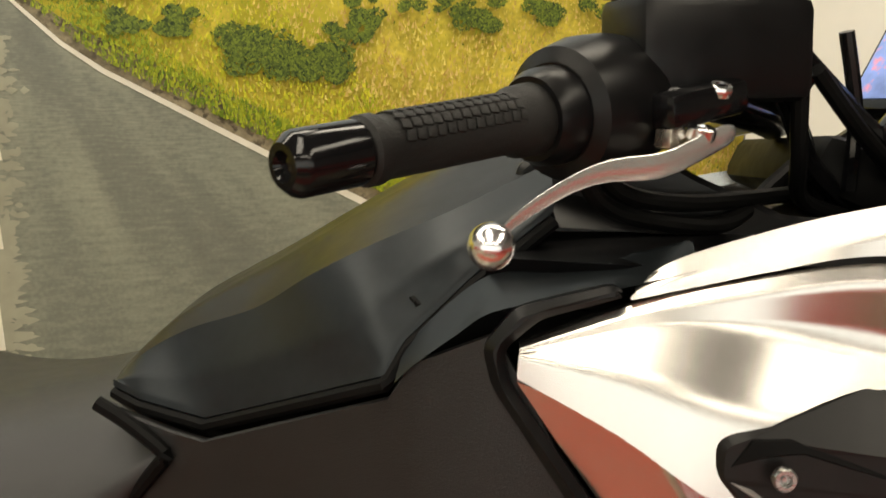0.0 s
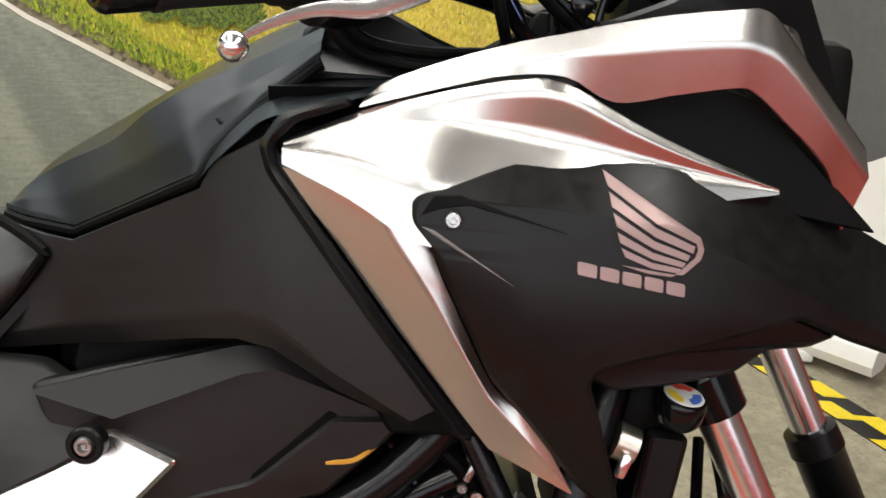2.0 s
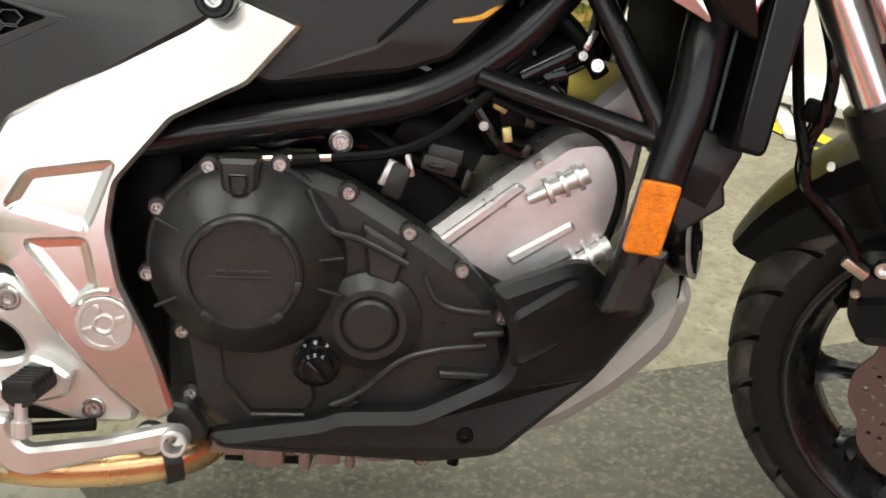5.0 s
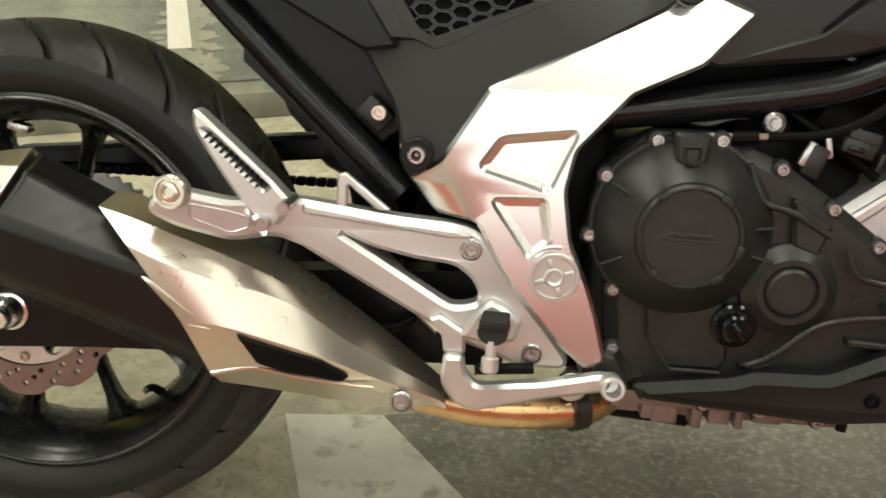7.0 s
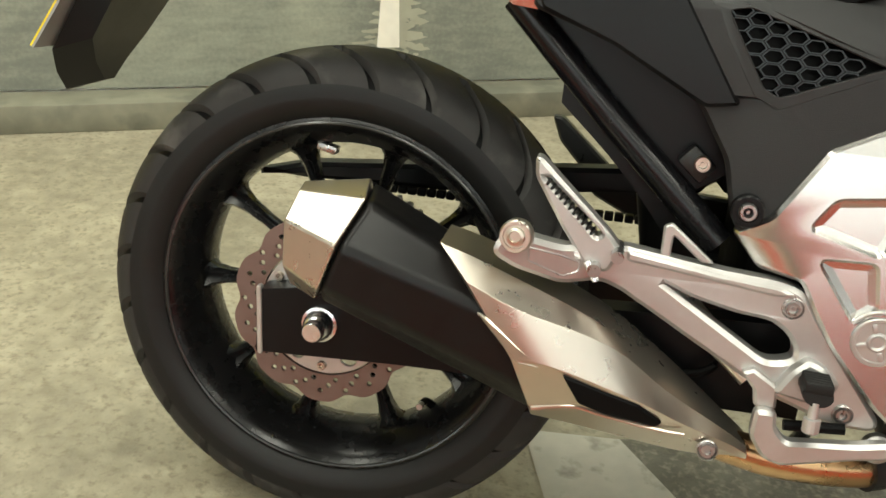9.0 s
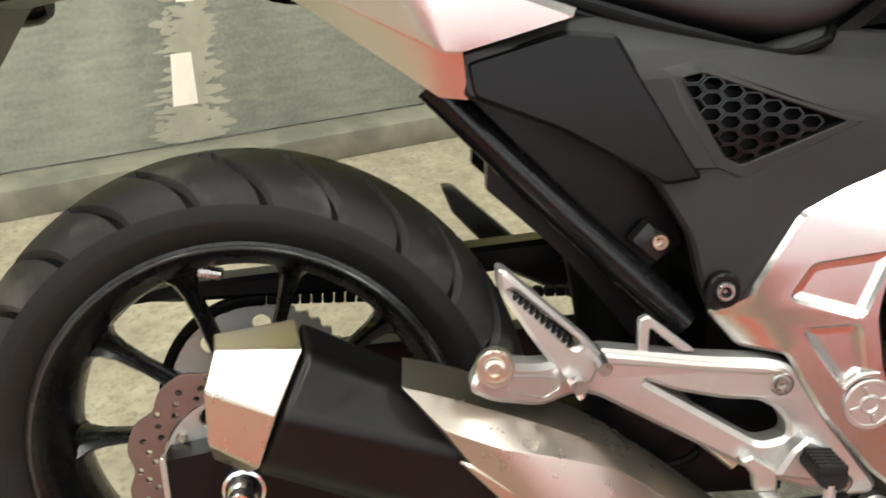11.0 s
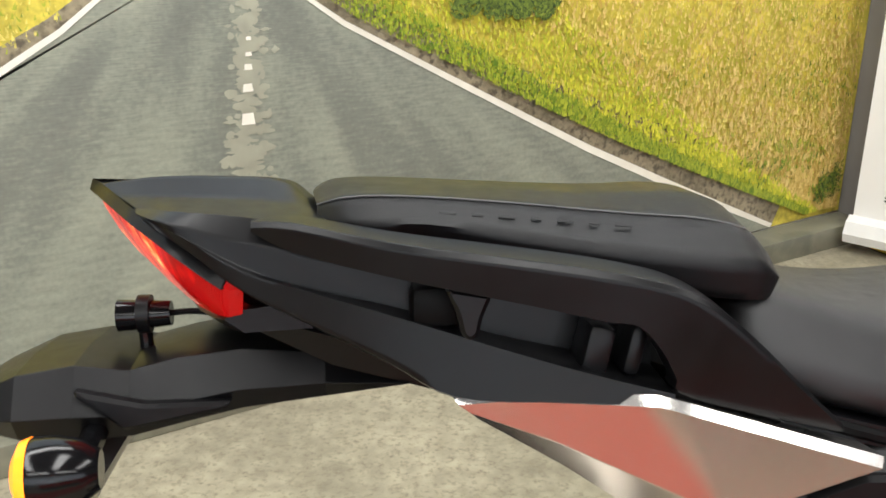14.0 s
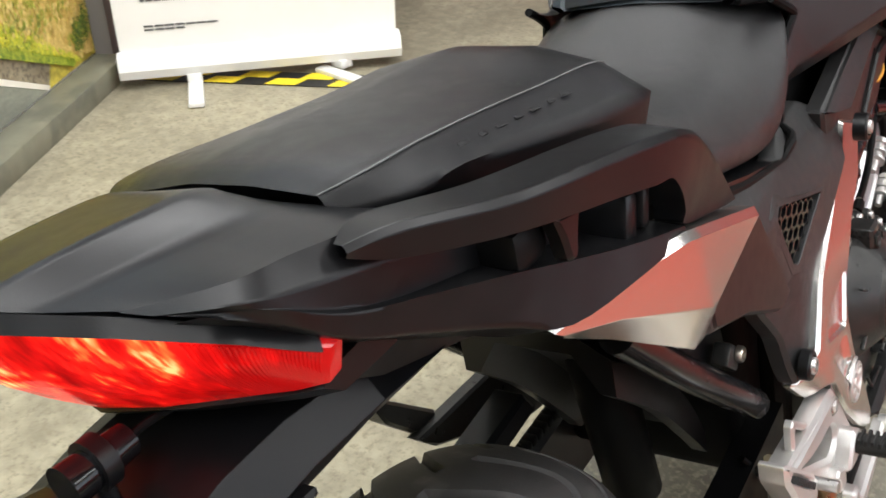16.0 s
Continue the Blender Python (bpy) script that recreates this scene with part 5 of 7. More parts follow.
bm.faces.new(rows[0])
bm.faces.new(rows[-1][::-1])
part("lamp_hood", bm, SATIN, tail, "thin black brim over the lamp", sharp=40)
part("lamp_chin", loft([[lens_point(v, 1.0) + Vector(o) for o in ((0.004, 0, 0.004), (-0.002, 0, -0.002), (0.012, 0, -0.012), (0.06, 0, -0.010), (0.06, 0, 0.01))] for v in (-0.97, -0.7, -0.35, 0, 0.35, 0.7, 0.97)]), SATIN, tail)
part("tail_underside", loft([[Vector((x, y, z)) for y, z in ((-w, zt), (-w * 0.9, zb), (0, zb - 0.008), (w * 0.9, zb), (w, zt))] for x, w, zt, zb in ((-0.138, 0.118, 0.876, 0.866), (-0.07, 0.115, 0.855, 0.83), (0.05, 0.115, 0.83, 0.795), (0.30, 0.12, 0.78, 0.71))]), SATIN, bike)

def other(line):
    return [(x, -y, z) for x, y, z in line]


# grab rails
RT = [(-0.121, -0.146, 0.945), (-0.091, -0.160, 0.945), (-0.024, -0.190, 0.934), (0.071, -0.204, 0.921), (0.121, -0.210, 0.913), (0.158, -0.212, 0.904), (0.185, -0.211, 0.890), (0.214, -0.208, 0.866), (0.249, -0.203, 0.832), (0.281, -0.198, 0.802)]
RB_ = [(-0.121, -0.147, 0.938), (-0.091, -0.160, 0.925), (-0.024, -0.190, 0.911), (0.071, -0.204, 0.891), (0.112, -0.210, 0.882), (0.134, -0.212, 0.878), (0.150, -0.211, 0.860), (0.160, -0.208, 0.842), (0.172, -0.203, 0.826), (0.277, -0.198, 0.796)]
IN = [0.005, 0.026, 0.034, 0.036, 0.036, 0.034, 0.032, 0.030, 0.026, 0.020]
RTI = [(x, y + d, z + 0.10 * d) for (x, y, z), d in zip(RT, IN)]
RBI = [(x, y + d * 0.8, z) for (x, y, z), d in zip(RB_, IN)]
g = pair("grab_rail", ribbon([RBI, RTI, RT, [(x, y - 0.003, z - 0.004) for x, y, z in RT], RB_, RBI], tight=0.10, depth=0.0), SATIN, bike, "satin black passenger grab rail", droop=0.26, sharp=55)
pair("rail_bracket", plate([(0.008, 0.904), (0.040, 0.898), (0.033, 0.882), (0.031, 0.871), (0.025, 0.867), (0.019, 0.871), (0.016, 0.886)], -0.192, 0.012, 0.003), SATIN, g)
pair("rail_bracket", box(-0.014, 0.026, -0.176, -0.14, 0.872, 0.902, 0.008), DARK, g)


# seats
def seat_sec(x, zt, zb, hw, tw, crown=0.006):
    h = zt - zb
    half = [(-hw * 0.90, zb), (-hw, zb + 0.20 * h), (-hw * 0.995, zb + 0.40 * h), (-hw * 0.975, zb + 0.48 * h), (-(tw * 0.5 + hw * 0.5), zt - 0.20 * h), (-tw, zt - 0.05 * h), (-tw * 0.5, zt + crown * 0.8)]
    return [Vector((x, y, z)) for y, z in half] + [Vector((x, 0, zt + crown))] + [Vector((x, -y, z)) for y, z in half[::-1]]


MID = [(-0.083, 0.0, 0.955), (-0.066, 0.0, 0.962), (-0.02, 0.0, 0.962), (0.06, 0.0, 0.957), (0.14, 0.0, 0.953), (0.205, 0.0, 0.953), (0.242, 0.0, 0.941), (0.268, 0.0, 0.910)]
FLAT = [(-0.083, -0.050, 0.956), (-0.066, -0.060, 0.963), (-0.02, -0.066, 0.962), (0.06, -0.070, 0.957), (0.14, -0.072, 0.952), (0.205, -0.070, 0.951), (0.241, -0.068, 0.939), (0.267, -0.066, 0.908)]
STITCH = [(-0.078, -0.096, 0.950), (-0.054, -0.116, 0.957), (-0.01, -0.120, 0.957), (0.06, -0.120, 0.951), (0.14, -0.120, 0.942), (0.205, -0.122, 0.936), (0.240, -0.119, 0.927), (0.262, -0.110, 0.906)]
BULGE = [(-0.078, -0.104, 0.938), (-0.046, -0.133, 0.938), (0.0, -0.142, 0.940), (0.065, -0.150, 0.930), (0.14, -0.158, 0.918), (0.205, -0.162, 0.910), (0.240, -0.156, 0.904), (0.258, -0.140, 0.894)]
FOOT = [(-0.072, -0.096, 0.930), (-0.036, -0.122, 0.922), (0.005, -0.134, 0.922), (0.065, -0.144, 0.908), (0.14, -0.152, 0.894), (0.205, -0.156, 0.884), (0.237, -0.151, 0.880), (0.252, -0.136, 0.876)]
SOLE = [(x + 0.003, y * 0.7, z - 0.003) for x, y, z in FOOT]
bm = ribbon([SOLE, FOOT, BULGE, STITCH, FLAT, MID, tilted(FLAT), tilted(STITCH), tilted(BULGE), tilted(FOOT), tilted(SOLE)], tight=0.28, depth=0.0)
bmesh.ops.holes_fill(bm, edges=[e for e in bm.edges if e.is_boundary], sides=0)
ps = part("passenger_seat", bm, SEATV, bike, "black vinyl passenger seat with stitched seams", sharp=75)
part("seat_seam", tube([(x, y, z + 0.0006) for x, y, z in STITCH[:-1]], 0.0007, 6), SEAMT, ps)
for k in range(7):
    part("embossed_bar", block((0.016 + 0.021 * k, -0.1327 - 0.0006 * k, 0.9464 - 0.0019 * k), (0.008 if k % 2 else 0.012, 0.0005, 0.0032), (-52, 5, -1), 0.0004), SEATV, ps)
rs = part("rider_seat", loft([seat_sec(0.215, 0.890, 0.825, 0.150, 0.13, 0.0), seat_sec(0.24, 0.895, 0.808, 0.165, 0.135, 0.002), seat_sec(0.30, 0.875, 0.790, 0.172, 0.13, 0.0), seat_sec(0.37, 0.858, 0.772, 0.172, 0.125, -0.002), seat_sec(0.45, 0.856, 0.750, 0.170, 0.115, 0.0), seat_sec(0.53, 0.872, 0.738, 0.170, 0.095, 0.006), seat_sec(0.585, 0.887, 0.772, 0.162, 0.085, 0.010), seat_sec(0.618, 0.890, 0.812, 0.152, 0.080, 0.010), seat_sec(0.638, 0.888, 0.842, 0.144, 0.078, 0.010), seat_sec(0.648, 0.880, 0.858, 0.134, 0.072, 0.008)]), SEATR, bike, "scooped black vinyl rider seat", soft=2, sharp=180)
part("seat_base", loft([[Vector((x, y, z + dz)) for y, dz in ((-w, 0.012), (-w, -0.004), (w, -0.004), (w, 0.012))] for x, z, w in ((0.25, 0.797, 0.172), (0.40, 0.757, 0.174), (0.495, 0.734, 0.170), (0.54, 0.738, 0.164), (0.60, 0.780, 0.152), (0.648, 0.845, 0.13))]), SATIN, rs)


# front storage lid (where a tank would be)
LOW = [(0.588, -0.112, 0.893), (0.612, -0.127, 0.889), (0.664, -0.144, 0.885), (0.728, -0.186, 0.915), (0.791, -0.228, 0.945), (0.801, -0.222, 0.965), (0.838, -0.215, 1.006), (0.882, -0.202, 1.046)]
FOLD = [(0.584, -0.098, 0.893), (0.605, -0.104, 0.915), (0.640, -0.112, 0.938), (0.693, -0.140, 0.962), (0.735, -0.170, 0.992), (0.775, -0.180, 1.016), (0.825, -0.172, 1.042), (0.880, -0.160, 1.074)]
CREST = [(0.580, -0.075, 0.895), (0.602, -0.080, 0.920), (0.630, -0.085, 0.945), (0.690, -0.090, 0.984), (0.735, -0.090, 1.015), (0.775, -0.090, 1.042), (0.822, -0.090, 1.071), (0.880, -0.090, 1.100)]
SPINE = [(x - 0.004, 0.0, z + 0.006) for x, y, z in CREST]


def kinked(line, n=6):
    """The line cut into even steps, with its corners kept."""
    return [Vector(p).lerp(Vector(q), k / n) for p, q in zip(line, line[1:]) for k in range(n)] + [Vector(line[-1])]


def lifted(line, dy, dz):
    return [Vector((p[0], p[1] + dy, p[2] + dz)) for p in line]


L_LOW, L_FOLD = kinked(LOW), smooth_line(FOLD, 6)
L_HEM = [p + Vector((0.004, 0.012, -0.010)) for p in L_LOW]
L_BELLY = [p.lerp(q, 0.45) + Vector((0, -0.003, 0.002)) for p, q in zip(smooth_line(LOW, 6), L_FOLD)]
L_MID = [Vector((p[0], 0.0, p[2] - 0.006)) for p in smooth_line(SPINE, 6)]
half = [L_HEM, L_LOW, lifted(L_LOW, 0.001, 0.004), L_BELLY, L_FOLD, lifted(L_FOLD, 0.004, -0.004)]
lid = part("storage_lid", ribbon(half + [L_MID] + [other(row) for row in half[::-1]], n=1, tight=0.14, depth=0.0, straight=True), GUNMETAL, bike, "dark grey metallic storage lid with a folded edge", sharp=60)
# shade of the open gap, put in as a near-black strip
part("lid_joint", tube([p + Vector((0.001, 0.002, -0.006)) for p in L_LOW], 0.0048, 8, 1), DARK, lid, "near-black strip standing for the shaded gap under the lid")
INNER = [(x - 0.001, y + 0.006, z - 0.001) for x, y, z in FOLD]
part("lid_pad", ribbon([INNER, CREST, SPINE, other(CREST), other(INNER)], tight=0.2, depth=0.0), SATIN, lid, "satin black middle of the lid", sharp=75)
part("lid_back", loft([[Vector((x, y, z)) for y, z in ((-w, zl), (-w * 0.7, zh - 0.012), (0, zh), (w * 0.7, zh - 0.012), (w, zl))] for x, w, zl, zh in ((0.872, 0.185, 1.035, 1.092), (0.93, 0.17, 1.035, 1.09), (0.99, 0.16, 1.035, 1.075))]), SATIN, bike)
part("lid_filler", loft([[Vector((x, y, z)) for y, z in ((-w, zl - 0.03), (-w, zl), (-0.05, zh), (0.05, zh), (w, zl), (w, zl - 0.03))] for x, w, zl, zh in ((0.625, 0.07, 0.865, 0.885), (0.66, 0.105, 0.87, 0.92), (0.73, 0.172, 0.90, 0.975), (0.79, 0.21, 0.925, 1.02), (0.84, 0.18, 0.97, 1.04), (0.88, 0.15, 0.98, 1.05))]), DARK, bike)
pair("lid_surround", ribbon([[(0.801, -0.221, 0.961), (0.820, -0.222, 0.984), (0.842, -0.219, 1.004), (0.860, -0.222, 1.011), (0.885, -0.224, 1.015), (0.930, -0.230, 1.027), (0.958, -0.234, 1.037)], [(0.798, -0.236, 0.943), (0.810, -0.243, 0.957), (0.832, -0.251, 0.977), (0.850, -0.258, 0.992), (0.885, -0.262, 1.003), (0.922, -0.265, 1.013), (0.955, -0.266, 1.024)]], depth=0.01), GUNMETAL, bike, "blue-black metallic trim beside the lid", sharp=60)
# black mid panel below the lid
def soft_step(u, w=0.04):
    return 0.5 * (u + math.sqrt(u * u + w * w))


def mid_y(x, z):
    return -0.145 - 0.62 * (soft_step(x - 0.64) - soft_step(x - 0.845)) + 0.10 * soft_step(0.86 - z) + 0.006


MT = [(0.598, 0.884), (0.642, 0.8745), (0.668, 0.873), (0.730, 0.902), (0.795, 0.932), (0.807, 0.955), (0.853, 0.980), (0.911, 0.888), (0.998, 0.772)]
MF = [(0.566, 0.779), (0.610, 0.790), (0.660, 0.796), (0.720, 0.810), (0.790, 0.829), (0.830, 0.836), (0.862, 0.830), (0.912, 0.797), (0.978, 0.760)]
MB = [(0.556, 0.758), (0.600, 0.766), (0.660, 0.774), (0.720, 0.787), (0.790, 0.805), (0.830, 0.812), (0.862, 0.808), (0.915, 0.778), (0.977, 0.752)]
SEAT_EDGE = [(0.598, 0.884), (0.640, 0.860), (0.622, 0.834), (0.602, 0.808), (0.584, 0.788), (0.566, 0.774), (0.552, 0.757)]
sheet = []
for k in range(7):
    row = [(p[0] + (q[0] - p[0]) * k / 5, p[1] + (q[1] - p[1]) * k / 5) for p, q in zip(MT, MF)] if k < 6 else list(MB)
    if 0 < k:
        row[0], row[1] = SEAT_EDGE[k], (SEAT_EDGE[k][0] + 0.016, SEAT_EDGE[k][1] + 0.001)
    sheet.append([(x, mid_y(x, z) + (0.014 if k == 6 else 0.0), z) for x, z in row])
lip = [[(x, y + d, z + e) for x, y, z in sheet[0]] for d, e in ((0.016, -0.002), (0.003, 0.001))]
sheet = lip + sheet + [[(x, y + 0.014, z + 0.001) for x, y, z in sheet[-1]]]
pair("mid_panel", ribbon(sheet, n=3, tight=0.2, depth=0.0, straight=True), MATTEP, bike, "matt black mid panel with a folded foot", sharp=40)
PIPE = [(0.590, 0.889), (0.612, 0.878), (0.640, 0.861), (0.6365, 0.852), (0.622, 0.832), (0.602, 0.806), (0.584, 0.786), (0.564, 0.770), (0.545, 0.755), (0.520, 0.744), (0.495, 0.742), (0.44, 0.752), (0.37, 0.768), (0.30, 0.788), (0.27, 0.798)]
pair("seat_piping", tube([(x, mid_y(x, z) - 0.004 if x > 0.56 else -0.172, z) for x, z in PIPE], 0.0052, 8, 3), DARK, bike, "black rubber piping round the seat")
pair("panel_edge", plate([(0.862, 0.997), (0.913, 1.014), (0.920, 1.008), (0.876, 0.992), (0.858, 0.973), (0.862, 0.956), (0.911, 0.896), (0.959, 0.835), (1.008, 0.776), (1.030, 0.748), (1.012, 0.752), (0.960, 0.817), (0.911, 0.878), (0.853, 0.952), (0.846, 0.973)], lambda x, z: mid_y(x, z) - 0.010, 0.014, 0.005, r=0.006), SATIN, bike, "satin black rim beside the fairing")
LOWER = [(0.640, 0.746), (0.717, 0.768), (0.826, 0.799), (0.850, 0.801), (0.905, 0.777), (0.977, 0.746), (0.945, 0.705), (0.905, 0.662), (0.86, 0.648), (0.74, 0.632), (0.700, 0.66), (0.665, 0.69)]


def lower_y(x, z):
    return -0.178 - 0.05 * (z - 0.70)


lp = pair("lower_panel", plate(LOWER, lower_y, 0.020, 0.004, r=0.008), MATTEP, bike, "dark satin lower side panel with folded rims")
RIM_TOP = [(0.646, 0.744), (0.717, 0.766), (0.826, 0.797), (0.850, 0.799), (0.905, 0.775), (0.974, 0.746)]
RIM_LOW = [(0.648, 0.7425), (0.719, 0.724), (0.828, 0.772), (0.858, 0.779), (0.912, 0.761), (0.970, 0.740)]
pair("panel_rim", ribbon([[(x, lower_y(x, z) + 0.004, z) for x, z in RIM_TOP], [(x, lower_y(x, z) - 0.002, z - 0.001) for x, z in RIM_TOP], [(x, lower_y(x, z) - 0.013, z) for x, z in RIM_LOW], [(x, lower_y(x, z) + 0.002, z - 0.003) for x, z in RIM_LOW]], n=1, tight=0.08, depth=0.0, straight=True), MATTEP, lp, "satin grey folded upper rim", sharp=50)
pair("panel_boss", creased([(0.909, 0.736), (0.962, 0.740), (0.973, 0.737), (0.943, 0.704), (0.904, 0.664), (0.862, 0.650), (0.745, 0.635), (0.756, 0.643), (0.838, 0.671), (0.850, 0.681)], lambda x, z: lower_y(x, z) - 0.006 + 0.16 * max(0.0, 0.676 - z), [((0.7, 0.676), (0.9, 0.676))], depth=0.012, bevel=0.003, r=0.005), MATTEP, lp, "raised corner of the panel")
part("panel_slot", plate([(0.905, 0.742), (0.913, 0.738), (0.855, 0.677), (0.840, 0.670), (0.838, 0.676), (0.848, 0.686)], lambda x, z: lower_y(x, z) - 0.0015, 0.006, 0.0008, r=0.003), DARK, lp, "dark slot in the panel")

part("tank_base", box(0.64, 0.80, -0.115, 0.115, 0.745, 0.872, 0.01), DARK, bike)
part("panel_backing", plate([(0.66, 0.755), (0.68, 0.86), (0.80, 0.93), (0.86, 0.93), (0.96, 0.78), (0.97, 0.75), (0.90, 0.66), (0.72, 0.635)], -0.135, 0.02, 0.004), DARK, bike)

# front fairing: silver blades, black cover with a winged mark
def with_y(xz, ys):
    return [(x, y, z) for (x, z), y in zip(xz, ys)]


UX = [0.924, 0.944, 0.990, 1.032, 1.074, 1.116, 1.158, 1.204, 1.221, 1.239, 1.278, 1.330]
UY = [-0.266, -0.266, -0.267, -0.268, -0.269, -0.270, -0.270, -0.268, -0.264, -0.258, -0.243, -0.222]
UT = list(zip(UX, [1.012, 1.028, 1.047, 1.061, 1.072, 1.083, 1.092, 1.099, 1.101, 1.092, 1.053, 1.003]))
UC = [(0.925, 1.010), (0.949, 1.020), (0.991, 1.034), (1.033, 1.045), (1.075, 1.056), (1.118, 1.064), (1.160, 1.070), (1.202, 1.074), (1.224, 1.072), (1.247, 1.063), (1.285, 1.028), (1.334, 0.980)]
UB = [(0.922, 1.006), (0.949, 1.014), (0.992, 1.027), (1.034, 1.038), (1.077, 1.040), (1.117, 1.024), (1.164, 1.033), (1.206, 1.041), (1.223, 1.040), (1.252, 1.020), (1.295, 0.985), (1.322, 0.935)]
pair("upper_blade", ribbon([with_y([(x, z - 0.012) for x, z in UT], [y + 0.045 for y in UY]), with_y(UT, [y + 0.003 for y in UY]), with_y(UC, UY), with_y(UB, [y + f * (p[1] - q[1]) for f, y, p, q in zip((-0.2, -0.2, -0.2, -0.1, 0.15) + (0.27,) * 7, UY, UC, UB)]), with_y([(x, z + 0.002) for x, z in UB], [y + 0.035 for y in UY])]), SILVER, bike, "matt silver upper fairing blade", sharp=75)
BT = [(0.866, 0.977), (0.922, 1.003), (0.975, 1.020), (1.033, 1.034), (1.074, 1.035), (1.127, 1.012), (1.184, 0.990), (1.255, 0.967)]
BC = [(0.866, 0.975), (0.926, 0.999), (0.978, 1.014), (1.033, 1.026), (1.075, 1.026), (1.127, 1.004), (1.184, 0.984), (1.255, 0.966)]
BV = [(0.867, 0.973), (0.927, 0.992), (0.981, 0.998), (1.035, 0.998), (1.078, 0.994), (1.127, 0.986), (1.181, 0.977), (1.255, 0.965)]
BX = [(0.866, 0.972), (0.921, 0.968), (0.979, 0.955), (1.037, 0.945), (1.079, 0.950), (1.127, 0.962), (1.182, 0.968), (1.255, 0.9640)]
BW = [(0.866, 0.959), (0.920, 0.937), (0.975, 0.9085), (1.025, 0.908), (1.080, 0.920), (1.129, 0.940), (1.182, 0.950), (1.255, 0.962)]
WY = [-0.268, -0.282, -0.294, -0.290, -0.287, -0.276, -0.262, -0.245]
XY = [-0.268, -0.280, -0.291, -0.288, -0.283, -0.273, -0.260, -0.245]
VY = [-0.266, -0.268, -0.271, -0.2695, -0.271, -0.266, -0.257, -0.244]
CY = [y - f * (p[1] - q[1]) for f, y, p, q in zip((-0.30, -0.25, -0.05, 0.20, 0.28, 0.28, 0.28, 0.28), VY, BC, BV)]
pair("side_blade", ribbon([with_y([(x, z - 0.006) for x, z in BT], [y + 0.040 for y in CY]), with_y(BT, [y + 0.004 for y in CY]), with_y(BC, CY), with_y(BV, VY), with_y(BX, XY), with_y(BW, WY), with_y([(x + 0.002, z - 0.002) for x, z in BW], [y + 0.018 for y in WY])], tight=0.22), SILVER, bike, "matt silver side fairing blade", sharp=75)
LL = [(0.866, 0.957), (0.890, 0.926), (0.913, 0.898), (0.961, 0.837), (1.010, 0.778), (1.042, 0.741), (1.112, 0.706)]
LM = [(0.935, 0.938), (0.947, 0.922), (0.968, 0.893), (0.990, 0.862), (1.020, 0.814), (1.039, 0.785), (1.113, 0.707)]
LR = [(0.966, 0.926), (0.984, 0.903), (0.995, 0.878), (1.010, 0.850), (1.030, 0.812), (1.043, 0.791), (1.082, 0.758)]
LY = [-0.266, -0.264, -0.262, -0.259, -0.255, -0.252, -0.247]
MY = [-0.280, -0.277, -0.274, -0.269, -0.262, -0.257, -0.248]
RY = [-0.273, -0.2705, -0.268, -0.263, -0.2565, -0.252, -0.253]
pair("blade_leg", ribbon([with_y([(x + 0.003, z + 0.002) for x, z in LL], [y + 0.020 for y in LY]), with_y(LL, LY), with_y(LM, MY), with_y(LR, RY), with_y([(x + 0.004, z + 0.003) for x, z in LR], [y + 0.024 for y in RY])], n=3, tight=0.10, straight=True), SILVER, bike, "matt silver fairing leg", sharp=40)
part("inner_fill", plate([(0.80, 0.99), (1.06, 1.00), (1.12, 0.74), (0.96, 0.735), (0.83, 0.93)], -0.215, 0.02, 0.004), DARK, bike)
pair("leg_edge", plate([(0.955, 0.915), (0.968, 0.900), (1.040, 0.785), (1.075, 0.764), (1.068, 0.795), (0.995, 0.900)], lambda x, z: -0.256 + 0.19 * max(0.0, 0.95 - z), 0.01, 0.002), SATIN, bike)
pair("intake_recess", plate([(1.10, 1.03), (1.207, 1.044), (1.240, 1.035), (1.345, 0.935), (1.270, 0.945), (1.13, 1.01)], -0.225, 0.01, 0.002), DARK, bike)


def shroud_y(x, z):
    """Folded along a line from the front bolt to the nose, and again above the leg."""
    y = -0.303 - 0.05 * (min(x, 1.1) - 1.0) + 0.42 * soft_step(x - 1.20, 0.12) + 0.20 * max(0.0, 0.86 - z)
    upper = z - (0.946 - 0.06 * (x - 0.985) - 0.35 * max(0.0, x - 1.16))
    leg = 0.93 - 0.86 * (z - 0.70) + 0.235 - x
    return y + 0.62 * max(0.0, upper) + 0.30 * max(0.0, leg) * (1 if z < 0.93 else 0)


SHROUD = [(0.968, 0.942), (0.996, 0.956), (1.056, 0.982), (1.076, 0.988), (1.160, 0.981), (1.244, 0.967), (1.317, 0.948), (1.40, 0.912), (1.50, 0.850), (1.49, 0.835), (1.40, 0.826), (1.325, 0.848), (1.277, 0.866), (1.165, 0.832), (1.122, 0.820), (1.114, 0.808), (1.128, 0.77), (1.155, 0.692), (1.118, 0.712), (1.075, 0.763), (1.038, 0.803), (0.986, 0.901), (0.968, 0.922)]
SHROUD_FOLDS = [((0.985, 0.946), (1.16, 0.9355)), ((1.16, 0.9355), (1.40, 0.837)), ((1.165, 0.70), (0.9672, 0.93)), ((1.1, 0.86), (1.3, 0.86)), ((1.06, 0.7), (1.06, 1.0)), ((1.11, 0.7), (1.11, 1.0)), ((1.15, 0.7), (1.15, 1.0)), ((1.18, 0.7), (1.18, 1.0)), ((1.21, 0.7), (1.21, 1.0)), ((1.25, 0.7), (1.25, 1.0)), ((1.30, 0.7), (1.30, 1.0))]
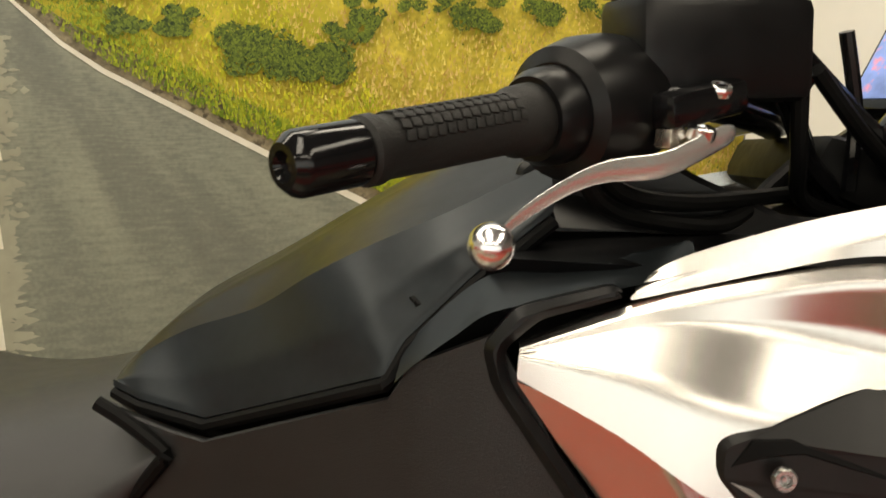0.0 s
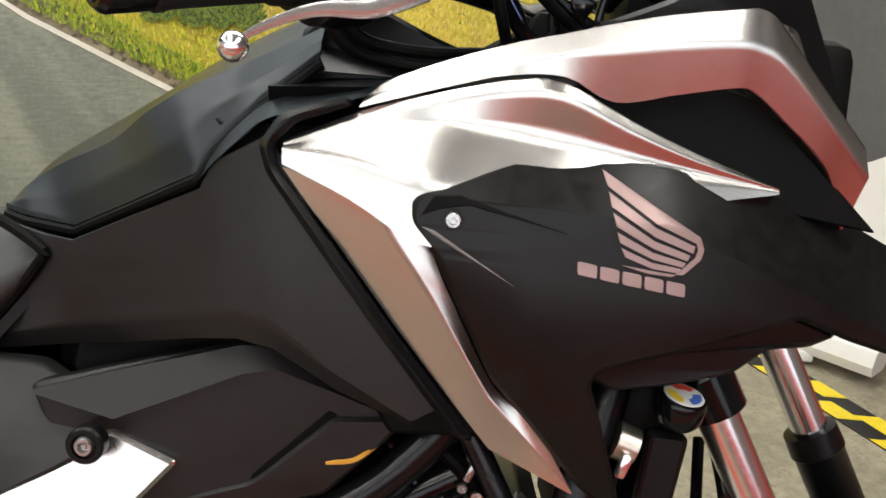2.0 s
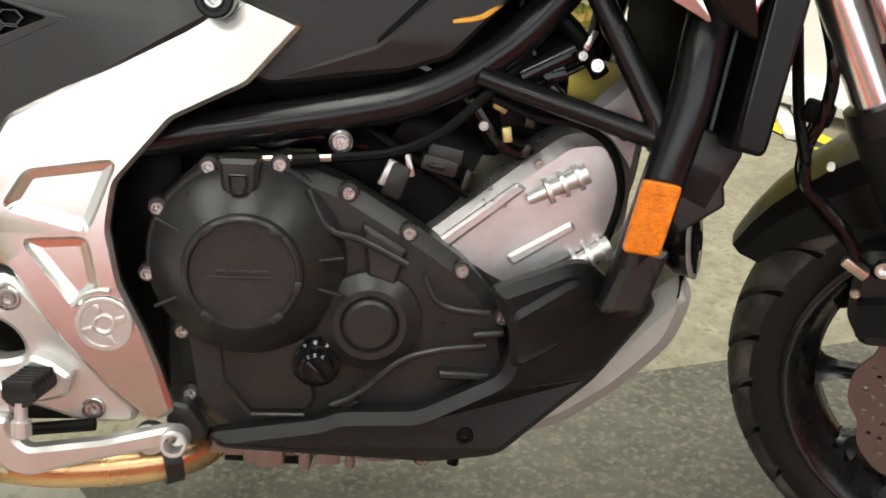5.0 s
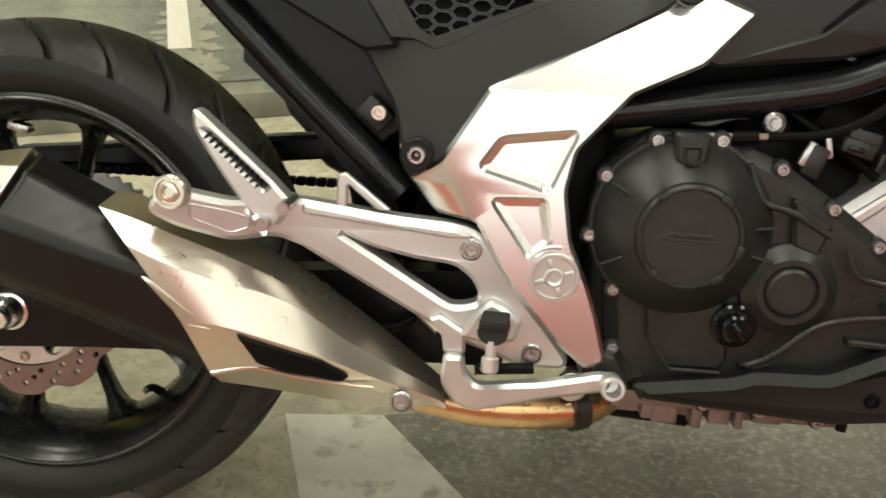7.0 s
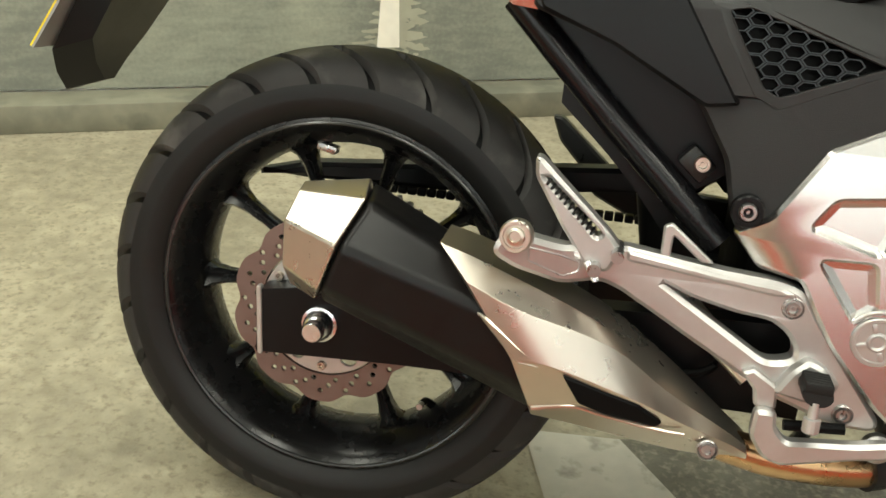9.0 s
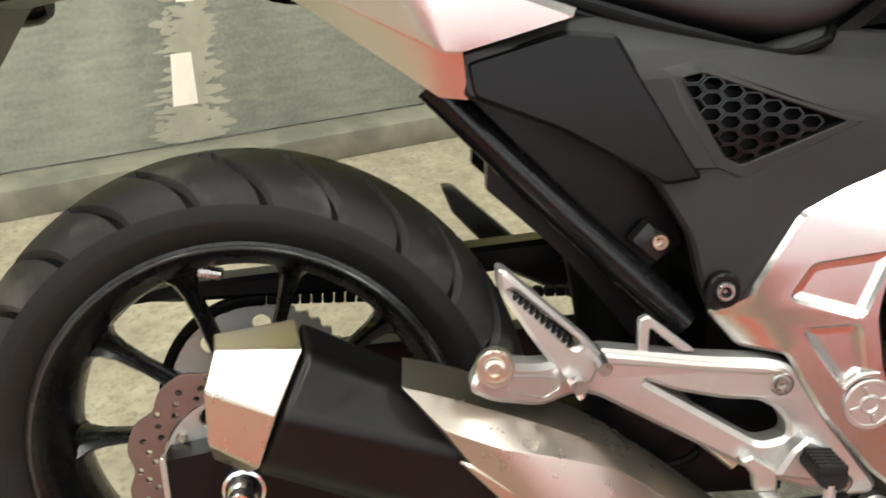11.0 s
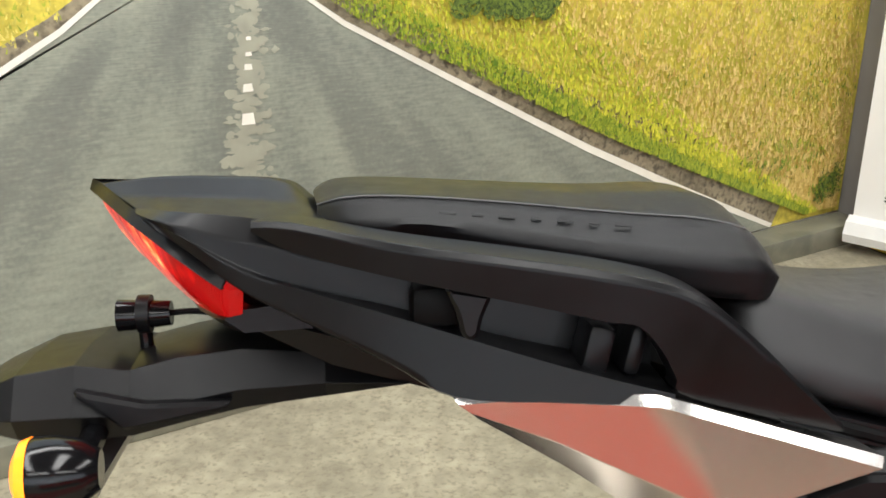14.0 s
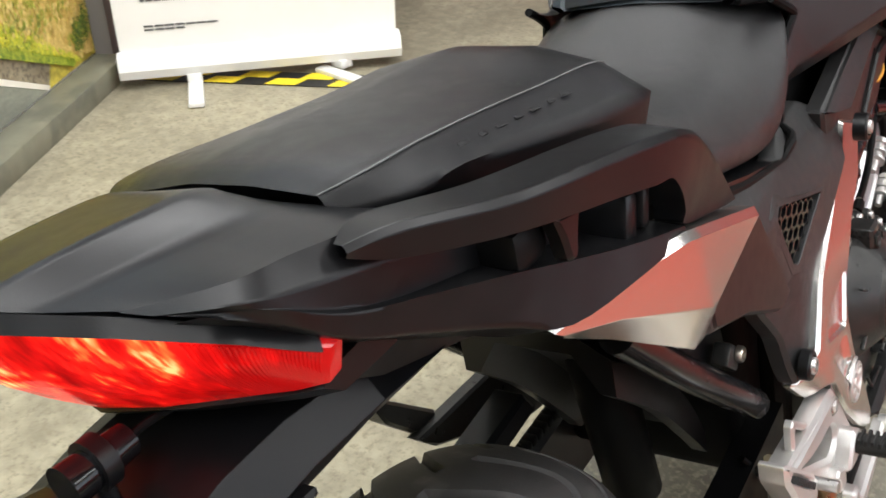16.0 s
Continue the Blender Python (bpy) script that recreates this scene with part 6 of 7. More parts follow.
sh = pair("radiator_shroud", creased(SHROUD, shroud_y, SHROUD_FOLDS, depth=0.018, bevel=0.004, r=0.006), MATTE_BLACK, bike, "matt black radiator shroud with a pale winged mark", sharp=22)
pair("shroud_hem", plate([(1.114, 0.808), (1.122, 0.820), (1.165, 0.832), (1.277, 0.866), (1.325, 0.848), (1.300, 0.838), (1.262, 0.836), (1.234, 0.815), (1.178, 0.803), (1.135, 0.798)], lambda x, z: shroud_y(x, z) + 0.020, 0.02, 0.003, r=0.006), MATTE_BLACK, sh)
# a near-black and a pale grey sliver laid on beside the front bolt
part("shroud_crease", plate([(0.975, 0.930), (0.984, 0.945), (1.003, 0.947), (1.084, 0.924), (1.010, 0.940), (0.990, 0.936)], lambda x, z: shroud_y(x, z) - 0.0012, 0.003, 0.0008, r=0), DARK, sh)
part("shroud_crease", plate([(0.976, 0.922), (0.986, 0.9195), (1.048, 0.882), (0.990, 0.9135)], lambda x, z: shroud_y(x, z) - 0.0016, 0.004, 0.001, r=0), GREYW, sh)
bolt(0.999, -0.303, 0.929, 0.0062, bike, SCREW)
# the mark: six feathers that sweep into one rounded corner, above a row of blocks
for k, q in enumerate(([(1.109, 0.973), (1.113, 0.961), (1.150, 0.936), (1.183, 0.9225), (1.186, 0.9275), (1.152, 0.947)],
                       [(1.114, 0.957), (1.116, 0.946), (1.150, 0.926), (1.181, 0.9150), (1.182, 0.9205), (1.150, 0.933)],
                       [(1.117, 0.942), (1.120, 0.932), (1.150, 0.917), (1.177, 0.9090), (1.179, 0.9135), (1.150, 0.923)],
                       [(1.121, 0.928), (1.124, 0.920), (1.150, 0.909), (1.174, 0.9040), (1.176, 0.9078), (1.150, 0.914)],
                       [(1.125, 0.9165), (1.129, 0.9095), (1.150, 0.902), (1.170, 0.8995), (1.173, 0.9030), (1.150, 0.9065)],
                       [(1.127, 0.9035), (1.146, 0.8985), (1.166, 0.8965), (1.169, 0.8985), (1.150, 0.9005)],
                       [(1.183, 0.9225), (1.186, 0.9275), (1.1895, 0.9180), (1.1875, 0.9105), (1.175, 0.8985), (1.169, 0.8985), (1.183, 0.9120), (1.1845, 0.9175)])):
    part("mark_feather", creased(q, lambda x, z: shroud_y(x, z) - 0.0012, SHROUD_FOLDS, depth=0.002, bevel=0.0003, r=0), LOGO, sh)
for k in range(5):
    x, z = 1.0935 + 0.0172 * k, 0.9045 - 0.0027 * k
    part("mark_bar", creased([(x, z), (x + 0.0150, z - 0.0024), (x + 0.0155, z - 0.0124), (x + 0.0005, z - 0.0100)], lambda x, z: shroud_y(x, z) - 0.0012, SHROUD_FOLDS, depth=0.002, bevel=0.0003, r=0.002), LOGO, sh)

# rear mudguard arm, number plate holder, indicator and small plate lamp
def arm_sec(x, w, zt, zb):
    """A section of the arm; its far side is narrower."""
    f = 0.6 * w
    return [Vector((x, y, z)) for y, z in ((-w, zb + 0.35 * (zt - zb)), (-w * 0.86, zt - 0.005), (-w * 0.4, zt), (f * 0.4, zt - 0.002), (f * 0.8, zt - 0.012), (f, zb + 0.25 * (zt - zb)), (f * 0.85, zb - 0.004), (-w * 0.88, zb))]


arm = part("mudguard_arm", loft([arm_sec(*q) for q in ((-0.372, 0.080, 0.800, 0.787), (-0.345, 0.098, 0.815, 0.786), (-0.306, 0.108, 0.832, 0.778), (-0.263, 0.106, 0.838, 0.775), (-0.224, 0.098, 0.831, 0.775), (-0.186, 0.098, 0.840, 0.784), (-0.139, 0.102, 0.846, 0.795), (-0.076, 0.106, 0.842, 0.803), (-0.012, 0.106, 0.822, 0.810), (0.03, 0.10, 0.82, 0.812))]), SATIN, bike, "satin black rear mudguard arm", fold=0.005)
part("arm_fold", plate([(-0.225, 0.786), (-0.150, 0.800), (-0.145, 0.806), (-0.21, 0.806), (-0.262, 0.818)], -0.109, 0.012, 0.003), SATIN, arm)
part("plate_stay", loft([[Vector((x, y, z)) for y in (-w, w)] + [Vector((x - 0.055, y, z - 0.020)) for y in (w, -w)] for x, z, w in ((-0.222, 0.785, 0.080), (-0.278, 0.698, 0.085), (-0.335, 0.603, 0.07), (-0.347, 0.57, 0.04), (-0.350, 0.545, 0.012))]), SATIN, arm, "black number plate stay")
part("number_plate", loft([[Vector((x, y, z)) for x, z in ((-0.3158, 0.7275), (-0.313, 0.726), (-0.396, 0.586), (-0.3988, 0.5875))] for y in (-0.100, 0.090)]), GREYP, arm, "blank number plate, pale grey behind")
part("plate_face", loft([[Vector((x, y, z)) for x, z in ((-0.3180, 0.7287), (-0.3160, 0.7276), (-0.3990, 0.5876), (-0.4010, 0.5887))] for y in (-0.100, 0.090)]), YELLOWT, arm, "yellow front of the number plate")
part("plate_bracket", plate([(-0.318, 0.712), (-0.288, 0.712), (-0.306, 0.680), (-0.334, 0.684)], -0.092, 0.03, 0.003, r=0.003), CASE, arm, "dull metal plate bracket")
part("bracket_lip", plate([(-0.319, 0.7145), (-0.308, 0.726), (-0.302, 0.726), (-0.290, 0.7145)], -0.090, 0.02, 0.002, r=0.002), ALLOY, arm)
for sgn in (-1, 1):
    ind = part("indicator", lathe([(-0.02, 0.014), (-0.01, 0.022), (0.008, 0.026), (0.022, 0.0265), (0.03, 0.024)], (-0.252, sgn * 0.150, 0.773), (-1, 0.1 * sgn, 0), 24), GLOSSB, bike, "black indicator pod")
    part("lens", lathe([(0.026, 0.0262), (0.033, 0.0235), (0.038, 0.013), (0.039, 0.002)], (-0.252, sgn * 0.150, 0.773), (-1, 0.1 * sgn, 0), 24), AMBERLIT, ind, "lit amber indicator lens")
    part("stalk", tube([(-0.25, sgn * 0.15, 0.768), (-0.25, sgn * 0.07, 0.788)], 0.010, 10), GLOSSB, ind)
pl = part("plate_lamp", tube([(-0.242, -0.035, 0.858), (-0.200, -0.035, 0.859)], (0.013, 0.010), 16), GLOSSB, bike, "small black lamp on a stalk")
part("lamp_collar", tube([(-0.226, -0.035, 0.859), (-0.216, -0.035, 0.859)], 0.0155, 16), SATIN, pl)
part("lamp_post", tube([(-0.222, -0.035, 0.852), (-0.221, -0.035, 0.832)], 0.0055, 10), GLOSSB, pl)
part("lamp_cable", tube([(-0.201, -0.035, 0.859), (-0.18, -0.036, 0.860), (-0.14, -0.04, 0.855)], 0.0025, 8), DARK, pl)

# ---- engine ----
engine = part("crankcase", box(0.64, 0.93, -0.165, 0.165, 0.285, 0.455, 0.02), CASE, bike, "dark painted engine crankcase")
CASE_RING = [(0.632, 0.456), (0.640, 0.522), (0.686, 0.567), (0.755, 0.570), (0.818, 0.546), (0.876, 0.511), (0.928, 0.475), (0.970, 0.428), (0.980, 0.37), (0.955, 0.300), (0.893, 0.272), (0.711, 0.288), (0.666, 0.33), (0.656, 0.404)]
part("clutch_side_cover", plate(CASE_RING, -0.184, 0.04, 0.006, crown=(0.014, 0.006), r=0.012), CASE, engine, "dark engine side cover")
part("clutch_cover", lathe([(-0.02, 0.095), (-0.004, 0.095), (0.000, 0.093), (0.000, 0.0895), (0.008, 0.089), (0.014, 0.086), (0.043, 0.054), (0.048, 0.052), (0.050, 0.0495), (0.050, 0.0475), (0.047, 0.0465), (0.046, 0.046), (0.046, 0.002)], (0.727, -0.188, 0.474), (0, -1, 0), 64), CASE, engine, "round dark clutch cover", sharp=22)
for a in (8, 150, 205, 345):
    ra = radians(a)
    part("cover_rib", block((0.727 + 0.071 * math.cos(ra), -0.2165, 0.474 + 0.071 * math.sin(ra)), (0.036, 0.006, 0.0028), (0, -a, 0), 0.0010), CASE, engine)
for a in (-52, -12, 52, 128, 232):
    ra = radians(a)
    part("ring_notch", block((0.727 + 0.049 * math.cos(ra), -0.2385, 0.474 + 0.049 * math.sin(ra)), (0.007, 0.003, 0.012), (0, -a, 0), 0.0010), CASE, engine)
lug = part("cover_lug", plate([(0.704, 0.572), (0.740, 0.572), (0.738, 0.545), (0.730, 0.536), (0.715, 0.536), (0.707, 0.545)], -0.218, 0.03, 0.004), CASE, engine)
part("lug_recess", plate([(0.713, 0.560), (0.731, 0.560), (0.730, 0.546), (0.726, 0.541), (0.718, 0.541), (0.714, 0.546)], -0.2225, 0.004, 0.001, crown=(0.003, -0.003), r=0.002), CASE, lug)
for k in range(5):
    part("embossed_bar", block((0.709 + 0.0092 * k, -0.2345, 0.4755), (0.0072, 0.0010, 0.0045), (0, 0, 0), 0.0003), CASE, engine)
part("embossed_bar", block((0.727, -0.2345, 0.4705), (0.054, 0.0010, 0.0016), (0, 0, 0), 0.0003), CASE, engine)
part("timing_cover", lathe([(-0.02, 0.050), (0.010, 0.048), (0.018, 0.036), (0.020, 0.034), (0.020, 0.028), (0.017, 0.026), (0.020, 0.024), (0.022, 0.021), (0.022, 0.002)], (0.839, -0.190, 0.420), (0, -1, 0), 40), CASE, engine, sharp=22)
lc = part("lower_cover", plate([(0.697, 0.412), (0.772, 0.404), (0.784, 0.392), (0.790, 0.340), (0.782, 0.326), (0.728, 0.325), (0.702, 0.358)], -0.1965, 0.02, 0.004), CASE, engine)
for a, b in (((0.703, 0.361), (0.729, 0.329)), ((0.729, 0.329), (0.780, 0.329))):
    part("cover_edge", tube([(a[0], -0.2095, a[1]), (b[0], -0.2095, b[1])], 0.0022, 8, 1), CASE, lc)
cap = part("oil_filler_cap", lathe([(-0.01, 0.023), (0.004, 0.023), (0.006, 0.020), (0.006, 0.0165), (0.016, 0.015), (0.018, 0.012), (0.018, 0.001)], (0.790, -0.198, 0.378), (0, -1, 0), 28), GLOSSB, engine, "round gloss black filler cap", sharp=25)
part("cap_grip", block((0.790, -0.219, 0.378), (0.024, 0.008, 0.006), (0, 50, 0), 0.002), GLOSSB, cap)
for pts in ([(0.806, -0.206, 0.338), (0.832, -0.207, 0.352), (0.868, -0.207, 0.384), (0.905, -0.206, 0.396), (0.948, -0.204, 0.400)], [(0.888, -0.206, 0.468), (0.905, -0.206, 0.440), (0.950, -0.204, 0.432)], [(0.782, -0.204, 0.545), (0.800, -0.205, 0.510), (0.830, -0.206, 0.500), (0.872, -0.205, 0.478)]):
    part("case_rib", tube(pts, 0.0034, 8, 5), CASE, engine)
part("case_web", plate([(0.83, 0.515), (0.872, 0.49), (0.862, 0.455), (0.835, 0.465)], -0.204, 0.02, 0.004), CASE, engine)
for q in ([(0.935, 0.413), (0.965, 0.416), (0.965, 0.410), (0.935, 0.406)], [(0.905, 0.374), (0.96, 0.372), (0.96, 0.365), (0.905, 0.366)], [(0.80, 0.337), (0.815, 0.345), (0.832, 0.341), (0.818, 0.333)]):
    part("case_lug", plate(q, -0.206, 0.02, 0.002, r=0.002), CASE, engine)
for bx, bz in ((0.692, 0.560), (0.755, 0.564), (0.817, 0.540), (0.873, 0.504), (0.923, 0.469), (0.964, 0.424), (0.646, 0.521), (0.635, 0.459), (0.665, 0.404), (0.671, 0.341), (0.711, 0.293), (0.773, 0.286), (0.831, 0.283), (0.893, 0.277)):
    part("bolt_boss", lathe([(0, 0.010), (0.010, 0.009)], (bx, -0.180, bz), (0, -1, 0), 16), CASE, engine)
    bolt(bx, -0.190, bz, 0.0065, engine, SCREW)
cyl = part("cylinder", plate([(0.884, 0.487), (0.983, 0.566), (1.020, 0.594), (1.060, 0.598), (1.088, 0.56), (1.085, 0.505), (1.06, 0.48), (0.975, 0.432), (0.945, 0.446)], -0.150, 0.29, 0.008, crown=(0.012, 0.004), r=0.012), CAST_GREY, bike, "cast grey cylinder block")
part("cylinder_head", plate([(1.035, 0.606), (1.085, 0.655), (1.11, 0.63), (1.10, 0.55), (1.088, 0.50), (1.06, 0.52)], -0.12, 0.24, 0.01), CAST_GREY, cyl)
part("cylinder_web", plate([(0.90, 0.489), (0.975, 0.548), (0.985, 0.542), (0.912, 0.482)], -0.1585, 0.012, 0.003), CAST_GREY, cyl)
part("cylinder_web", plate([(0.968, 0.475), (1.03, 0.512), (1.035, 0.503), (0.975, 0.465)], -0.1585, 0.012, 0.003), CAST_GREY, cyl)
for x0, z0, x1, z1 in ((0.985, 0.532, 1.040, 0.560), (1.02, 0.462, 1.068, 0.490)):
    b = part("stud_boss", tube([(x0, -0.160, z0), (x1, -0.160, z1)], (0.005, 0.0105), 14), ALLOY, cyl, "bright machined boss")
    for t in (0.35, 0.6, 0.85):
        x, z = x0 + (x1 - x0) * t, z0 + (z1 - z0) * t
        d = Vector((x1 - x0, 0, z1 - z0)).normalized()
        part("boss_ring", lathe([(-0.002, 0.0135), (0.002, 0.0135)], (x, -0.160, z), d, 16), ALLOY, b)
part("crankcase_top", box(0.65, 0.80, -0.16, 0.16, 0.44, 0.545, 0.02), CASE, engine)
SUMP = material("brown_sump_alloy", (0.20, 0.145, 0.13), 0.5, 0.5, 0.2, 60, 0.2, 500)
part("sump_flange", box(0.685, 0.905, -0.166, -0.05, 0.268, 0.285, 0.003), SUMP, engine)
for x, w, low in ((0.692, 0.010, 0.262), (0.722, 0.007, 0.250), (0.741, 0.014, 0.246), (0.776, 0.006, 0.243), (0.800, 0.012, 0.250), (0.822, 0.005, 0.246), (0.852, 0.016, 0.255), (0.884, 0.008, 0.258)):
    part("sump_fin", box(x - w, x + w, -0.160, -0.05, low, 0.270, 0.003), SUMP, engine)
part("sump", box(0.68, 0.95, -0.14, 0.12, 0.246, 0.30, 0.01), SUMP, engine, "brownish cast sump")


def belly_y(x, z):
    return -0.222 + 0.55 * max(0.0, x - 0.98) + 0.10 * max(0.0, 0.33 - z)


belly = pair("belly_pan", plate([(0.795, 0.328), (0.812, 0.336), (0.885, 0.338), (0.962, 0.376), (0.972, 0.411), (0.948, 0.460), (1.02, 0.480), (1.045, 0.478), (1.075, 0.452), (1.112, 0.450), (1.128, 0.420), (1.064, 0.358), (0.961, 0.292), (0.90, 0.284), (0.70, 0.296), (0.69, 0.312)], belly_y, 0.02, 0.005, crown=(0.010, 0.004), r=0.010), BELLYP, bike, "grained black belly pan")
part("belly_fold", plate([(0.965, 0.440), (1.035, 0.470), (1.066, 0.446), (1.02, 0.40), (0.97, 0.385)], lambda x, z: belly_y(x, z) - 0.008, 0.012, 0.006, r=0.012), BELLYP, belly)
part("pan_underside", plate([(0.955, 0.300), (1.06, 0.360), (1.13, 0.430), (1.160, 0.452), (1.174, 0.425), (1.157, 0.372), (1.103, 0.318), (1.040, 0.275), (0.985, 0.262)], -0.130, 0.26, 0.02, r=0.02), GREYP, bike, "grey plastic lower fairing lip")
bolt(0.931, -0.222, 0.318, 0.008, belly, DARK)
part("drain_hose", tube([(0.93, -0.17, 0.30), (0.925, -0.175, 0.262)], 0.006, 8), DARK, bike)
part("catalyser", tube([(0.69, -0.10, 0.255), (0.78, -0.09, 0.245)], 0.028, 14), DARK, bike)
part("engine_rear", box(0.585, 0.66, -0.13, 0.13, 0.285, 0.60, 0.02), DARK, bike)
part("cylinder_base", box(0.78, 0.93, -0.11, 0.11, 0.44, 0.60, 0.02), DARK, bike)
part("injector_rail", box(0.90, 1.035, -0.07, 0.07, 0.575, 0.70, 0.015), DARK, bike)
# the dark heap of intake parts and cables above the engine
part("intake_box", box(0.64, 0.98, -0.10, 0.10, 0.56, 0.76, 0.02), DARK, bike)
part("throttle_body", tube([(0.86, -0.12, 0.60), (0.93, -0.11, 0.555)], 0.030, 18), DARK, bike)
part("throttle_body", tube([(0.97, -0.13, 0.645), (1.03, -0.12, 0.675)], 0.022, 16), GLOSSB, bike)
part("sensor", block((0.90, -0.150, 0.562), (0.035, 0.02, 0.016), (0, 15, 0), 0.003), CASE, bike)
part("sensor", block((0.86, -0.150, 0.545), (0.020, 0.012, 0.034), (0, 20, 0), 0.003), CASE, bike)
part("connector", block((0.965, -0.14, 0.612), (0.022, 0.014, 0.026), (0, -15, 0), 0.002), DARK, bike)
part("connector", block((0.985, -0.14, 0.605), (0.010, 0.010, 0.014), (0, 10, 0), 0.002), CASE, bike)
part("clamp", block((1.035, -0.145, 0.682), (0.007, 0.010, 0.020), (0, 25, 0), 0.002), SCREW, bike)
bolt(1.042, -0.15, 0.660, 0.007, bike, CHROME)
part("cable_end", tube([(0.72, -0.185, 0.566), (0.80, -0.182, 0.570)], 0.0035, 8), STEEL, bike)
part("cable_joint", tube([(0.765, -0.186, 0.567), (0.79, -0.184, 0.569)], 0.007, 10), DARK, bike)
part("clutch_cable", tube([(0.80, -0.182, 0.570), (0.855, -0.178, 0.576), (0.90, -0.175, 0.596), (0.945, -0.170, 0.636), (0.98, -0.15, 0.665)], 0.0048, 8), DARK, bike, "black sheathed clutch cable")
part("wire_loom", tube([(0.945, -0.165, 0.628), (0.985, -0.165, 0.612), (1.03, -0.165, 0.605), (1.062, -0.16, 0.582), (1.075, -0.155, 0.54), (1.062, -0.155, 0.485), (1.05, -0.15, 0.46)], 0.0042, 8), DARK, bike, "black wiring loom")
part("mount_bolt", lathe([(0, 0.011), (0.004, 0.011), (0.006, 0.009), (0.002, 0.0075), (0.002, 0.006), (0.007, 0.005), (0.007, 0.001)], (0.808, -0.170, 0.583), (0, -1, 0), 24), SCREW, bike, "large dull steel mount bolt", sharp=18)
part("wire", tube([(0.905, -0.182, 0.695), (0.93, -0.185, 0.70), (0.95, -0.18, 0.715)], 0.0025, 6), material("orange_wire", (0.6, 0.30, 0.04), 0.5), bike, "thin orange wire")

BRASS = material("pale_brass_fitting", (0.45, 0.38, 0.16), 0.4, 0.6)
for pts, r, m in (([(0.86, -0.125, 0.66), (0.92, -0.135, 0.63), (0.96, -0.13, 0.58), (1.0, -0.125, 0.565)], 0.007, GLOSSB), ([(0.93, -0.12, 0.72), (0.97, -0.135, 0.69), (1.0, -0.14, 0.64), (1.04, -0.13, 0.61)], 0.006, GLOSSB), ([(0.98, -0.13, 0.72), (1.02, -0.14, 0.69), (1.05, -0.135, 0.65)], 0.009, DARK), ([(0.82, -0.135, 0.60), (0.86, -0.145, 0.575), (0.90, -0.14, 0.55), (0.93, -0.135, 0.53)], 0.005, DARK), ([(0.70, -0.14, 0.59), (0.74, -0.15, 0.575), (0.78, -0.15, 0.585), (0.83, -0.14, 0.575)], 0.006, GLOSSB)):
    part("hose", tube(pts, r, 10), m, bike, "black rubber hose")
for p, s, t, m in (((0.955, -0.147, 0.618), (0.020, 0.012, 0.012), (0, 30, 0), BRASS), ((0.963, -0.147, 0.592), (0.012, 0.012, 0.020), (0, -10, 0), BRASS), ((0.982, -0.150, 0.578), (0.010, 0.010, 0.016), (0, 20, 0), CASE), ((0.905, -0.152, 0.572), (0.045, 0.014, 0.022), (0, 12, 0), CASE), ((0.897, -0.158, 0.561), (0.022, 0.010, 0.008), (0, 12, 0), GLOSSB), ((0.926, -0.150, 0.548), (0.008, 0.010, 0.026), (0, 15, 0), CASE), ((0.852, -0.152, 0.552), (0.014, 0.008, 0.036), (0, 24, 0), CAST_GREY), ((0.872, -0.152, 0.560), (0.008, 0.008, 0.030), (0, -14, 0), CAST_GREY), ((1.005, -0.145, 0.648), (0.030, 0.016, 0.018), (0, -30, 0), GLOSSB)):
    part("fitting", block(p, Vector(s) * 0.75, t, 0.002), m, bike)
for x, z in ((0.995, 0.565), (1.028, 0.668), (0.94, 0.60), (0.79, 0.60)):
    bolt(x, -0.150, z, 0.0050, bike, SCREW)

# frame
pair("frame_rail", tube([(0.50, -0.150, 0.56), (0.60, -0.155, 0.573), (0.661, -0.157, 0.583), (0.727, -0.158, 0.594), (0.827, -0.158, 0.612), (0.882, -0.158, 0.627), (0.936, -0.158, 0.657), (0.982, -0.155, 0.698), (1.07, -0.14, 0.80)], 0.0185, 16), FRAME, bike, "gloss black frame rail")
pair("frame_downtube", tube([(1.152, -0.17, 0.80), (1.128, -0.195, 0.704), (1.118, -0.203, 0.641), (1.100, -0.205, 0.564), (1.070, -0.20, 0.44)], 0.020, 16, 4), FRAME, bike, "gloss black frame downtube")
pair("frame_brace", tube([(0.932, -0.170, 0.648), (1.098, -0.195, 0.598)], 0.0105, 12), FRAME, bike)
pair("frame_brace", tube([(1.030, -0.175, 0.730), (1.098, -0.195, 0.606)], 0.0115, 12), FRAME, bike)
part("gusset", plate([(1.082, 0.62), (1.11, 0.62), (1.108, 0.585), (1.085, 0.588)], -0.203, 0.012, 0.003), FRAME, bike)
rf = pair("reflector", plate([(1.074, 0.570), (1.108, 0.565), (1.094, 0.501), (1.061, 0.505)], -0.240, 0.010, 0.002, r=0.004), AMBER, bike, "amber plastic reflector")
part("reflector_rib", plate([(1.076, 0.566), (1.104, 0.562), (1.103, 0.556), (1.075, 0.560)], -0.2412, 0.002, 0.0005, r=0), AMBER, rf)
part("downtube_foot", plate([(1.075, 0.505), (1.11, 0.50), (1.09, 0.44), (1.05, 0.44)], -0.222, 0.03, 0.006), CASE, bike)
horn = part("horn", lathe([(-0.03, 0.018), (-0.012, 0.034), (0, 0.038), (0.006, 0.038), (0.008, 0.034), (0.010, 0.012), (0.012, 0.01)], (1.155, -0.13, 0.490), (0.86, -0.45, 0.1), 32), GLOSSB, bike, "round black horn")
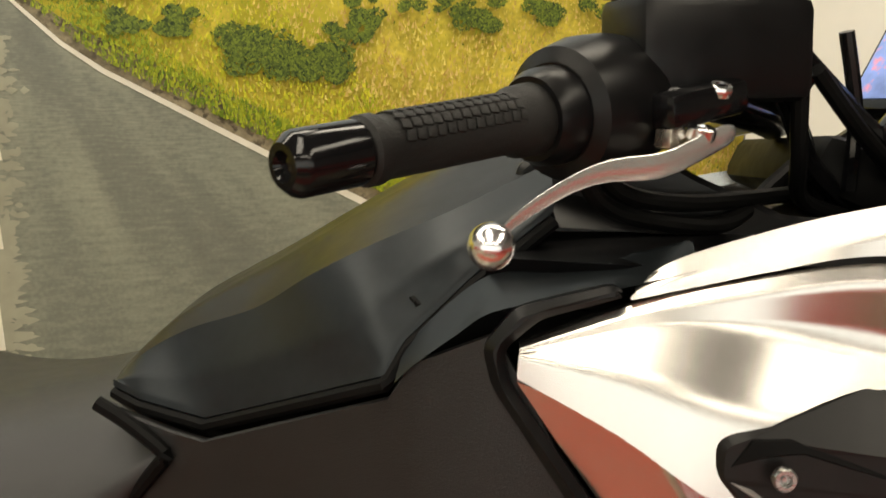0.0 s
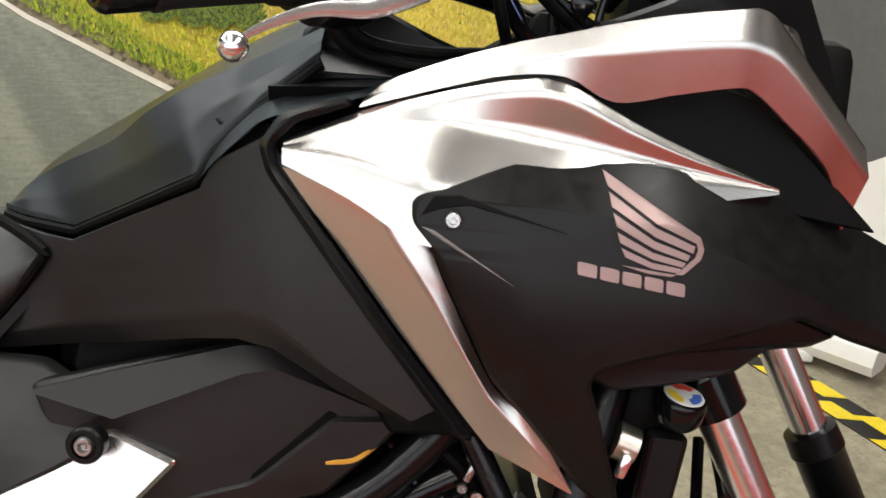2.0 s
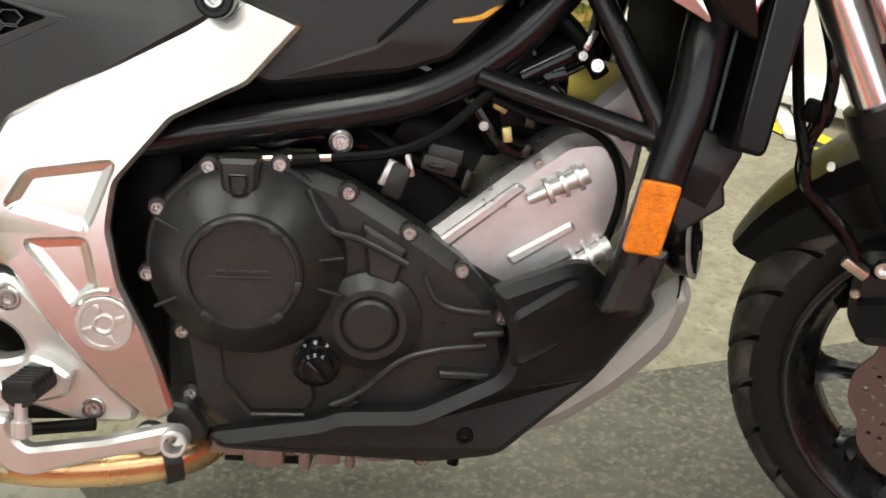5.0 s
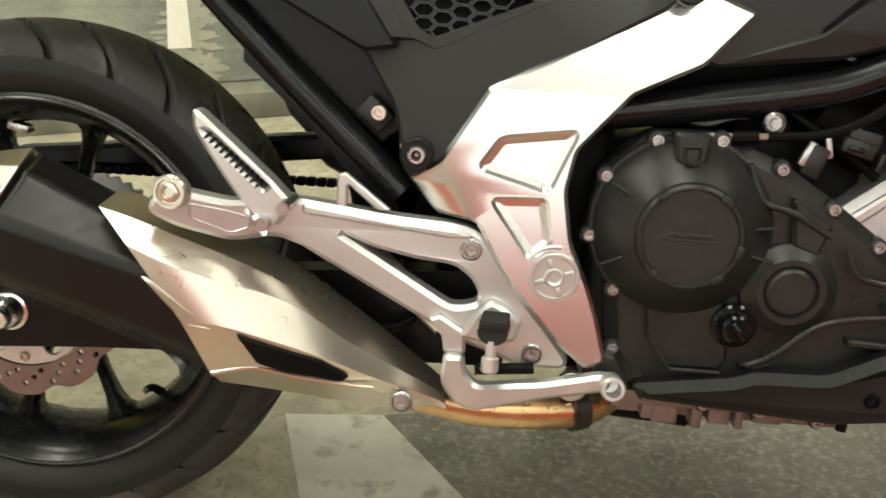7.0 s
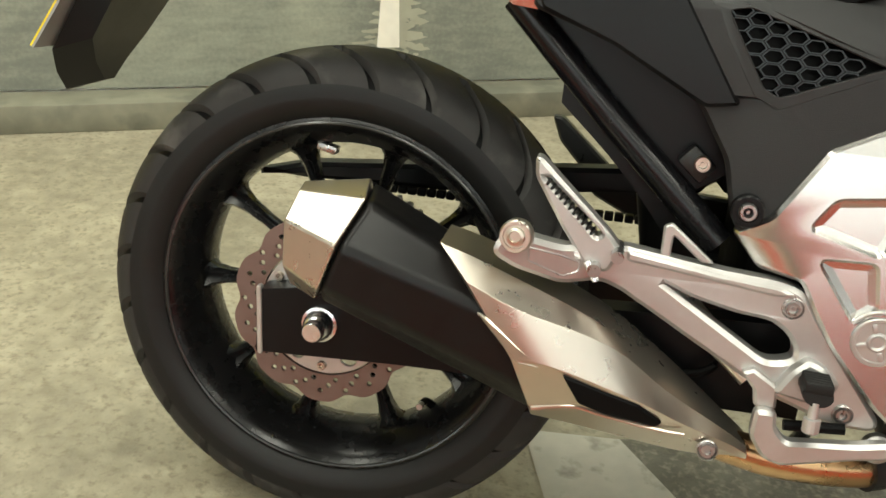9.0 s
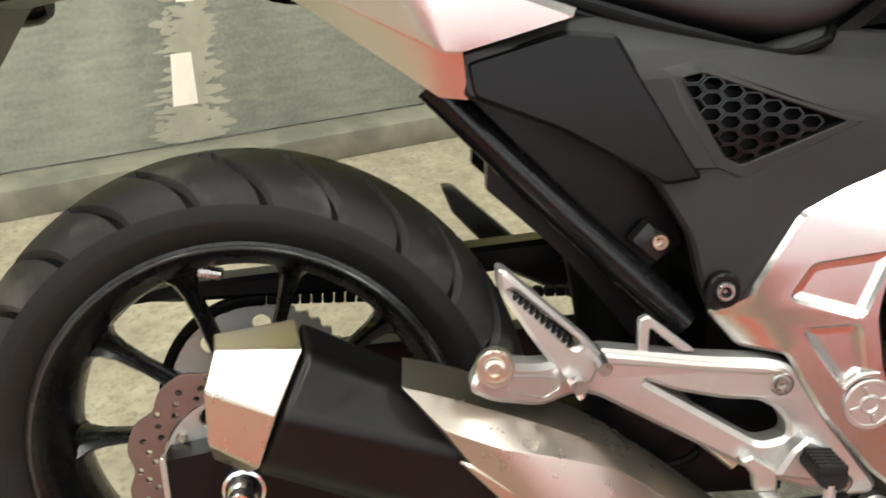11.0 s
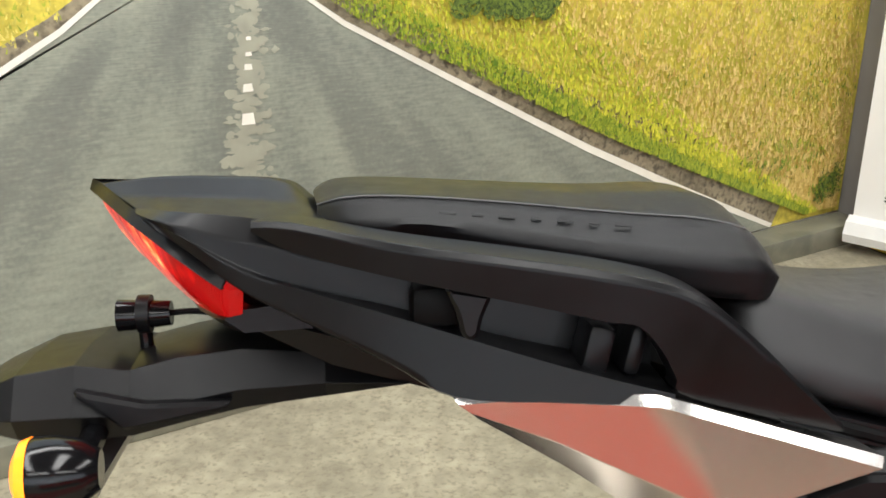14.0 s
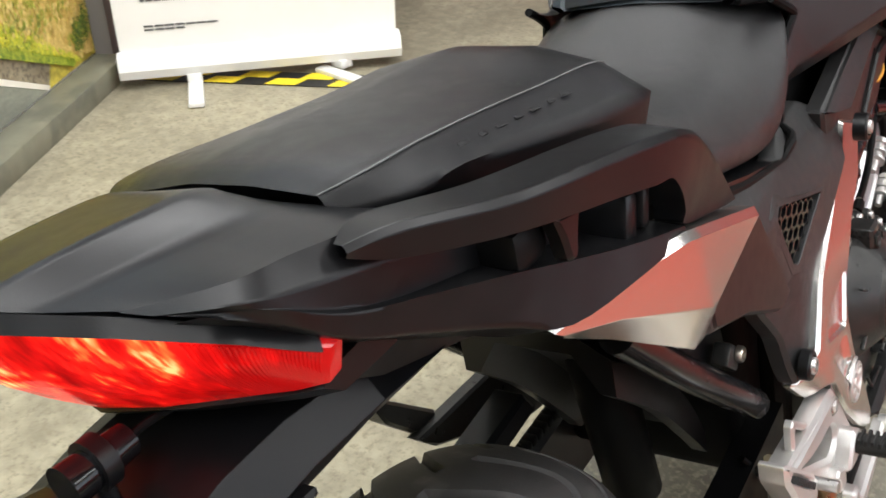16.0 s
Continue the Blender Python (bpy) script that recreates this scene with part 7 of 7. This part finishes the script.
part("horn_ring", lathe([(0.004, 0.0385), (0.007, 0.0395), (0.008, 0.036)], (1.155, -0.13, 0.490), (0.86, -0.45, 0.1), 32), ALLOY, horn)
part("coolant_pump", block((1.15, -0.14, 0.565), (0.055, 0.05, 0.075), (0, 25, 0), 0.008), CASE, bike)

# radiator with its filler cap
rad = part("radiator", plate([(1.181, 0.752), (1.212, 0.750), (1.216, 0.744), (1.192, 0.594), (1.187, 0.588), (1.160, 0.594), (1.161, 0.604)], -0.209, 0.40, 0.005, r=0.006), SATIN, bike, "black radiator")
part("radiator_seam", tube([(1.183, -0.2105, 0.748), (1.163, -0.2105, 0.600)], 0.0022, 6), GLOSSB, rad)
part("bracket", plate([(1.134, 0.579), (1.170, 0.565), (1.176, 0.533), (1.133, 0.503), (1.122, 0.516)], -0.165, 0.04, 0.004), CASE, bike, "dark ribbed coolant bracket")
part("radiator_fan", box(1.13, 1.175, -0.12, 0.12, 0.57, 0.73, 0.01), DARK, bike)
part("radiator_stay", tube([(1.168, -0.150, 0.76), (1.128, -0.155, 0.56)], 0.006, 8), GLOSSB, bike)
part("radiator_stay", tube([(1.180, -0.150, 0.76), (1.150, -0.152, 0.56)], 0.004, 8), FRAME, bike)
part("hose_clip", tube([(1.154, -0.196, 0.739), (1.172, -0.196, 0.733)], 0.017, 18), STEEL, bike, "bright steel hose clip")
part("hose_screw", block((1.160, -0.214, 0.722), (0.010, 0.010, 0.022), (0, 20, 0), 0.003), CHROME, bike)
part("radiator_neck", block((1.190, -0.17, 0.765), (0.06, 0.05, 0.05), (0, 10, 0), 0.01), DARK, bike)
CAPX = Vector((0.14, -0.30, 0.94))
capb = part("radiator_cap", lathe([(-0.022, 0.017), (-0.016, 0.021), (0.000, 0.022), (0.004, 0.020), (0.005, 0.002)], (1.205, -0.212, 0.782), CAPX, 28), GLOSSB, bike, "black radiator cap with a round label")
part("cap_label", lathe([(0.0052, 0.0175), (0.0056, 0.0172), (0.0057, 0.002)], (1.205, -0.212, 0.782), CAPX, 28), WHITEP, capb, "round white label with coloured fields")
turn = CAPX.to_track_quat("Z", "Y").to_matrix()
for col, a0 in (("red", (0.70, 0.05, 0.03)), ("yellow", (0.80, 0.55, 0.03)), ("blue", (0.05, 0.12, 0.45))):
    bm = bmesh.new()
    first = {"red": 20, "yellow": 140, "blue": 260}[col]
    pts = [(r, radians(first + d)) for r, ds in ((0.015, range(0, 91, 15)), (0.007, range(90, -1, -15))) for d in ds]
    bm.faces.new([bm.verts.new(Vector((1.205, -0.212, 0.782)) + turn @ Vector((r * math.cos(t), r * math.sin(t), 0.0062))) for r, t in pts])
    part("label_field", bm, material(col + "_label_ink", a0, 0.4), capb)

# ---- front end, turned to the right on its steering axis ----
AX = Vector((-0.468, 0, 0.884))
PIV = Vector((1.284, 0, 0.765))
STEER = Matrix.Translation((0, -0.02, 0)) @ Matrix.Translation(PIV) @ Matrix.Rotation(radians(-32), 4, AX) @ Matrix.Translation(-PIV)


def steered(bm):
    bmesh.ops.transform(bm, matrix=STEER, verts=bm.verts[:])
    return bm


def fork_x(z, off=0.040):
    return PIV.x - (z - PIV.z) * 0.53 + off


for y in (-0.110, 0.110):
    f = part("fork_tube", steered(tube([(fork_x(0.95), y, 0.95), (fork_x(0.62), y, 0.62)], 0.0205, 24)), CHROME, bike, "polished fork tube")
    part("fork_leg", steered(lathe([(0, 0.0225), (0.002, 0.030), (0.028, 0.031), (0.032, 0.0285), (0.16, 0.028), (0.30, 0.026), (0.37, 0.026)], (fork_x(0.665), y, 0.665), (0.468, 0, -0.884), 28)), MATTE_BLACK, f, "black fork lower leg")
    part("fork_clamp", steered(lathe([(-0.02, 0.030), (0.02, 0.030)], (fork_x(0.80), y, 0.80), AX, 20)), GLOSSB, f)
part("lower_yoke", steered(block((fork_x(0.81, 0.02), 0, 0.81), (0.07, 0.24, 0.035), (0, 28, 0), 0.008)), GLOSSB, bike)
part("steering_head", tube([(1.17, 0, 1.0), (1.28, 0, 0.78)], 0.035, 16), DARK, bike)
RIMF = wheel(1.570, 0.305, 0.300, 0.060, 0.226, 10, 10, "front_wheel", 0.07)
for o in (RIMF, *RIMF.children):
    o.data.transform(STEER)
d = petal_disc(1.570, 0.305, -0.070, 0.150, 0.105, 9, 0.005, RIMF, 26)
d.data.transform(STEER)
rings = []
for k in range(21):
    a = radians(157 - k * 6.7)
    tail_end = max(0.0, 1 - k / 4.0)
    rings.append([Vector((1.568 + (0.335 + dr * (1 - 0.5 * tail_end)) * math.cos(a), y * (1 - 0.45 * tail_end), 0.305 + (0.335 + dr * (1 - 0.5 * tail_end)) * math.sin(a))) for y, dr in ((-0.070, -0.070), (-0.076, -0.020), (-0.058, 0.002), (-0.02, 0.010), (0.02, 0.010), (0.058, 0.002), (0.076, -0.020), (0.070, -0.070), (0.064, -0.02), (0.0, 0.004), (-0.064, -0.02))])
fen = part("front_mudguard", steered(loft(rings)), MATTE_BLACK, bike, "matt black front mudguard", sharp=30)
part("mudguard_stay", steered(plate([(1.425, 0.660), (1.453, 0.668), (1.500, 0.660), (1.530, 0.540), (1.510, 0.500), (1.470, 0.562)], -0.102, 0.02, 0.005, [[(1.500, 0.610), (1.512, 0.560), (1.500, 0.545), (1.480, 0.590)]], r=0.008)), SATIN, fen, "black mudguard stay")
b = bolt(1.446, -0.106, 0.645, 0.010, fen, CHROME)
b.data.transform(STEER)
txt = bpy.data.curves.new("letters", "FONT")
txt.body, txt.size, txt.extrude = "ABS", 0.022, 0.0006
lt = new("letters", txt)
txt.materials.append(LOGO)
lt.parent = fen
lt.matrix_local = STEER @ pose(1.458, -0.1035, 0.612, 90, 62, 0)
cal = part("brake_caliper", steered(plate([(1.395, 0.490), (1.430, 0.500), (1.452, 0.470), (1.470, 0.415), (1.462, 0.385), (1.420, 0.375), (1.398, 0.410)], -0.100, 0.06, 0.010, r=0.012)), CASE, bike, "black front brake caliper")
for x, z in ((1.424, 0.484), (1.465, 0.411)):
    b = bolt(x, -0.102, z, 0.011, cal, CHROME)
    b.data.transform(STEER)
for x, z in ((1.402, 0.447), (1.438, 0.459)):
    b = bolt(x, -0.102, z, 0.006, cal, STEEL)
    b.data.transform(STEER)
part("banjo", steered(block((1.396, -0.110, 0.482), (0.030, 0.016, 0.012), (0, 30, 0), 0.003)), STEEL, cal)
part("pad_cover", steered(plate([(1.405, 0.440), (1.440, 0.450), (1.455, 0.405), (1.412, 0.395)], -0.112, 0.012, 0.003)), GLOSSB, cal)
part("leg_guide", steered(lathe([(0, 0.004), (0.006, 0.0045), (0.008, 0.003)], (1.352, -0.125, 0.598), (0, -1, 0), 10)), WHITEP, fen)
part("brake_hose", steered(tube([(1.310, -0.10, 0.76), (1.335, -0.12, 0.70), (1.336, -0.125, 0.652), (1.326, -0.125, 0.612), (1.332, -0.12, 0.570), (1.356, -0.115, 0.545), (1.380, -0.112, 0.520), (1.396, -0.11, 0.490)], 0.0065, 10)), GLOSSB, bike, "black brake hose")
part("sensor_wire", steered(tube([(1.330, -0.115, 0.650), (1.320, -0.118, 0.605), (1.328, -0.112, 0.560), (1.375, -0.105, 0.510), (1.420, -0.10, 0.470)], 0.0032, 8)), DARK, bike, "thin black sensor wire")
part("hose_clamp", steered(block((1.330, -0.118, 0.648), (0.030, 0.018, 0.022), (0, 10, 0), 0.004)), DARK, bike)
part("brake_hose", tube([(1.270, -0.05, 0.70), (1.262, -0.10, 0.62), (1.268, -0.12, 0.57)], 0.006, 10), DARK, bike)

# ---- handlebar, dash and cockpit ----
G0, G1 = Vector((0.759, -0.370, 1.066)), Vector((0.868, -0.258, 1.098))
way = (G1 - G0).normalized()
grip = part("handlebar_grip", lathe([(0.036, 0.0142), (0.038, 0.0164), (0.044, 0.0166), (0.048, 0.0150), (0.130, 0.0155), (0.136, 0.0185), (0.150, 0.0193), (0.156, 0.0172)], G0, way, 32), GRIPRUB, bike, "black rubber handlebar grip")
for k in range(13):
    for q in range(5):
        c = G0 + way * (0.056 + 0.0062 * k)
        a = radians(20 + 22 * q)
        side = way.cross(Vector((0, 0, 1))).normalized()
        n = side * math.cos(a) + side.cross(way) * math.sin(a)
        bm = bmesh.new()
        m = Matrix.Translation(c + n * 0.0153) @ n.to_track_quat("Z", "X").to_matrix().to_4x4()
        block((0, 0, 0), (0.0052, 0.0052, 0.0018), (0, 0, 0), 0.0004, bm)
        bmesh.ops.transform(bm, matrix=m, verts=bm.verts[:])
        part("grip_stud", bm, GRIPRUB, grip)
part("bar_end", lathe([(-0.001, 0.0026), (0.0, 0.0052), (-0.004, 0.0069), (-0.004, 0.0103), (0.0, 0.0140), (0.003, 0.0150), (0.034, 0.0152), (0.036, 0.0138)], G0, way, 32), GLOSSB, grip, "gloss black bar end weight")
part("throttle_flange", lathe([(0.150, 0.0224), (0.156, 0.0258), (0.168, 0.0267), (0.172, 0.0232)], G0, way, 32), SATIN, grip)
sw = part("switch_housing", lathe([(0.168, 0.028), (0.172, 0.036), (0.190, 0.040), (0.212, 0.040), (0.232, 0.036), (0.236, 0.028)], G0, way, 32), SATIN, bike, "black right switch housing", sharp=25)
part("handlebar", tube([G0 + way * 0.22, (0.965, -0.16, 1.118), (1.02, -0.10, 1.115), (1.06, 0.0, 1.115), (1.10, 0.12, 1.13), (1.10, 0.40, 1.12)], 0.0115, 12), GLOSSB, bike, "black tubular handlebar")
mc = part("brake_reservoir", block((0.962, -0.200, 1.145), (0.118, 0.05, 0.060), (0, -6, 25), 0.008), SATIN, bike, "black front brake reservoir")
part("reservoir_lid", block((0.962, -0.200, 1.180), (0.122, 0.054, 0.010), (0, -6, 25), 0.003), SATIN, mc)
part("mirror_stem", tube([(0.945, -0.205, 1.12), (0.943, -0.205, 1.20), (0.955, -0.235, 1.28)], (0.012, 0.008), 12), GLOSSB, bike, "black mirror stem")
part("mirror_boss", block((0.940, -0.207, 1.150), (0.030, 0.032, 0.07), (0, 0, 25), 0.008), GLOSSB, bike)
lev = part("brake_lever", loft([[Vector(c) + Vector((dx * w * 0.5, dx * w * 0.85, 0)) + Vector((0, 0, dz * h)) for dx, dz in ((-1, 0), (-0.6, 0.8), (0, 1), (0.6, 0.8), (1, 0), (0.6, -0.8), (0, -1), (-0.6, -0.8))] for c, w, h in (((0.846, -0.364, 1.038), 0.0030, 0.0027), ((0.853, -0.356, 1.048), 0.0036, 0.0033), ((0.872, -0.334, 1.061), 0.0046, 0.0042), ((0.892, -0.312, 1.072), 0.0057, 0.0052), ((0.910, -0.296, 1.075), 0.0074, 0.0067), ((0.929, -0.280, 1.076), 0.0080, 0.0072), ((0.948, -0.262, 1.086), 0.0087, 0.0078), ((0.964, -0.249, 1.095), 0.0086, 0.0078), ((0.974, -0.240, 1.098), 0.0054, 0.0049))]), POLISH, bike, "polished aluminium brake lever", soft=1, sharp=60)
part("lever_ball", lathe([(-0.0105 * math.cos(a), max(0.0003, 0.0105 * math.sin(a))) for a in [math.pi * k / 14 for k in range(15)]], (0.846, -0.364, 1.038), (0, 0, 1), 24), CHROME, lev, "polished ball end")
part("lever_pivot", lathe([(0, 0.008), (0.006, 0.008), (0.007, 0.006), (0.007, 0.003), (0.003, 0.002)], (0.952, -0.252, 1.093), (0.1, -0.3, 0.95), 16), CHROME, lev)
part("lever_perch", block((0.948, -0.236, 1.112), (0.062, 0.034, 0.020), (0, -14, 38), 0.005), GLOSSB, lev, "black lever perch")
for q in ((0.938, -0.252, 1.112), (0.962, -0.242, 1.118)):
    bolt(*q, 0.0065, lev, CHROME, (0.1, -0.45, 0.88))
part("adjuster", block((0.940, -0.25, 1.092), (0.022, 0.012, 0.012), (0, 0, 40), 0.002), STEEL, lev)
for pts in ([(0.885, -0.235, 1.085), (0.905, -0.225, 1.055), (0.94, -0.20, 1.045), (0.99, -0.17, 1.045), (1.03, -0.12, 1.07), (1.06, -0.08, 1.09)], [(0.895, -0.232, 1.090), (0.915, -0.22, 1.062), (0.96, -0.19, 1.056), (1.02, -0.14, 1.062), (1.08, -0.08, 1.07)], [(1.02, -0.19, 1.13), (1.03, -0.17, 1.09), (1.05, -0.13, 1.06), (1.12, -0.08, 1.05)], [(1.03, -0.185, 1.14), (1.08, -0.15, 1.10), (1.14, -0.10, 1.07), (1.22, -0.07, 1.06)], [(1.00, -0.16, 1.125), (1.04, -0.13, 1.11), (1.07, -0.10, 1.05), (1.10, -0.08, 1.0)]):
    part("cable", tube(pts, 0.0055, 10), DARK, bike, "black cockpit cable")
part("cockpit_side", plate([(0.850, 1.00), (0.860, 1.070), (0.885, 1.092), (0.935, 1.090), (0.975, 1.072), (1.03, 1.052), (1.10, 1.050), (1.12, 1.02)], -0.155, 0.02, 0.004), SATIN, bike, "black cockpit side trim")
part("top_yoke", block((1.10, 0, 1.075), (0.09, 0.24, 0.04), (0, 20, 0), 0.01), DARK, bike)
part("cockpit_floor", loft([[Vector((x, y, z + dz)) for y, dz in ((-w, 0), (-w * 0.6, 0.012), (w * 0.6, 0.012), (w, 0), (w * 0.9, -0.03), (-w * 0.9, -0.03))] for x, z, w in ((0.845, 1.018, 0.225), (0.92, 1.022, 0.245), (1.05, 1.030, 0.235), (1.18, 1.05, 0.21))]), SATIN, bike, "black cockpit trim")
dash = part("dash_display", block((1.170, -0.020, 1.165), (0.026, 0.120, 0.090), (0, 28, 26), 0.008), GLOSSB, bike, "dash with a lit colour display")
part("screen", block(Vector((1.170, -0.020, 1.165)) + pose(0, 0, 0, 0, 28, 26).to_3x3() @ Vector((-0.0135, 0, 0)), (0.0015, 0.104, 0.070), (0, 28, 26), 0.0005), SCREEN, dash, "lit blue and red display")
part("dash_bracket", tube([(1.13, -0.07, 1.12), (1.16, -0.10, 1.15), (1.20, -0.11, 1.13)], 0.010, 10), GLOSSB, dash)
for pts, r in (([(0.99, -0.20, 1.150), (1.02, -0.17, 1.12), (1.05, -0.13, 1.085), (1.09, -0.10, 1.06)], 0.007), ([(1.00, -0.19, 1.165), (1.05, -0.15, 1.135), (1.10, -0.13, 1.10), (1.16, -0.12, 1.07)], 0.006), ([(1.06, -0.14, 1.17), (1.075, -0.13, 1.12), (1.08, -0.12, 1.07)], 0.005), ([(1.13, -0.12, 1.15), (1.12, -0.115, 1.10), (1.13, -0.11, 1.06)], 0.004), ([(1.18, -0.13, 1.14), (1.19, -0.12, 1.10), (1.17, -0.11, 1.06)], 0.006)):
    part("cable", tube(pts, r, 10), GLOSSB, bike, "black cockpit cable")
for p in ((1.02, -0.175, 1.135), (1.10, -0.132, 1.11), (1.15, -0.12, 1.09)):
    part("cable_joint", block(p, (0.022, 0.018, 0.022), (20, 30, 0), 0.005), GLOSSB, bike)
part("dash_hood", block((1.18, 0.0, 1.13), (0.06, 0.15, 0.05), (0, 10, 0), 0.015), DARK, bike)
pair("front_cowl", plate([(1.10, 1.085), (1.17, 1.115), (1.23, 1.165), (1.30, 1.14), (1.36, 1.02), (1.345, 0.94), (1.30, 1.025), (1.228, 1.104)], lambda x, z: -0.20 + 0.55 * max(0.0, x - 1.2) + 0.3 * max(0.0, z - 1.1), 0.02, 0.004, r=0.01), SATIN, bike, "satin black front cowl")
pair("headlight", plate([(1.262, 1.105), (1.285, 1.100), (1.345, 1.00), (1.352, 0.955), (1.32, 1.0)], lambda x, z: -0.215 + 0.60 * max(0.0, x - 1.2), 0.03, 0.006, r=0.006), CHROME, bike, "clear headlight edge")
part("headlight_core", box(1.22, 1.36, -0.12, 0.12, 0.93, 1.10, 0.02), DARK, bike)
part("side_stand", tube([(0.70, 0.14, 0.26), (0.66, 0.27, 0.075)], (0.014, 0.011), 12), FRAME, bike, "black side stand")
